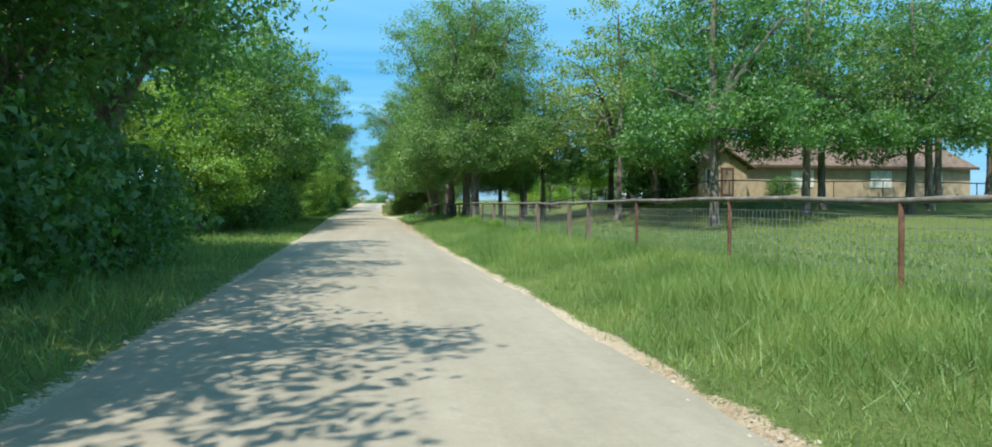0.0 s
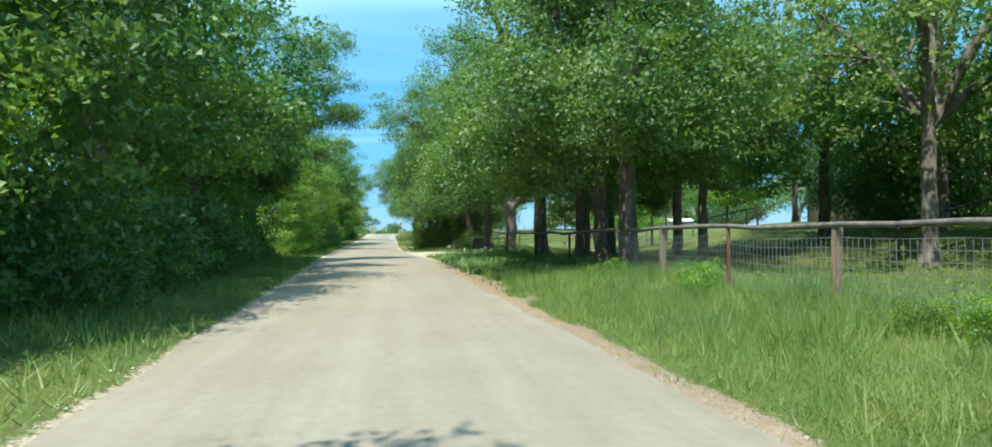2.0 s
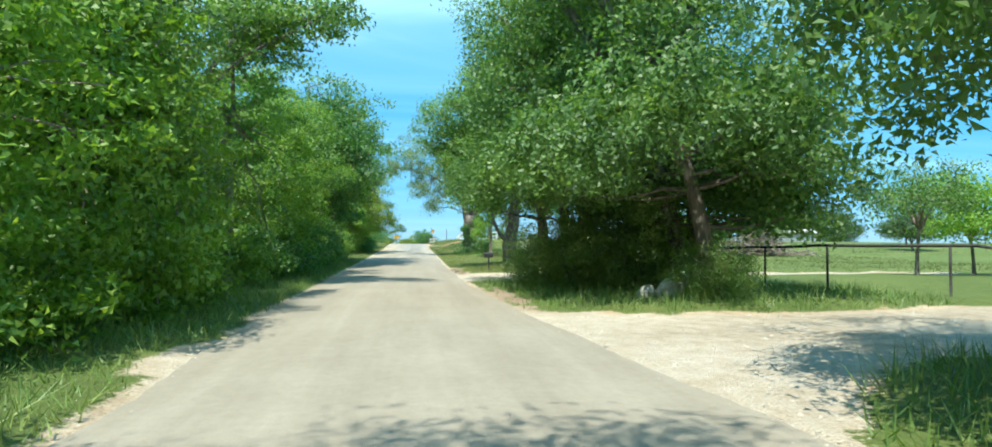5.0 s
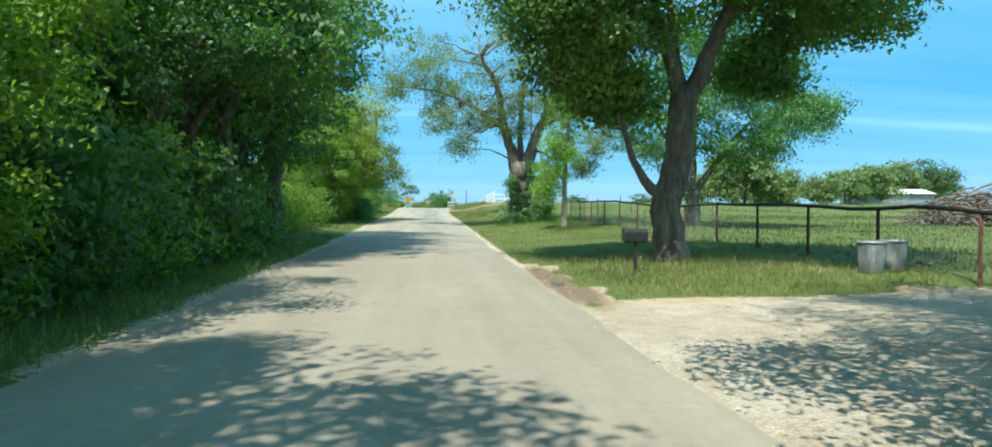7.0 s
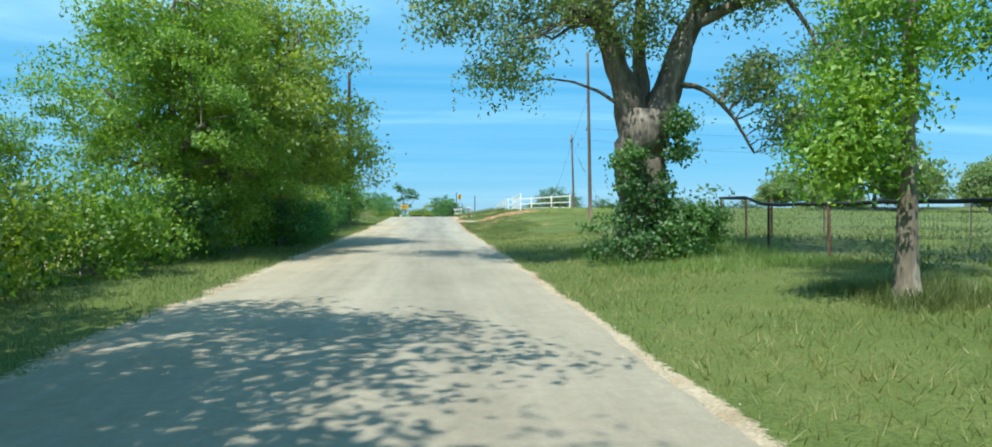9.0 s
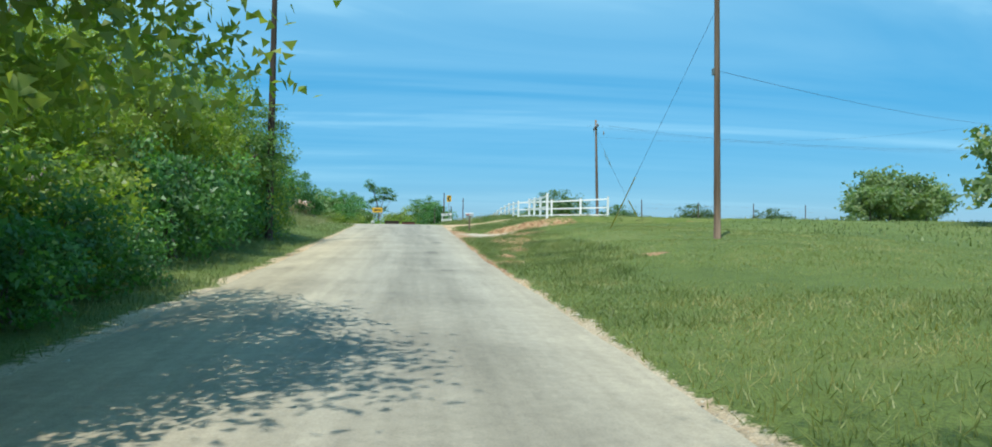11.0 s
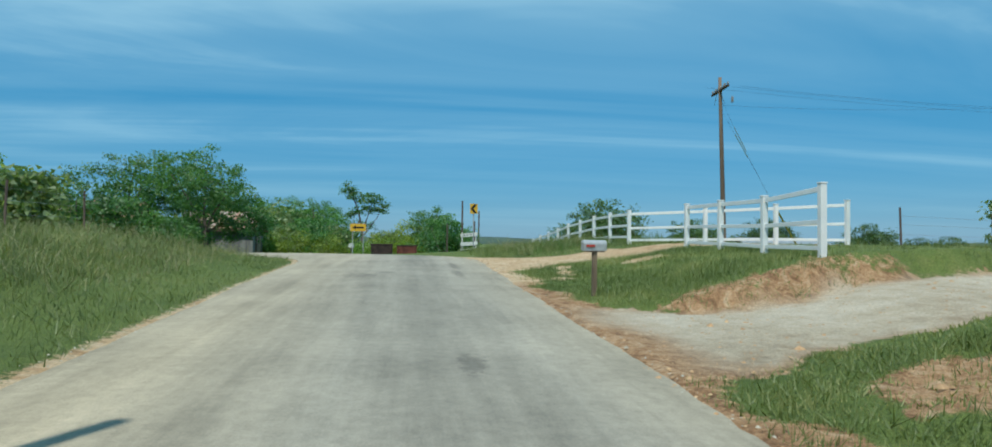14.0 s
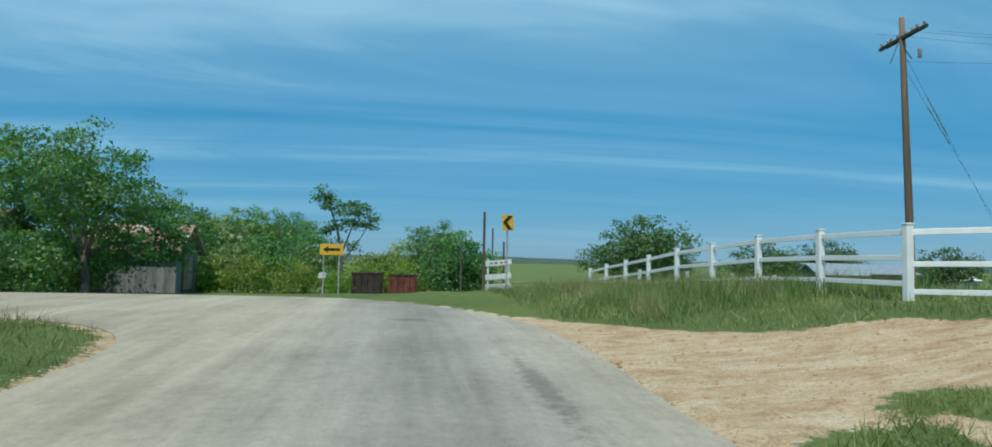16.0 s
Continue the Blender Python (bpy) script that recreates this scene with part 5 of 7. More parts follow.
# tall dark growth behind the overhanging trees
for k, (x, y, s_) in enumerate(((-7.8, 98.0, 1.15), (-8.0, 100.6, 1.3), (-7.9, 103.2, 1.2), (-8.0, 106.0, 1.3), (-7.8, 108.6, 1.1))):
    shrub(0, x, y, 61 * k, s_, 1.7)
# dark undergrowth reaching out to the verge, also standing in for the hedge's shade
for k, (x, y, s_) in enumerate(((-5.2, 136.6, 0.7), (-5.0, 138.6, 0.6), (-5.3, 140.4, 0.7), (-5.1, 142.4, 0.55), (-5.2, 134.6, 0.7))):
    shrub(0, x, y, 53 * k, s_)
# dark bushes added before the house, standing in for shaded porch and tree crowns
for x, y, s_, st in ((22.6, 52.6, 1.3, 1.4), (23.4, 55.6, 1.4, 1.3), (31.5, 49.2, 0.7, 1.0), (23.2, 50.0, 1.4, 1.7), (21.6, 49.2, 1.3, 1.6)):
    shrub(0, x, y, 30 * x, s_, st)

# leafy weeds along the homestead fence
for x, y, s_ in ((6.0, 31.2, 0.24), (5.8, 31.9, 0.2), (5.9, 26.0, 0.18), (5.6, 36.6, 0.22), (6.0, 37.4, 0.26), (5.9, 41.2, 0.24), (5.5, 41.7, 0.2)):
    shrub(1, x, y, 70 * y, s_)

# bushes round the bend
for k, (kind, x, y, s_, st) in enumerate(((2, -14.5, 209, 1.6, 1.0), (0, -12.0, 212, 1.5, 1.1), (1, -10.2, 208.5, 0.75, 0.9), (2, -8.4, 209, 0.9, 1.0), (0, -6.6, 212.5, 1.5, 1.0), (2, -5.4, 208.6, 0.8, 1.0), (1, -3.0, 208.4, 0.7, 0.9), (2, -1.4, 210.5, 1.0, 0.9), (1, 0.2, 209.4, 0.7, 0.9), (0, 2.8, 210.2, 1.25, 1.15), (0, 3.9, 211.6, 1.15, 0.9), (2, 1.4, 213.5, 1.3, 1.1), (0, -13.6, 201.5, 1.2, 0.9), (0, -16.5, 200, 1.5, 1.0), (0, -19.0, 200, 1.6, 1.1), (2, -14.8, 203.2, 1.2, 0.9), (0, -13.0, 197.0, 1.1, 0.9), (0, -22, 196, 1.7, 1.2), (0, -20, 186, 1.4, 1.2), (2, -17, 176, 1.3, 1.0), (2, -19, 168, 1.5, 1.1), (0, -17, 180.5, 1.2, 1.0))):
    shrub(kind, x, y, 47 * k, s_, st)

# trees far off
FAR = "distant field trees"
far_a = make_tree("field_tree", (-11.6, 199.0), *wood_tree(31, 6.4, 3.8, 0.4), BARK, LEAF_DARK, 81, "broad dark tree above the grassy bank", group=FAR, twigs=8, clusters=22, leaves=70, length=0.15, width=0.095, inner=110, cluster_size=0.5)
far_b = make_tree("field_tree", (22.5, 236.0), *wood_tree(33, 7.8, 6.2, 0.5), BARK, LEAF_FAR, 82, "round live oak in the far pasture", group=FAR, twigs=8, clusters=24, leaves=40, length=0.3, width=0.19, inner=80, cluster_size=0.8)
far_c = make_tree("field_tree", (41, 184.0), *wood_tree(34, 4.7, 3.6, 0.4), BARK, LEAF_GREY, 83, "light green tree at the pasture edge", group=FAR, twigs=8, clusters=17, leaves=26, length=0.34, width=0.235, inner=70, cluster_size=0.7)
for proto, x, y, turn, size in ((far_b, 29, 245, 80, 0.62), (far_b, 41, 242, 200, 0.55), (far_c, 71, 224, 70, 1.75), (far_b, 73, 240, 130, 0.55), (far_b, 66, 238, 40, 0.5), (far_c, 37.0, 164, 60, 1.4), (far_c, 43.5, 168, 160, 0.95), (far_c, 46, 186, 120, 0.8), (far_c, 37, 181, 240, 0.62), (far_b, 29.5, 226, 10, 0.62), (far_c, 60, 176, 200, 1.2), (far_c, 52, 168, 20, 0.9), (far_c, 44, 160, 300, 0.8), (far_c, 70, 184, 100, 1.4),
                                (far_b, 86, 200, 30, 1.2), (far_b, 100, 215, 60, 1.1), (far_b, 75, 160, 10, 0.8), (far_b, 62, 142, 100, 0.7), (far_b, 80, 130, 200, 0.8),
                                (far_a, -17.5, 204, 90, 1.05), (far_a, -8.0, 218, 200, 0.86), (far_a, -13.5, 215, 10, 0.95), (far_c, -11.0, 219, 50, 1.1), (far_a, -10.5, 222, 90, 0.95), (far_b, -20, 228, 300, 0.62), (far_b, -8, 232, 120, 0.6), (far_c, -16.5, 186.5, 40, 0.85), (far_a, -20, 178, 140, 1.0), (far_a, -23, 190, 240, 0.9),
                                (far_c, -5.5, 213.5, 60, 0.62), (far_c, -9.5, 212.0, 160, 0.6), (far_a, 2.6, 214, 300, 0.72), (far_c, -1.0, 217, 100, 0.6), (far_b, 52, 250, 100, 0.9), (far_b, 64, 246, 10, 0.8)):
    placed(proto, x, y, turn, size)
# the thin-topped tree behind the arrow sign
make_tree("field_tree", (-3.4, 211.0), [((-1.1, 0, 5.8), (0.6, 0.6, 0.45)), ((-0.5, 0.2, 5.1), (0.7, 0.7, 0.4)), ((0.3, -0.2, 4.9), (0.7, 0.7, 0.4)), ((1.0, 0, 5.0), (0.6, 0.6, 0.4)), ((1.7, 0, 4.2), (0.5, 0.5, 0.35)), ((0.5, 0.2, 4.1), (0.7, 0.7, 0.35)), ((-0.5, 0, 3.8), (0.6, 0.6, 0.4)), ((0.0, 0, 2.6), (1.2, 1.2, 0.7))],
          [(((0, 0, 0), (0.1, 0, 2.4), (-0.3, 0, 4.2), (-0.9, 0, 5.6)), 0.13, 0.03), (((0.05, 0, 2.4), (0.5, 0, 3.6), (0.9, 0, 5.0)), 0.07, 0.02), (((0.1, 0, 2.0), (0.9, 0, 3.0), (1.6, 0, 4.2)), 0.06, 0.015)],
          BARK, LEAF_DARK, 84, "thin-topped crooked tree behind the arrow sign", group=FAR, twigs=30, clusters=12, leaves=30, length=0.15, width=0.10, inner=6, cluster_size=0.34)

# ---------- homestead: pipe-and-wire fence, house ----------
def pipe_fence(line, post_at, label, height=1.3, wire=True, bottom=0.12, mat=PIPE_RUST, rail_mat=PIPE_DARK, mesh_w=0.11):
    """line: ground points of the fence; post_at: distances along it. Pipe posts, one top rail, welded wire below."""
    pts = np.array(line, float)
    seg = np.hypot(*(pts[1:] - pts[:-1]).T)
    cum = np.concatenate([[0], np.cumsum(seg)])

    def spot(s):
        return np.interp(s, cum, pts[:, 0]), np.interp(s, cum, pts[:, 1])

    x0, y0 = spot(0)
    z0 = lone(x0, y0)
    ob = thing("pipe_fence", (x0, y0, z0), label, "fence")
    for k, s in enumerate(post_at):
        x, y = spot(s)
        g = lone(x, y)
        me = tube_mesh("post", [(0, 0, -0.15), (0, 0, height * 0.5), (0, 0, height)], (0.036, 0.036, 0.036), mat)
        p = part("post", me, mat, ob)
        p.location = (x - x0, y - y0, g - z0)
    ss = np.arange(0, cum[-1] + 0.01, 1.0)
    xy = [spot(s) for s in ss]
    rail = [(x - x0, y - y0, lone(x, y) + height - z0) for x, y in xy]
    part("rail", tube_mesh("rail", rail, [0.042] * len(rail), rail_mat), rail_mat, ob)
    if wire:
        pieces = []
        for hgt in np.linspace(bottom, height - 0.18, 7):
            pieces.append(tube([(x - x0, y - y0, lone(x, y) + hgt - z0) for x, y in xy], [0.0042] * len(xy), 3))
        for s in np.arange(0.05, cum[-1], mesh_w):
            x, y = spot(s)
            g = lone(x, y) - z0
            pieces.append(tube([(x - x0, y - y0, g + bottom), (x - x0, y - y0, g + height - 0.18)], (0.0038, 0.0038), 3))
        part("wire_mesh", quick_mesh("wire_mesh", *merge(pieces), WIRE), WIRE, ob)
    return ob


pipe_fence(((6.4, 42.5), (6.4, 52), (6.5, 61.5)), [2.8, 4.35, 8.8, 14.5, 19.0], "pipe fence before the yard trees", 1.12, wire=False, rail_mat=PIPE_GREY)
pipe_fence(((6.4, -6), (6.4, 20), (6.4, 42.5)), [y_ + 6 for y_ in (-0.5, 4.2, 8.8, 12.7, 16.8, 28.6, 31.4, 37)], "pipe fence with woven wire along the yard", 1.14, rail_mat=PIPE_GREY)
pipe_fence(((9.2, 96.0), (9.4, 106.0), (9.15, 127.8), (9.3, 131.0)), [1.3 + 2.75 * k for k in range(12)] + [34.9], "rusty pipe fence with wire along the pasture", 1.25)
pipe_fence(((9.3, 131.0), (11.2, 131.3)), (0.95, 1.9), "short return of pipe fence with a brace rail", 1.25, wire=False)
pipe_fence(((24.0, 66.0), (17.2, 73.7), (12.1, 81.6), (11.2, 87.1), (9.2, 96.0)), [0.4, 4.0, 7.4, 10.3, 13.5, 16.6, 19.7, 22.4, 25.2, 28.2, 31.2], "dark pipe yard fence behind the trees", 1.3, wire=False, mat=PIPE_DARK)
pipe_fence(((17.0, 45.5), (28.0, 45.0), (52, 45)), np.arange(0, 35, 4.0), "dark rail fence before the house", 1.15, wire=False, mat=PIPE_DARK)

pipe_fence(((3.6, 220.5), (8.5, 222.0), (16.0, 223.0)), np.arange(0, 12.6, 1.8), "pale wooden rail fence beyond the bend", 1.0, wire=False, mat=WOOD_POST, rail_mat=WOOD_POST)


def split_post(x, y, h, r, lean):
    ob = thing("wooden_post", (x, y, lone(x, y) - 0.1), "old split wooden fence post leaning slightly", "fence post", "old wooden posts")
    bm = box(r * 2, r * 1.6, h, (0, 0, h / 2), 0.015)
    rng = np.random.default_rng(int(y * 10))
    for v in bm.verts:
        v.co.x += lean * v.co.z + rng.uniform(-0.008, 0.008)
        v.co.y += rng.uniform(-0.008, 0.008)
    part("stake", bm, WOOD_POST, ob)


for x, y, h, ln in ((6.42, 20.3, 1.25, 0.03), (6.38, 21.95, 1.22, 0.0), (6.42, 25.75, 1.25, -0.03), (6.4, 34.1, 1.24, 0.04), (6.4, 39.8, 1.25, 0.02)):
    split_post(x, y, h, 0.062, ln)


def gable_house(name, at, w, d, wall_h, roof_h, turn, wall_mat, roof_mat, label, category, openings=(), over=0.45):
    """A house with a ridge along its depth (y): walls with thickness, gables, two roof slabs, windows and doors in the front and side walls."""
    ob = thing(name, at, label, category, turn=turn)
    t = 0.25
    for nm, sx, sy, cx, cy in (("side_wall", t, d, -w / 2 + t / 2, 0), ("side_wall", t, d, w / 2 - t / 2, 0)):
        part(nm, box(sx, sy, wall_h, (cx, cy, wall_h / 2), 0.01), wall_mat, ob)
    for s in (-1, 1):
        bm = bmesh.new()
        y0, y1 = s * d / 2, s * (d / 2 - t)
        ring = [(-w / 2 + t, 0), (w / 2 - t, 0), (w / 2 - t, wall_h), (0, wall_h + roof_h * (1 - t / w)), (-w / 2 + t, wall_h)]
        a = [bm.verts.new((x, y0, z)) for x, z in ring]
        b = [bm.verts.new((x, y1, z)) for x, z in ring]
        bm.faces.new(a)
        bm.faces.new(b[::-1])
        for i in range(5):
            bm.faces.new((a[i], b[i], b[(i + 1) % 5], a[(i + 1) % 5]))
        bmesh.ops.recalc_face_normals(bm, faces=bm.faces)
        part("gable_wall", bm, wall_mat, ob)
    run = math.hypot(w / 2, roof_h)
    ang = math.atan2(roof_h, w / 2)
    for s in (-1, 1):
        L = run + over
        bm = box(L, d + 2 * over, 0.12, (0, 0, 0), 0.01)
        r = part("roof_slope", bm, roof_mat, ob)
        r.matrix_local = Matrix.Translation((s * math.cos(ang) * L / 2, 0, wall_h + roof_h + 0.09 - math.sin(ang) * L / 2)) @ Matrix.Rotation(s * ang, 4, "Y")
        f = part("fascia", box(0.04, d + 2 * over, 0.2, (0, 0, 0), 0.005), TRIM_BROWN, ob, "dark brown fascia")
        f.matrix_local = Matrix.Translation((s * (math.cos(ang) * L + 0.01), 0, wall_h + roof_h + 0.06 - math.sin(ang) * L))
    for face, u, z, ow, oh, kind in openings:
        nrm = {"front": (0, -d / 2), "left": (-w / 2, 0), "right": (w / 2, 0)}[face]
        if face == "front":
            m = Matrix.Translation((u, nrm[1] - 0.02, z))
        else:
            m = Matrix.Translation((nrm[0] + (-0.02 if face == "left" else 0.02), u, z)) @ Matrix.Rotation(radians(90), 4, "Z")
        win = part(kind, box(ow + 0.16, 0.07, oh + 0.16, (0, 0, 0), 0.01), TRIM_BROWN if kind == "door" else WHITE_PAINT, ob)
        win.matrix_local = m
        if kind == "window":
            for k in (-1, 1):
                part("pane", box(ow / 2 - 0.03, 0.02, oh, (k * ow / 4, -0.035 if face != "right" else 0.035, 0), 0.0), DARK_GLASS, win)
        else:
            part("panel", box(ow - 0.2, 0.02, oh - 0.3, (0, -0.04, 0), 0.005), WOOD_POST, win)
    return ob


hz = lone(28, 50) - 0.05
gable_house("stone_house", (26.3, 53.6, hz), 3.9, 10.0, 2.35, 1.15, 0, STONE_WALL, SHINGLE, "tan stone gable of the ranch house with brown shingle roof", "house",
            (("front", -0.9, 1.35, 0.8, 1.4, "window"), ("front", 0.35, 1.1, 0.9, 2.0, "door"), ("left", -2.0, 1.4, 1.2, 1.2, "window"), ("left", 2.4, 1.4, 1.2, 1.2, "window")))
gable_house("garage", (29.5, 62.3, hz), 3.9, 7.0, 2.7, 1.2, 0, TAN_WALL, SHINGLE, "tan garage wing of the stone house", "garage", (("left", -1.4, 1.5, 1.0, 1.0, "window"),))
gable_house("house_wing", (38.8, 54.9, hz), 9.0, 20.8, 2.55, 2.3, 90, TAN_WALL, SHINGLE, "long low tan house wing with brown roof", "house",
            (("left", 5.0, 1.5, 1.8, 1.2, "window"), ("left", -2.0, 1.5, 1.8, 1.2, "window"), ("left", -7.0, 1.5, 1.2, 1.2, "window")))


# ---------- irises and flowers ----------
def strap_leaves(rng, n, h, spread, w):
    """Arching sword-shaped leaves from one root."""
    out = []
    for _ in range(n):
        a = rng.uniform(0, 2 * math.pi)
        bx, by = rng.normal(0, spread * 0.35, 2)
        hh, bend = h * rng.uniform(0.7, 1.2), rng.uniform(0.5, 1.5)
        dx, dy = math.cos(a), math.sin(a)
        v, k = [], 6
        for i in range(k):
            s = i / (k - 1)
            r = bend * hh * s ** 2 * 0.9
            z = hh * s * (1 - 0.42 * bend * s * s)
            ww = w * (1 - s ** 2.2) * 0.5 + 0.002
            cx, cy = bx + dx * r, by + dy * r
            v += [(cx - dy * ww, cy + dx * ww, z), (cx + dy * ww, cy - dx * ww, z)]
        f = [(2 * i, 2 * i + 1, 2 * i + 3, 2 * i + 2) for i in range(k - 1)]
        out.append((v, f))
    return merge(out)


IRISES = "irises along the road edge"
iris_mesh = [quick_mesh("leaf_fan", *strap_leaves(np.random.default_rng(300 + k), 8, 0.68, 0.16, 0.042), IRIS_LEAF, True) for k in range(5)]


def petals(mat):
    out = []
    for k in range(6):
        a = k * math.pi / 3
        up = 0.07 if k % 2 else -0.05
        d = np.array((math.cos(a), math.sin(a)))
        s = np.array((-d[1], d[0]))
        v = []
        for r, w, z in ((0.005, 0.012, 0), (0.04, 0.035, up * 0.8), (0.075, 0.03, up), (0.09, 0.006, up * 0.6)):
            for q in (-1, 1):
                v.append((*(d * r + s * w * q), z))
        out.append((v, [(2 * i, 2 * i + 1, 2 * i + 3, 2 * i + 2) for i in range(3)]))
    return quick_mesh("bloom", *merge(out), mat, True)


bloom_w, bloom_p = petals(WHITE_PETAL), petals(PURPLE_PETAL)
stalk_mesh = tube_mesh("stalk", [(0, 0, 0), (0.01, 0, 0.4), (0.0, 0.01, 0.78)], (0.008, 0.007, 0.005), IRIS_LEAF, 5)
rng = np.random.default_rng(17)
for k in range(74):
    y = rng.uniform(44.5, 61.5)
    inner = 3.75 if y > 49 else 4.3
    x = inner + 0.5 * abs(rng.normal()) * 1.5
    x = min(x, 6.1)
    ob = thing("iris", (x, y, lone(x, y) - 0.02), "clump of pale green sword-leaved irises by the road", "iris", IRISES, turn=rng.uniform(0, 360))
    s = rng.uniform(0.8, 1.25)
    ob.scale = (s, s, s)
    for q in range(4):
        fan = part("leaf_fan", iris_mesh[(k + q) % 5], None, ob)
        a = 1.6 * q + rng.uniform(0, 1)
        fan.matrix_local = pose(0.2 * math.cos(a), 0.2 * math.sin(a), 0, 0, 0, rng.uniform(0, 360))
    if rng.uniform() < 0.12:
        ob["label"] = "flowering iris clump with a bloom on its stalk"
        st = part("stalk", stalk_mesh, None, ob)
        st.location = (rng.uniform(-0.1, 0.1), rng.uniform(-0.1, 0.1), 0)
        b = part("bloom", bloom_w if rng.uniform() < 0.5 else bloom_p, None, st)
        b.location = (0, 0, 0.8)
        b.scale = (0.72, 0.72, 0.72)


# ---------- drive entrance: rocks, brick pillar, bins, mailbox ----------
def rock(name, x, y, s, mat, label, category, seed, group=""):
    bm = bmesh.new()
    bmesh.ops.create_icosphere(bm, subdivisions=3, radius=1.0)
    rng = np.random.default_rng(seed)
    o = rng.uniform(0, 50, 3)
    for v in bm.verts:
        n = noise.noise(v.co * 1.3 + Vector(o)) * 0.35 + noise.noise(v.co * 3.1 + Vector(o)) * 0.12
        v.co *= 1 + n
        v.co = Vector((v.co.x * s[0], v.co.y * s[1], max(v.co.z, -0.5) * s[2]))
    me = bm_mesh(name, bm, mat)
    ob = new(name, me)
    ob.location = (x, y, lone(x, y) + s[2] * 0.4)
    return tagged(ob, label, category, group)


rock("limestone_rock", 6.5, 79.6, (0.36, 0.30, 0.36), ROCK_PALE, "pale limestone boulder at the drive entrance", "rock", 1, "entrance rocks")
rock("limestone_rock", 6.0, 79.9, (0.26, 0.24, 0.22), ROCK_PALE, "small pale rock at the drive entrance", "rock", 2, "entrance rocks")
rock("limestone_rock", 5.2, 66.0, (0.26, 0.22, 0.2), BRUSHWOOD, "mossy grey rock by the irises", "rock", 3, "entrance rocks")


def brick_pillar(x, y, w, h):
    ob = thing("brick_pillar", (x, y, lone(x, y) - 0.05), "low brown brick pillar beside the drive", "pillar")
    part("core", box(w - 0.03, w - 0.03, h, (0, 0, h / 2)), STONE_WALL, ob, "sandy mortar core")
    bl, bh = w / 2 - 0.012, 0.065
    brick = bm_mesh("brick", box(bl, 0.1, bh, (0, 0, 0), 0.006), BROWN_BOX)
    z = bh / 2
    while z < h - 0.05:
        for side in range(4):
            for q in (-1, 1):
                b = part("brick", brick, None, ob)
                off = (w / 4) * q
                b.matrix_local = Matrix.Rotation(radians(90 * side), 4, "Z") @ Matrix.Translation((off, -(w / 2 - 0.045), z))
        z += bh + 0.012
    part("cap", box(w + 0.06, w + 0.06, 0.07, (0, 0, h + 0.03), 0.012), ROCK_PALE, ob, "grey stone cap")


brick_pillar(6.9, 69.5, 0.7, 0.86)


def tub(x, y, turn):
    """A grey weathered bin with ribs and a rim."""
    ob = thing("grey_tub", (x, y, lone(x, y)), "grey weathered ribbed bin on the grass", "bin", "bins by the pasture fence", turn=turn)
    prof = ((0.20, 0.0), (0.215, 0.02), (0.235, 0.3), (0.255, 0.58))
    n = 28
    v, f = [], []
    for r, z in prof:
        for i in range(n):
            rr = r + (0.010 if i % 4 < 2 else 0.0)
            v.append((rr * math.cos(2 * math.pi * i / n), rr * math.sin(2 * math.pi * i / n), z))
    for j in range(len(prof) - 1):
        for i in range(n):
            f.append((j * n + i, j * n + (i + 1) % n, (j + 1) * n + (i + 1) % n, (j + 1) * n + i))
    part("body", quick_mesh("body", v, f, TUB_GREY), TUB_GREY, ob)
    ring = [(0.265 * math.cos(2 * math.pi * i / 24), 0.265 * math.sin(2 * math.pi * i / 24), 0.59) for i in range(25)]
    part("rim", tube_mesh("rim", ring, [0.018] * 25, TIN, 6), TIN, ob)
    part("lid", quick_mesh("lid", *tube([(0, 0, 0.57), (0, 0, 0.60), (0, 0, 0.62)], (0.25, 0.25, 0.12), 24), TUB_GREY), TUB_GREY, ob)


tub(8.35, 98.9, 10)
tub(8.93, 99.1, 70)


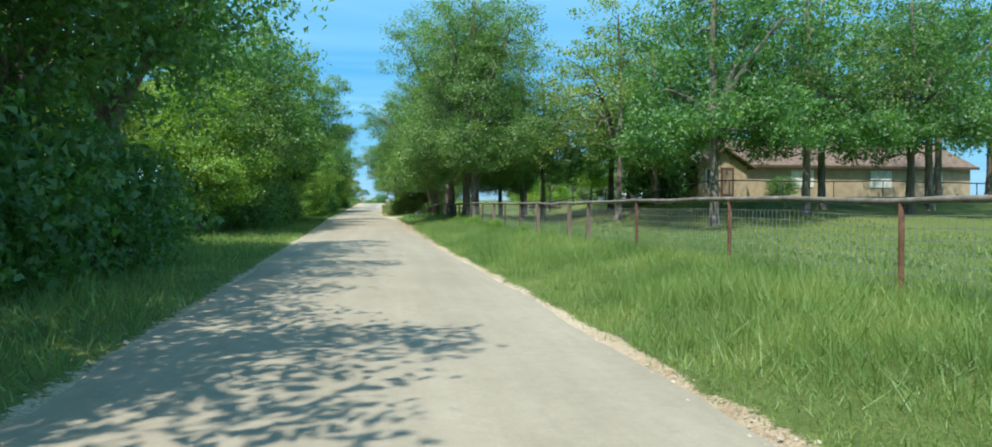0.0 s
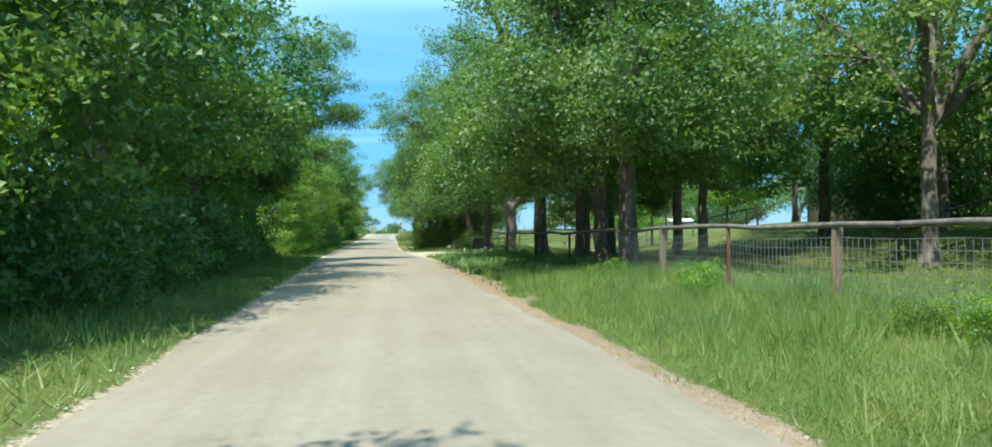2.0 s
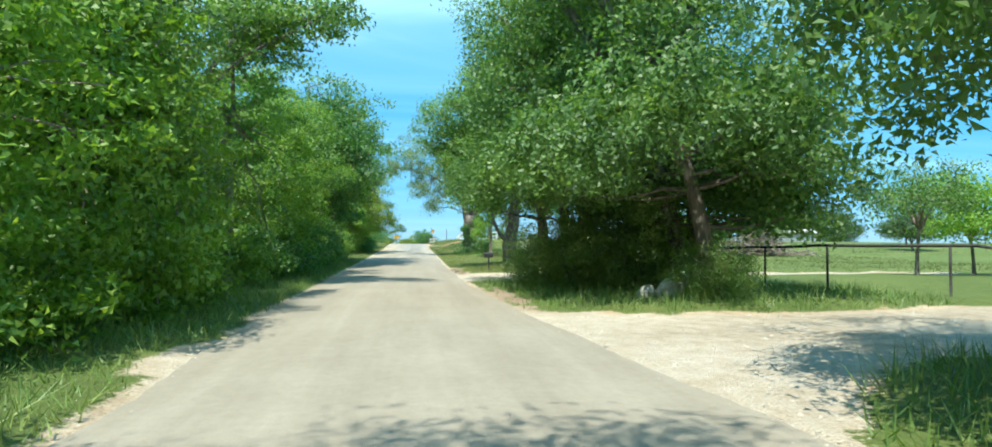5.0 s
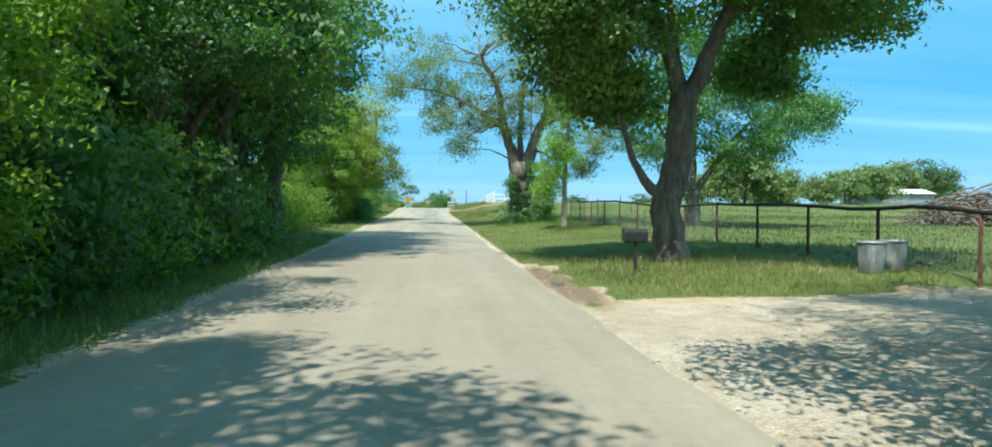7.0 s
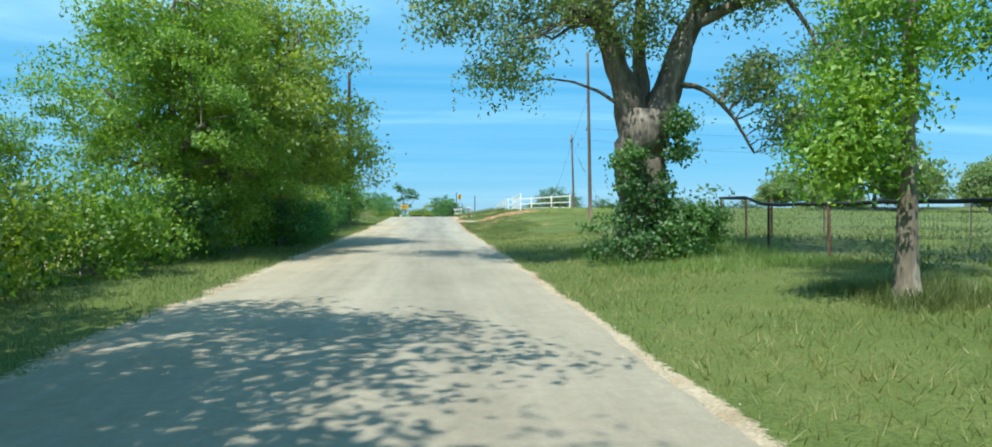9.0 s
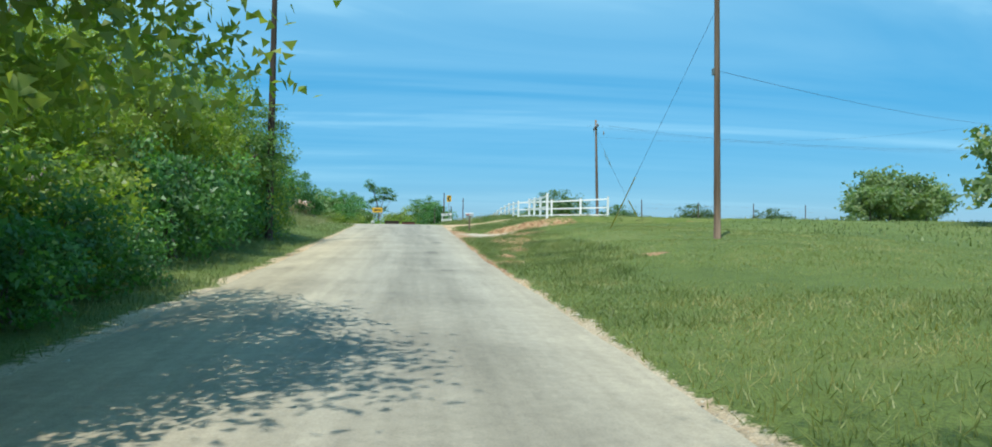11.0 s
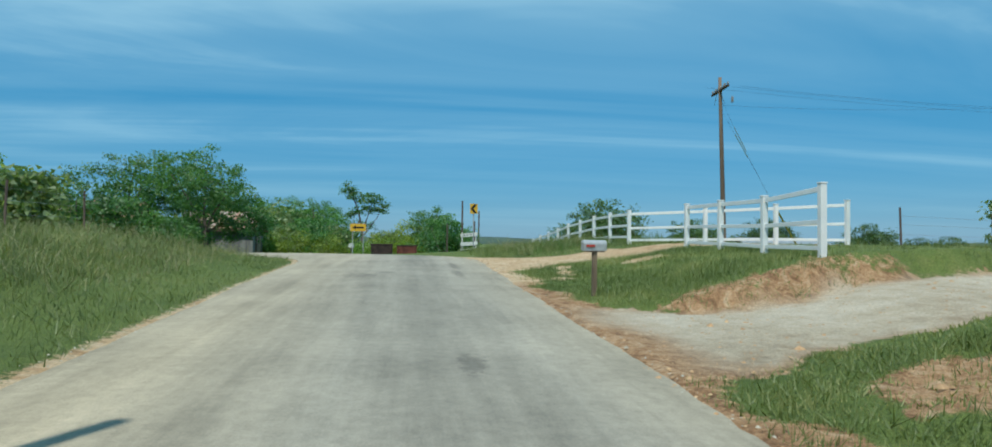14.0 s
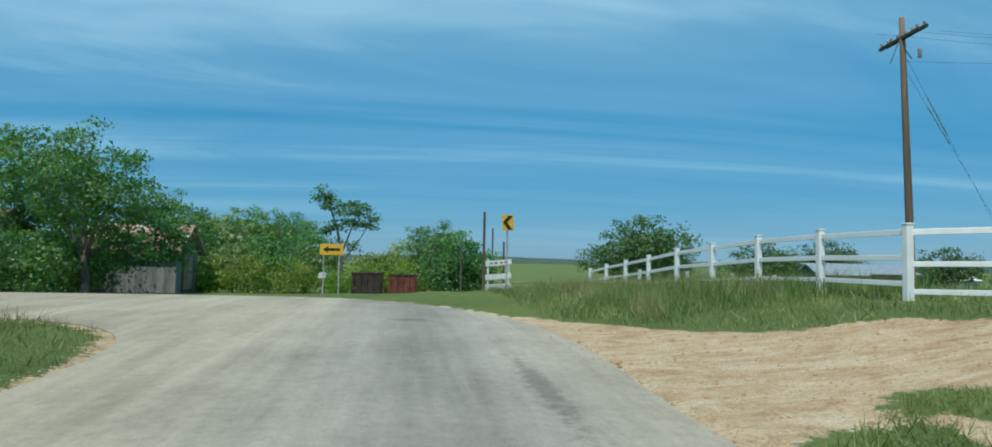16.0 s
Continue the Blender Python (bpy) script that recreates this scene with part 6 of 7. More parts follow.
def mailbox(x, y, post_h, mat, post_mat, label, flag=False, turn=90, post_r=0.045, size=(0.19, 0.52, 0.235)):
    """Arched box on a post; its door faces the road."""
    ob = thing("mailbox", (x, y, lone(x, y) - 0.05), label, "mailbox", turn=turn)
    part("post", box(post_r * 2, post_r * 2, post_h, (0, 0, post_h / 2), 0.008), post_mat, ob)
    part("shelf", box(size[0] - 0.02, size[1] - 0.06, 0.025, (0, 0, post_h + 0.012), 0.004), post_mat, ob)
    w, l, h = size
    ring = [(-w / 2, 0), (w / 2, 0)] + [(w / 2 * math.cos(a), h - w / 2 + w / 2 * math.sin(a)) for a in np.linspace(0, math.pi, 11)]
    bm = bmesh.new()
    a = [bm.verts.new((p, -l / 2, post_h + 0.026 + q)) for p, q in ring]
    b = [bm.verts.new((p, l / 2, post_h + 0.026 + q)) for p, q in ring]
    bm.faces.new(a)
    bm.faces.new(b[::-1])
    for i in range(len(ring)):
        bm.faces.new((a[i], b[i], b[(i + 1) % len(ring)], a[(i + 1) % len(ring)]))
    bmesh.ops.recalc_face_normals(bm, faces=bm.faces)
    part("box", bm, mat, ob)
    ring2 = [(p * 1.04, q * 1.02 - 0.002) for p, q in ring]
    bm = bmesh.new()
    a = [bm.verts.new((p, l / 2 + 0.004, post_h + 0.028 + q)) for p, q in ring2]
    b = [bm.verts.new((p, l / 2 + 0.02, post_h + 0.028 + q)) for p, q in ring2]
    bm.faces.new(a)
    bm.faces.new(b[::-1])
    for i in range(len(ring2)):
        bm.faces.new((a[i], b[i], b[(i + 1) % len(ring2)], a[(i + 1) % len(ring2)]))
    bmesh.ops.recalc_face_normals(bm, faces=bm.faces)
    dr = part("door", bm, mat, ob)
    part("latch", box(0.03, 0.03, 0.04, (0, l / 2 + 0.03, post_h + h - 0.01), 0.004), mat, dr)
    if flag:
        part("flag", box(0.012, 0.17, 0.045, (-w / 2 - 0.014, 0.10, post_h + 0.12), 0.003), RED_PAINT, ob, "red signal flag")
    return ob


mailbox(4.15, 100.3, 0.68, BLACK_TIN, PIPE_DARK, "black mailbox on a thin post in the grass", turn=90, post_r=0.035, size=(0.19, 0.48, 0.26))
mailbox(3.5, 169.6, 0.90, GREY_TIN, WOOD_POST, "grey metal mailbox with red flag on a wooden post", True, turn=90, post_r=0.045, size=(0.17, 0.44, 0.205))


# brush pile inside the pasture
def brush_pile(x, y, sx, sy, h, n, seed):
    rng = np.random.default_rng(seed)
    ob = thing("brush_pile", (x, y, lone(x, y)), "heap of grey dead branches and logs in the pasture", "brush pile")
    for k in range(n):
        a = rng.uniform(0, math.pi)
        ln = rng.uniform(1.0, 3.6)
        px, py = rng.normal(0, sx * 0.38), rng.normal(0, sy * 0.38)
        top = h * max(0.08, 1 - (px / sx) ** 2 - (py / sy) ** 2)
        pz = rng.uniform(0.05, max(0.1, top))
        d = np.array((math.cos(a), math.sin(a), rng.normal(0, 0.22)))
        c = np.array((px, py, pz))
        p0, p1 = c - d * ln / 2, c + d * ln / 2
        p0[2], p1[2] = max(p0[2], 0.03), max(p1[2], 0.03)
        part("branch", quick_mesh("branch", *limb(rng, p0, p1, rng.uniform(0.025, 0.09), 0.015, 5, 0.06, 0.1, 5), BRUSHWOOD, True), BRUSHWOOD, ob)


brush_pile(32.0, 124.5, 4.6, 2.2, 2.0, 290, 9)
ob = thing("fallen_log", (9.9, 100.0, lone(9.9, 100)), "pale fallen log in the pasture grass", "log")
part("log", quick_mesh("log", *limb(np.random.default_rng(4), (-0.5, 0, 0.1), (0.9, 0.4, 0.10), 0.07, 0.05, 7, 0.02, 0.1, 8), WOOD_POST, True), WOOD_POST, ob)


# ---------- utility poles ----------
def pole(x, y, h, r, mat, label, lean=(0, 0)):
    ob = thing("utility_pole", (x, y, lone(x, y) - 0.2), label, "utility pole", "utility poles")
    zs = np.linspace(0, h, 9)
    part("shaft", tube_mesh("shaft", [(lean[0] * z / h, lean[1] * z / h, z) for z in zs], r * (1 - 0.38 * zs / h), mat, 12), mat, ob)
    return ob


def cable(a, b, sag, r=0.007, name="wire", mat=LINE_BLACK):
    s = np.linspace(0, 1, 17)[:, None]
    p = np.array(a, float) * (1 - s) + np.array(b, float) * s
    p[:, 2] -= (4 * s * (1 - s))[:, 0] * sag
    return quick_mesh(name, *tube(p, [r] * 17, 4), mat)


pl = pole(-5.3, 156.8, 10.4, 0.15, POLE_DARK, "dark wooden pole at the hedge end", (0.12, 0))
pr = pole(9.8, 150.8, 10.2, 0.115, POLE_WOOD, "brown wooden utility pole on the lawn", (-0.12, 0))
px = pole(18.0, 193.9, 10.2, 0.15, POLE_WOOD, "wooden power pole with crossarms behind the fence", (-0.28, 0))
for k in (-1, 1):
    arm = part("crossarm", box(2.5, 0.10, 0.12, (0, 0, 0), 0.01), POLE_DARK, px)
    arm.matrix_local = Matrix.Translation((-0.27, 0.17 * k, 9.45)) @ Matrix.Rotation(radians(82), 4, "Z")
    for q in (-1.1, -0.4, 0.5, 1.1):
        part("insulator", quick_mesh("insulator", *tube([(q, 0, 0.05), (q, 0, 0.12), (q, 0, 0.18), (q, 0, 0.24)], (0.02, 0.05, 0.055, 0.02), 8), PORCELAIN, True), PORCELAIN, arm)
for q in (-0.8, 0.8):
    br = part("brace", box(0.04, 0.012, 1.1, (0, 0, 0), 0.002), SIGN_STEEL, px)
    br.matrix_local = Matrix.Translation((-0.27 + q * 0.25, 0.08, 9.05)) @ Matrix.Rotation(radians(82), 4, "Z") @ Matrix.Rotation(radians(40 * (1 if q > 0 else -1)), 4, "Y")
part("cutout", box(0.12, 0.10, 0.35, (0.55, 0.15, 9.0), 0.02), PORCELAIN, px)
bz = lone(18.0, 193.9) - 0.2
for k, (dx, dy) in enumerate(((0.95, -1.5), (0.55, -0.7), (-0.9, 0.9))):
    part("wire", cable((dx - 0.2, dy * 0.3, 9.65), (34 + 4 * k, -14 + dy, 10.2 - bz), 0.9, 0.0045), LINE_BLACK, px, "thin power line")
part("wire", cable((-0.25, 0, 8.6), (32, -16, 9.0), 1.1, 0.0045), LINE_BLACK, px, "thin power line")
for q in (0, 1):
    part("guy_wire", cable((-0.1, 0, 8.7 - 0.5 * q), (3.6 + 0.3 * q, -1.2, 0.3), 0.0, 0.0045), WIRE, px, "steel guy wire")
    s0, s1 = 0.16, 0.33
    a, b = np.array((-0.1, 0, 8.7 - 0.5 * q)), np.array((3.6 + 0.3 * q, -1.2, 0.3))
    part("guy_insulator", quick_mesh("guy_insulator", *tube([a + (b - a) * s0, a + (b - a) * s1], (0.022, 0.022), 6), POLYMER), POLYMER, px, "pale fibreglass guy insulator")
part("guy_guard", quick_mesh("guy_guard", *tube([a + (b - a) * 0.72, b], (0.05, 0.05), 8), GUY_YELLOW), GUY_YELLOW, px, "yellow guy guard")
# line and guy of the pole on the lawn
prz = lone(9.85, 150.7) - 0.2
part("wire", cable((-0.08, 0, 5.6), (40, 30, 9.4), 0.4), LINE_BLACK, pr, "thin power line")
a, b = np.array((-0.10, 0, 7.6)), np.array((-1.35, 7.2, lone(8.5, 157.9) - prz))
part("guy_wire", cable(a, b, 0.0, 0.007), WIRE, pr, "steel guy wire")
part("guy_guard", quick_mesh("guy_guard", *tube([a + (b - a) * 0.72, b], (0.022, 0.022), 8), GUY_YELLOW), GUY_YELLOW, pr, "yellow guy guard")
part("bracket", box(0.05, 0.12, 0.22, (-0.2, 0, 5.55), 0.01), SIGN_STEEL, pr)


# ---------- white vinyl fence ----------
WHITE = "white vinyl ranch fence"


def white_run(points, heights, rails, label, first=0):
    """Posts at the given places with rails between them."""
    x0, y0 = points[0]
    z0 = lone(x0, y0)
    ob = thing("white_fence", (x0, y0, z0), label, "fence", WHITE)
    for (x, y), h in list(zip(points, heights))[first:]:
        g = lone(x, y) - z0
        p = part("post", box(0.128, 0.128, h + 0.2, (0, 0, h / 2 - 0.1), 0.008), VINYL, ob)
        p.location = (x - x0, y - y0, g)
        c = part("cap", box(0.15, 0.15, 0.03, (0, 0, h + 0.012), 0.006), VINYL, p)
    for (xa, ya), (xb, yb), ha, hb in zip(points, points[1:], heights, heights[1:]):
        ga, gb = lone(xa, ya) - z0, lone(xb, yb) - z0
        for s in rails:
            a = Vector((xa - x0, ya - y0, ga + ha * s))
            b = Vector((xb - x0, yb - y0, gb + hb * s))
            d = b - a
            r = part("rail", box(d.length - 0.10, 0.04, 0.10 if s > 0.5 else 0.09, (0, 0, 0), 0.006), VINYL, ob)
            r.matrix_local = Matrix.Translation((a + b) / 2) @ d.to_track_quat("X", "Z").to_matrix().to_4x4()
    return ob


white_run([(8.4, 182.1 + 2.45 * k) for k in range(9)], [1.28] * 9, (0.22, 0.56, 0.90), "white three-rail vinyl fence running beside the road")
white_run([(8.0, 169.2), (8.05, 171.5), (8.1, 173.8), (8.2, 176.2)], [1.45, 1.3, 1.28, 1.28], (0.12, 0.48, 0.93), "white vinyl wing fence at the ranch gate")
white_run([(8.4, 182.1), (10.6, 180.2), (12.4, 178.6), (14.0, 177.1)], [1.28, 1.3, 1.35, 1.45], (0.12, 0.48, 0.90), "angled white vinyl fence at the ranch gate", 1)
white_run([(8.4 + 2.45 * k, 201.7 + 0.4 * k) for k in range(6)], [1.25] * 6, (0.22, 0.56), "white vinyl fence along the far side lot", 1)


# ---------- road signs, boards and bins at the bend ----------
def sign_post(h, r=0.03):
    return quick_mesh("sign_post", *tube([(0, 0, -0.2), (0, 0, h)], (r, r), 8), SIGN_STEEL)


ob = thing("arrow_sign", (-3.2, 204.0, lone(-3.2, 204)), "yellow warning sign with a black arrow", "road sign")
for q in (-0.35, 0.35):
    p = part("post", sign_post(4.92 - lone(-3.2, 204) + 0.3), SIGN_STEEL, ob)
    p.location = (q, 0.03, 0)
zc = 4.92 - lone(-3.2, 204)
part("panel", box(1.05, 0.02, 0.5, (0, 0, zc), 0.004), SIGN_YELLOW, ob)
bm = bmesh.new()
pts = [(-0.38, 0), (-0.16, 0.15), (-0.16, 0.06), (0.38, 0.06), (0.38, -0.06), (-0.16, -0.06), (-0.16, -0.15)]
a = [bm.verts.new((p, -0.016, zc + q)) for p, q in pts]
b = [bm.verts.new((p, -0.011, zc + q)) for p, q in pts]
bm.faces.new(a)
bm.faces.new(b[::-1])
for i in range(7):
    bm.faces.new((a[i], b[i], b[(i + 1) % 7], a[(i + 1) % 7]))
bmesh.ops.recalc_face_normals(bm, faces=bm.faces)
part("arrow", bm, SIGN_BLACK, ob, "black arrow pointing left")

ob = thing("chevron_sign", (4.0, 197.8, lone(4, 197.8)), "yellow chevron sign on a green steel post", "road sign", turn=6)
part("post", sign_post(6.35 - lone(4, 197.8), 0.035), SIGN_STEEL, ob)
zc = 6.02 - lone(4, 197.8)
part("panel", box(0.46, 0.02, 0.6, (0, -0.05, zc), 0.004), SIGN_YELLOW, ob)
bm = bmesh.new()
pts = [(-0.2, 0), (0.02, 0.27), (0.19, 0.27), (-0.03, 0), (0.19, -0.27), (0.02, -0.27)]
a = [bm.verts.new((p, -0.066, zc + q)) for p, q in pts]
b = [bm.verts.new((p, -0.061, zc + q)) for p, q in pts]
for ring in (a, b[::-1]):
    bm.faces.new([ring[i] for i in ((0, 1, 2, 3) if ring is a else (5, 4, 3, 2))])
    bm.faces.new([ring[i] for i in ((0, 3, 4, 5) if ring is a else (5, 2, 1, 0))])
for i in range(6):
    bm.faces.new((a[i], b[i], b[(i + 1) % 6], a[(i + 1) % 6]))
bmesh.ops.recalc_face_normals(bm, faces=bm.faces)
part("chevron", bm, SIGN_BLACK, ob, "black chevron pointing left")

# leaning ladder-like board stand
ob = thing("board_stand", (3.85, 199.0, lone(3.85, 199)), "stand of worn white boards nailed to posts", "sign stand", turn=-4)
for q in (-0.42, 0.42):
    part("leg", box(0.07, 0.07, 1.5, (q, 0.05, 0.65), 0.006), WHITE_PAINT, ob)
for z, t in ((1.25, -6), (0.7, -5), (0.3, -4)):
    b = part("board", box(1.05, 0.03, 0.22, (0, 0, 0), 0.005), WHITE_PAINT, ob)
    b.matrix_local = Matrix.Translation((0, 0, z)) @ Matrix.Rotation(radians(t), 4, "Y")
    if z > 1:
        for q in (-0.3, -0.1, 0.12, 0.3):
            part("lettering", box(0.13, 0.004, 0.07, (q, -0.018, 0), 0), SIGN_STEEL, b, "unreadable grey lettering")

for x, y, z1, r, lab in ((3.85, 204.0, 6.85, 0.07, "tall dark round post at the bend"), (2.95, 206.0, 5.3, 0.05, "thin dark post at the bend"), (8.5, 236.0, 7.6, 0.09, "dark pole beyond the bend"), (4.5, 202.0, 5.4, 0.05, "thin dark post at the bend")):
    g = lone(x, y)
    ob = thing("dark_post", (x, y, g - 0.2), lab, "post", "posts at the bend")
    part("shaft", tube_mesh("shaft", [(0, 0, 0), (0, 0, z1 - g + 0.2)], (r, r * 0.85), POLE_DARK, 8), POLE_DARK, ob)


def skip_bin(x, y, w, d, h, mat, label):
    """A low steel bin with ribs and an open top."""
    g = lone(x, y)
    ob = thing("steel_bin", (x, y, g), label, "bin", "steel bins at the bend")
    for nm, sx, sy, cx, cy in (("side_panel", w, 0.05, 0, -d / 2), ("side_panel", w, 0.05, 0, d / 2), ("end_panel", 0.05, d - 0.06, -w / 2 + 0.03, 0), ("end_panel", 0.05, d - 0.06, w / 2 - 0.03, 0)):
        part(nm, box(sx, sy, h, (cx, cy, h / 2), 0.006), mat, ob)
    part("floor_plate", box(w - 0.12, d - 0.12, 0.05, (0, 0, 0.08), 0.004), mat, ob)
    for k in range(5):
        part("rib", box(0.06, 0.05, h - 0.06, (-w / 2 + 0.12 + k * (w - 0.24) / 4, -d / 2 - 0.05, h / 2), 0.006), mat, ob)
    for s in (-1, 1):
        part("rim", box(w + 0.06, 0.08, 0.07, (0, s * (d / 2 + 0.02), h + 0.02), 0.008), DARK_BIN, ob)


skip_bin(-1.72, 208.2, 1.55, 1.5, 1.2, DARK_BIN, "dark brown open steel bin")
skip_bin(0.1, 208.2, 1.45, 1.5, 1.1, RED_RUST_BIN, "red rusted open steel bin")
mailbox(-3.75, 205.6, 0.85, WHITE_PAINT, WOOD_POST, "small white mailbox by the bend", turn=0, size=(0.34, 0.5, 0.3))


# far buildings
def barn(x, y, w, d, h, rh, turn, wall_mat, roof_mat, label, name="metal_barn"):
    return gable_house(name, (x, y, lone(x, y)), w, d, h, rh, turn, wall_mat, roof_mat, label, "barn", (("front", 0, 1.1, 1.6, 2.0, "door"),), 0.3)


barn(-12.5, 206.5, 3.4, 4.6, 2.1, 1.1, 90, GREY_BOARD, TIN_RUST, "old grey board shed with rusted tin roof", "old_shed")
gable_house("farm_cottage", (-20.5, 204.0, lone(-20.5, 204)), 5.0, 7.0, 2.3, 1.2, 90, TAN_WALL, TIN_RUST, "low tan cottage with rusty roof behind trees", "house", (("left", 0, 1.3, 1.0, 1.0, "window"),), 0.3)
barn(48.5, 241, 7.0, 11.0, 2.7, 1.0, 90, TAN_WALL, TIN, "tan metal barn with grey roof", "metal_barn")
barn(43, 236, 4.0, 5.0, 2.4, 1.0, 90, GREY_BOARD, TIN, "small grey barn shed", "metal_barn")
barn(80, 272, 8.0, 19.0, 2.8, 1.3, 90, TIN, WHITE_ROOF, "long low building with white roof", "metal_barn")
barn(66, 180, 5.0, 11.0, 1.5, 0.7, 90, TIN, WHITE_ROOF, "long low white-roofed building over the pasture", "metal_barn")


# wire fence on the bank, left of the road, and stakes far right
def stake_fence(points, h, r, label, wires=(0.4, 0.75, 1.05), mat=POLE_DARK):
    x0, y0 = points[0]
    z0 = lone(x0, y0)
    ob = thing("wire_fence", (x0, y0, z0), label, "fence")
    tops = []
    rng = np.random.default_rng(int(abs(x0) * 7 + y0))
    for x, y in points:
        g = lone(x, y) - z0
        ln = rng.uniform(-0.05, 0.05)
        p = part("stake", quick_mesh("stake", *tube([(0, 0, -0.2), (ln, 0, h)], (r, r * 0.9), 6), mat), mat, ob)
        p.location = (x - x0, y - y0, g)
        tops.append((x - x0, y - y0, g))
    for w in wires:
        part("wire", quick_mesh("wire", *tube([(a, b, c + w) for a, b, c in tops], [0.004] * len(tops), 3), WIRE), WIRE, ob)


stake_fence([(-8.6, 160.5), (-9.2, 165), (-9.6, 170), (-9.9, 175), (-10.2, 180)], 1.25, 0.035, "sagging wire fence on the grassy bank")
stake_fence([(17.0, 178.5), (22, 180), (27, 181), (32, 182), (40, 184)], 1.35, 0.04, "wire fence on dark stakes across the pasture")
stake_fence([(-7.4, 110 + 3.5 * k) for k in range(8)], 1.2, 0.03, "old wire fence lost in the shrubs")
stake_fence([(14 + 6 * k, 133 + 0.5 * k) for k in range(10)], 1.2, 0.03, "wire fence across the far pasture")


# ---------- grass ----------
def blades(name, x, y, h, w, mat, label, seed, lean=0.85, keep_off=0.05, tough=False):
    """Upright grass blades at the given places."""
    rng = np.random.default_rng(seed)
    ok = (road_gap(x, y) > keep_off) & (drive_gap(x, y) > 0.15)
    ok &= rng.uniform(0, 1, len(x)) > bare(x, y) * (0.45 if tough else 0.97)
    x, y, h = x[ok], y[ok], h[ok]
    n = len(x)
    z = land(x, y) - 0.01
    a = rng.uniform(0, 2 * np.pi, n)
    h = h * np.clip(0.9 + 0.45 * wave(x, y, 0.9, seed) + 0.4 * wave(x, y, 3.1, seed + 2), 0.3, 1.5)
    ln = h * np.abs(rng.normal(0, lean, n))
    ww = w * rng.uniform(0.6, 1.4, n) / 2
    c, s = np.cos(a), np.sin(a)
    b = rng.uniform(0, 2 * np.pi, n)
    tx, ty = x + np.cos(b) * ln, y + np.sin(b) * ln
    v = np.stack([np.stack([x - c * ww, y - s * ww, z], -1), np.stack([x + c * ww, y + s * ww, z], -1), np.stack([tx, ty, z + h], -1)], 1).reshape(-1, 3)
    me = quick_mesh(name, v, np.arange(3 * n).reshape(-1, 3), mat)
    tagged(new(name, me), label, "grass", kind="stuff")


def patch(seed, n, x0, x1, y0, y1, tuft=0.0):
    rng = np.random.default_rng(seed)
    if tuft:
        k = max(1, n // 14)
        cx, cy = rng.uniform(x0, x1, k), rng.uniform(y0, y1, k)
        i = rng.integers(0, k, n)
        return cx[i] + rng.normal(0, tuft, n), cy[i] + rng.normal(0, tuft, n), rng
    return rng.uniform(x0, x1, n), rng.uniform(y0, y1, n), rng


# right verge before the yard: tall and lush
x, y, r_ = patch(1, 125000, 2.5, 7.4, 1, 46)
blades("verge_grass", x, y, r_.uniform(0.16, 0.42, len(x)) * (0.75 + 0.35 * wave(x, y, 1.1, 2)) * np.clip(0.45 + (x - 2.7) * 0.35, 0.45, 1.1), 0.0085, GRASS_LUSH, "lush bright green verge grass", 11)
x, y, r_ = patch(2, 22000, 3.3, 8.0, 1, 47, 0.12)
blades("tall_grass", x, y, r_.uniform(0.24, 0.5, len(x)), 0.0085, GRASS_LUSH, "tall tufts of green grass", 12, 0.6)
x, y, r_ = patch(3, 26000, 8.0, 24, 1, 46)
blades("yard_grass", x, y, r_.uniform(0.08, 0.22, len(x)), 0.03, GRASS_LUSH, "mown green yard grass", 13)
x, y, r_ = patch(4, 40000, 2.3, 13, 44, 96)
blades("shade_grass", x, y, r_.uniform(0.10, 0.38, len(x)), 0.022, GRASS_LUSH, "shaded grass under the yard trees", 14)
x, y, r_ = patch(21, 26000, 3.9, 7.2, 38, 60)
blades("tall_grass", x, y, r_.uniform(0.2, 0.46, len(x)), 0.010, GRASS_LUSH, "tall shaded grass round the fence posts", 41, 0.6)
x, y, r_ = patch(22, 2600, -8.2, -5.2, 65.5, 71.5, 0.16)
blades("weeds", x, y, r_.uniform(0.3, 0.75, len(x)), 0.03, YELLOW_WEED, "yellow-flowering weeds in the sunny gap", 42, 0.35)
# left verge
x, y, r_ = patch(5, 46000, -6.6, -2.3, 0, 112)
blades("verge_grass", x, y, r_.uniform(0.10, 0.36, len(x)) * np.clip(0.4 + (-2.3 - x) * 0.5, 0.4, 1.1), 0.02, GRASS_LUSH, "green verge grass below the trees", 15)
x, y, r_ = patch(6, 45000, -8.5, -3.3, 108, 186)
blades("verge_grass", x, y, r_.uniform(0.06, 0.2, len(x)), 0.015, GRASS_DRY, "rough half-dry grass on the bank", 16)
x, y, r_ = patch(7, 24000, -16, -6, 158, 192)
blades("bank_grass", x, y, r_.uniform(0.12, 0.38, len(x)), 0.018, GRASS_DRY, "long half-dry grass on the bank", 17)
x, y, r_ = patch(8, 9000, -14, -5.5, 168, 192)
blades("seed_grass", x, y, r_.uniform(0.3, 0.55, len(x)), 0.012, GRASS_SEED, "pale seed heads over the bank grass", 18)
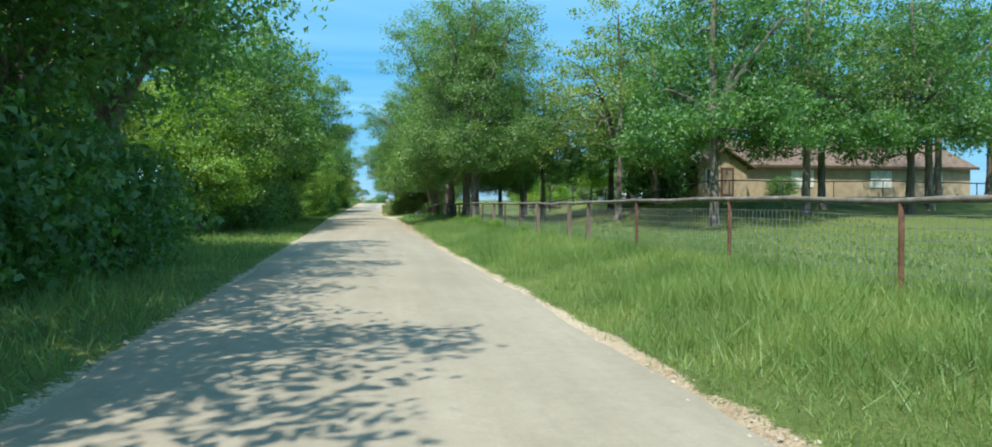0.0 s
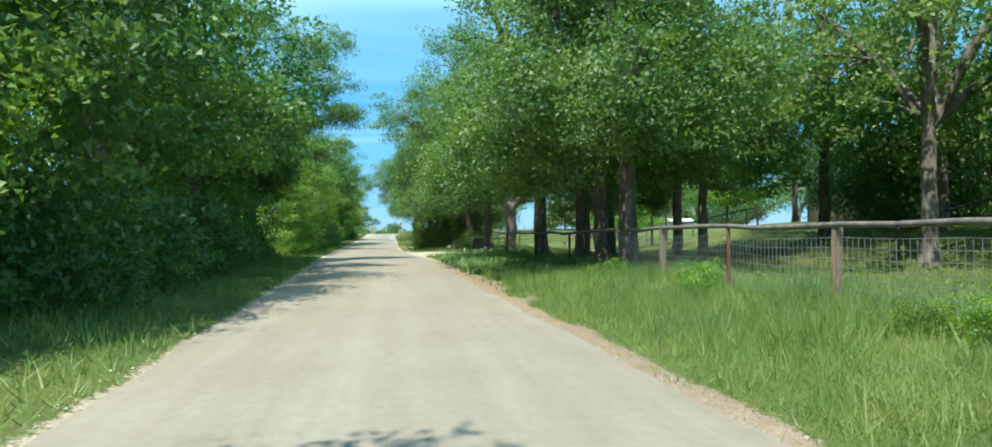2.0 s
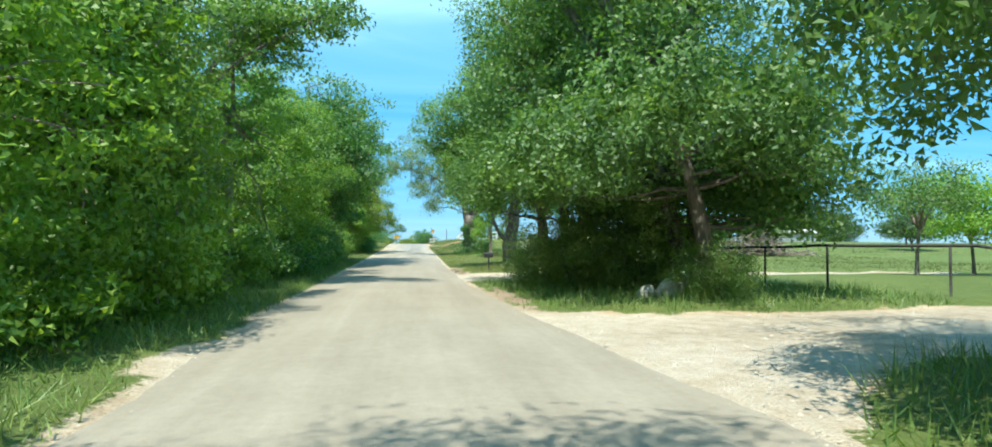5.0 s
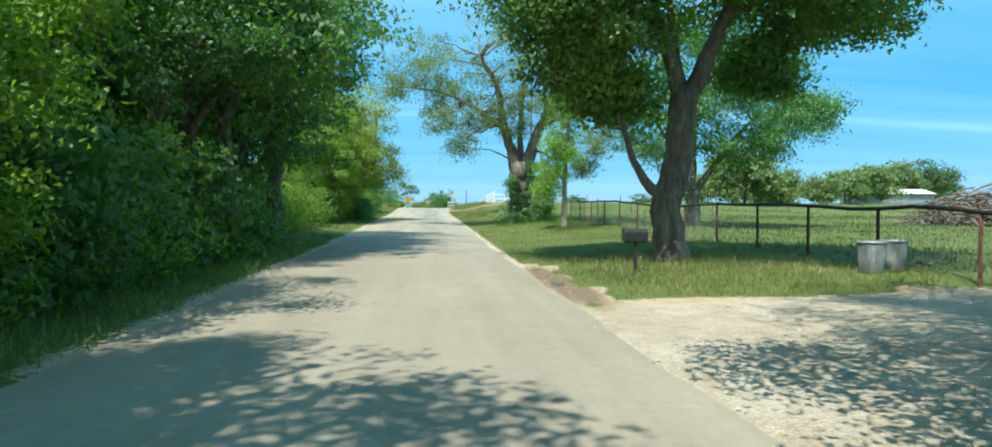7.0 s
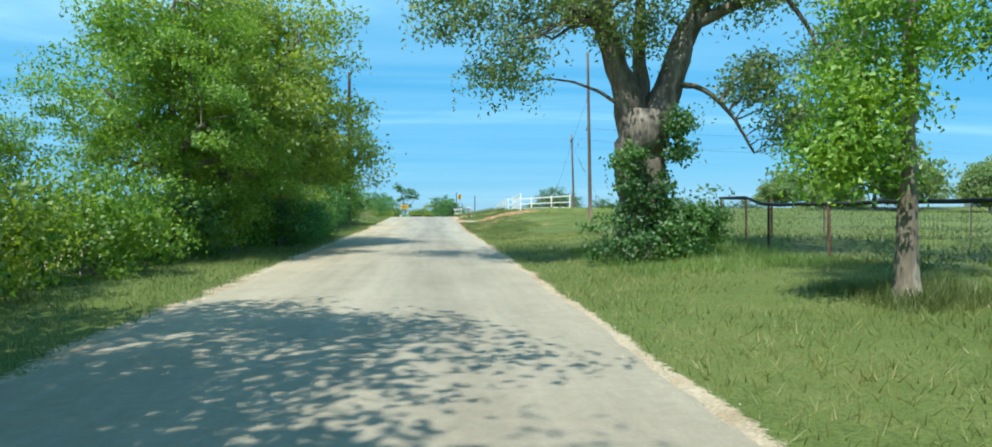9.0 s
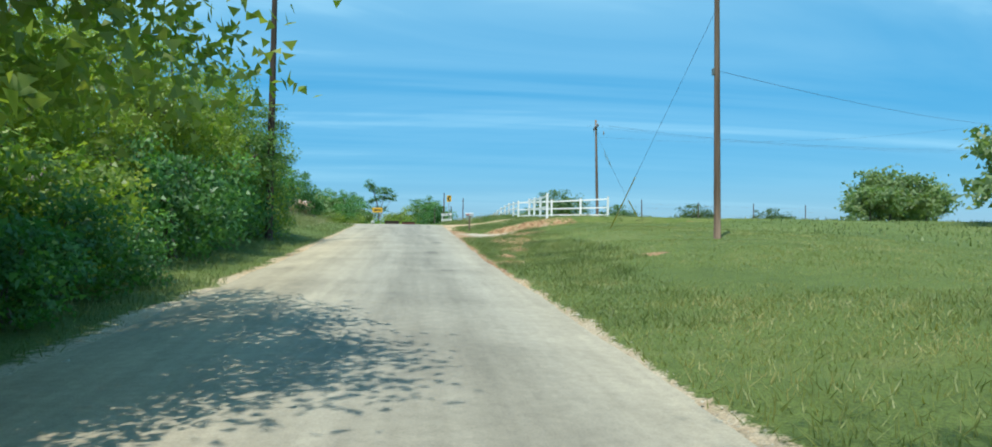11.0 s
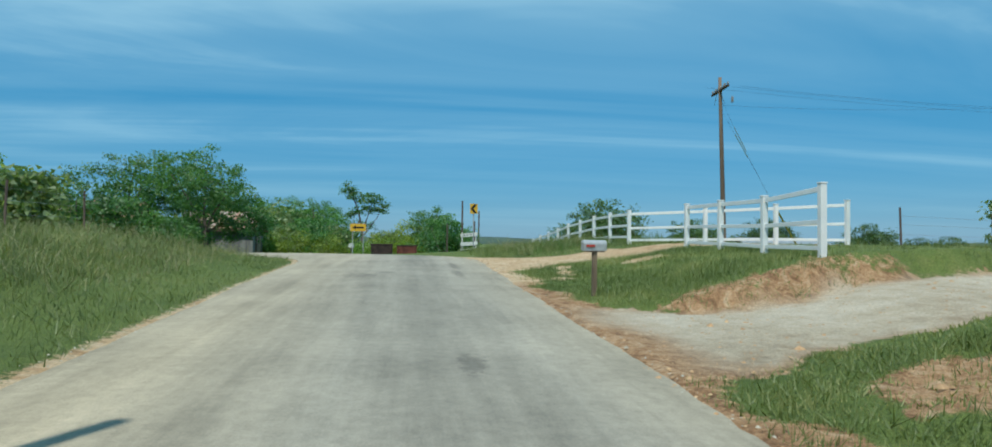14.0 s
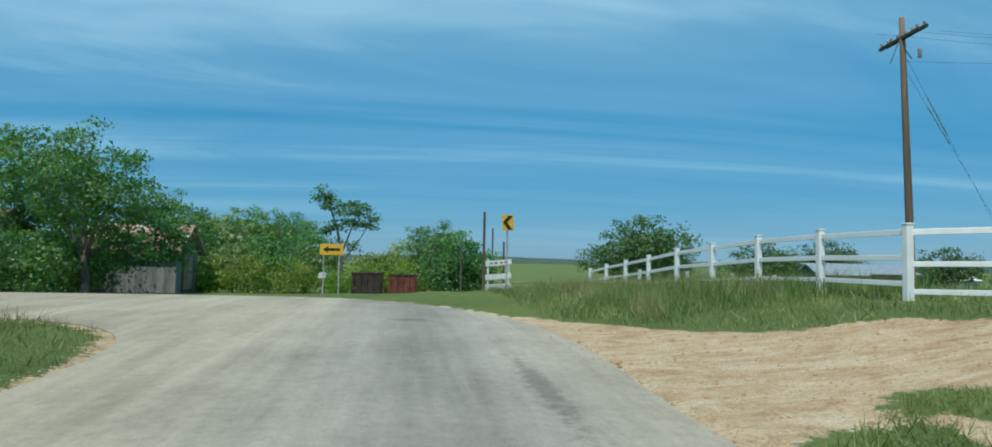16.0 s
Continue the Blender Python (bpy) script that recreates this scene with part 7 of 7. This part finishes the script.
# right, by the pasture
x, y, r_ = patch(9, 45000, 2.0, 9.4, 97, 140)
blades("verge_grass", x, y, r_.uniform(0.05, 0.16, len(x)), 0.014, GRASS_MOWN, "short green grass by the pasture", 19)
x, y, r_ = patch(10, 6000, 3.2, 7.5, 97, 104, 0.15)
blades("tall_grass", x, y, r_.uniform(0.08, 0.24, len(x)), 0.012, GRASS_MOWN, "tufted grass round the mailbox", 20)
x, y, r_ = patch(11, 4000, 5.8, 7.2, 117.6, 119.4, 0.15)
blades("tall_grass", x, y, r_.uniform(0.10, 0.32, len(x)), 0.013, GRASS_DRY, "rough grass round the slim tree", 21)
x, y, r_ = patch(24, 7000, 4.0, 8.6, 122.5, 129.5, 0.2)
blades("tall_grass", x, y, r_.uniform(0.14, 0.4, len(x)), 0.013, GRASS_LUSH, "tall shaded grass round the old pecan", 44, 0.6)
x, y, r_ = patch(12, 24000, 9, 40, 96, 140)
blades("pasture_grass", x, y, r_.uniform(0.08, 0.2, len(x)), 0.05, GRASS_DRY, "short yellow-green pasture grass", 22)
# lawn and bank before the ranch gate
x, y, r_ = patch(13, 70000, 2.2, 16, 136, 168)
blades("lawn_grass", x, y, r_.uniform(0.03, 0.09, len(x)), 0.016, GRASS_MOWN, "short lawn grass above the road", 23)
x, y, r_ = patch(14, 34000, 2.6, 8.4, 167.2, 178)
blades("tall_grass", x, y, r_.uniform(0.05, 0.18, len(x)), 0.012, GRASS_DRY, "rough grass round the grey mailbox", 24)
x, y, r_ = patch(15, 34000, 3.0, 16, 179.6, 204)
blades("fence_weeds", x, y, r_.uniform(0.15, 0.5, len(x)) * np.clip(1.25 - np.abs(x - 8) * 0.1, 0.35, 1.2) * np.clip((y - 182.5) * 0.4, 0.4, 1), 0.018, GRASS_DRY, "weedy grass along the white fence", 25)
x, y, r_ = patch(18, 5000, 4.5, 9.5, 184, 196, 0.12)
blades("seed_grass", x, y, r_.uniform(0.35, 0.6, len(x)), 0.012, GRASS_SEED, "pale seed heads by the white fence", 28)
x, y, r_ = patch(23, 9000, 4.6, 12, 183.5, 197, 0.2)
blades("fence_weeds", x, y, r_.uniform(0.2, 0.5, len(x)), 0.02, GRASS_LUSH, "bushy dark green weeds below the white fence", 43, 0.5)
x, y, r_ = patch(16, 20000, 2.3, 5.0, 138, 166, 0.2)
blades("edge_weeds", x, y, r_.uniform(0.05, 0.16, len(x)), 0.016, GRASS_DRY, "weeds along the road edge", 26)
x, y, r_ = patch(19, 26000, 2.4, 6.2, 147, 163, 0.10)
blades("clay_tufts", x, y, r_.uniform(0.06, 0.18, len(x)), 0.012, GRASS_DRY, "dry tufts standing in the bare clay", 29, tough=True)
x, y, r_ = patch(20, 5200, 4.4, 15, 167.0, 171.5, 0.10)
blades("clay_tufts", x, y, r_.uniform(0.08, 0.24, len(x)), 0.012, GRASS_DRY, "tufts on the crumbling clay face", 30, tough=True)
x, y, r_ = patch(17, 16000, 16, 60, 130, 200)
blades("pasture_grass", x, y, r_.uniform(0.08, 0.22, len(x)), 0.06, GRASS_DRY, "short pasture grass", 27)


def pebbles(name, x, y, size, mat, label, seed):
    """Small angular stones lying on the ground, joined."""
    rng = np.random.default_rng(seed)
    n = len(x)
    z = np.maximum(land(x, y), np.where(road_gap(x, y) < 0.05, grade(y), -99))
    base = np.array([(1, 0, 0), (0.3, 0.95, 0), (-0.8, 0.6, 0), (-0.8, -0.6, 0), (0.3, -0.95, 0), (0.35, 0.1, 0.65), (-0.35, -0.1, 0.6)])
    face = np.array([(0, 1, 5), (1, 2, 5), (2, 6, 5), (2, 3, 6), (3, 4, 6), (4, 0, 5), (4, 5, 6)])
    a = rng.uniform(0, 2 * np.pi, n)
    s = size * rng.lognormal(0, 0.45, n)
    v = base[None] * s[:, None, None] * rng.uniform(0.65, 1.35, (n, 7, 3))
    c, q = np.cos(a)[:, None], np.sin(a)[:, None]
    vx, vy = v[..., 0] * c - v[..., 1] * q + x[:, None], v[..., 0] * q + v[..., 1] * c + y[:, None]
    v = np.stack([vx, vy, v[..., 2] + z[:, None] - 0.004], -1).reshape(-1, 3)
    f = (face[None] + 7 * np.arange(n)[:, None, None]).reshape(-1, 3)
    tagged(new(name, quick_mesh(name, v, f, mat)), label, "stones", kind="stuff")


rng = np.random.default_rng(77)
x, y = rng.uniform(2.2, 14, 6000), rng.uniform(175.5, 184.5, 6000)
ok = bare(x, y) > 0.6
pebbles("clay_clods", x[ok], y[ok], 0.014, CLOD, "dry clay clods on the bare apron", 31)
x, y = rng.uniform(2.2, 16, 9000), rng.uniform(149, 173, 9000)
ok = bare(x, y) > 0.5
pebbles("clay_clods", x[ok], y[ok], 0.013, CLOD, "clay clods on the drive and bank", 32)
x, y = rng.uniform(2.9, 6.2, 1100), rng.uniform(149.5, 162, 1100)
ok = bare(x, y) > 0.6
pebbles("clay_clods", x[ok], y[ok], 0.026, CLOD, "fist-sized orange clay lumps on the worn bank", 34)
y = rng.uniform(0, 184, 7000)
x = np.where(rng.uniform(0, 1, 7000) < 0.5, edge_left(y) + rng.normal(-0.05, 0.16, 7000), edge_right(y) + rng.normal(0.05, 0.16, 7000))
pebbles("edge_gravel", x, y, 0.010, GRAVEL, "loose pale gravel along the road edges", 33)
x, y = rng.uniform(2.0, 14, 5000), rng.uniform(66, 99, 5000)
ok = drive_gap(x, y) < 0.2
pebbles("drive_gravel", x[ok], y[ok], 0.018, GRAVEL, "loose pale gravel on the drives", 34)


# rain water left in the rut beside the mailbox
def puddle(x, y):
    a = np.linspace(0, 2 * np.pi, 40, endpoint=False)
    r = 1 + 0.16 * np.sin(3 * a + 1) + 0.10 * np.sin(5 * a)
    z = lone(x, y) + 0.002
    rim = np.stack([x + 0.17 * r * np.cos(a), y + 0.62 * r * np.sin(a), np.full(40, z)], -1)
    low = rim * (1, 1, 0) + (0, 0, z - 0.05)
    v = np.concatenate([rim, low, [(x, y, z)]])
    k = np.arange(40)
    f = np.concatenate([np.stack([np.full(40, 80), k, (k + 1) % 40], -1), np.stack([k, k + 40, (k + 1) % 40], -1), np.stack([k + 40, (k + 1) % 40 + 40, (k + 1) % 40], -1)])
    tagged(new("puddle", quick_mesh("puddle", v, f, PUDDLE)), "shallow muddy rain puddle in the roadside rut", "puddle")


puddle(2.35, 99.6)


# wooded ridge on the horizon
def ridge():
    a = np.radians(np.linspace(-75, 75, 160))
    d = 2100 + 200 * np.sin(3 * a)
    x, y = d * np.sin(a), 180 + d * np.cos(a)
    top = 14 + 4 * np.sin(7 * a + 1) + 2.5 * np.sin(17 * a) + 1.0 * np.sin(61 * a)
    rows = [np.stack([x * s, 180 + (y - 180) * s, z], -1) for s, z in ((0.96, np.full(160, -25.0)), (0.98, top * 0.5), (1.0, top), (1.03, top * 0.8), (1.08, np.full(160, -25.0)))]
    v = np.concatenate(rows)
    i, j = np.meshgrid(np.arange(4), np.arange(159), indexing="ij")
    f = np.stack([i * 160 + j, i * 160 + j + 1, (i + 1) * 160 + j + 1, (i + 1) * 160 + j], -1).reshape(-1, 4)
    tagged(new("backdrop", quick_mesh("backdrop", v, f, RIDGE, smooth=True)), "low wooded ridge on the far horizon", "ridge", kind="structure")


ridge()


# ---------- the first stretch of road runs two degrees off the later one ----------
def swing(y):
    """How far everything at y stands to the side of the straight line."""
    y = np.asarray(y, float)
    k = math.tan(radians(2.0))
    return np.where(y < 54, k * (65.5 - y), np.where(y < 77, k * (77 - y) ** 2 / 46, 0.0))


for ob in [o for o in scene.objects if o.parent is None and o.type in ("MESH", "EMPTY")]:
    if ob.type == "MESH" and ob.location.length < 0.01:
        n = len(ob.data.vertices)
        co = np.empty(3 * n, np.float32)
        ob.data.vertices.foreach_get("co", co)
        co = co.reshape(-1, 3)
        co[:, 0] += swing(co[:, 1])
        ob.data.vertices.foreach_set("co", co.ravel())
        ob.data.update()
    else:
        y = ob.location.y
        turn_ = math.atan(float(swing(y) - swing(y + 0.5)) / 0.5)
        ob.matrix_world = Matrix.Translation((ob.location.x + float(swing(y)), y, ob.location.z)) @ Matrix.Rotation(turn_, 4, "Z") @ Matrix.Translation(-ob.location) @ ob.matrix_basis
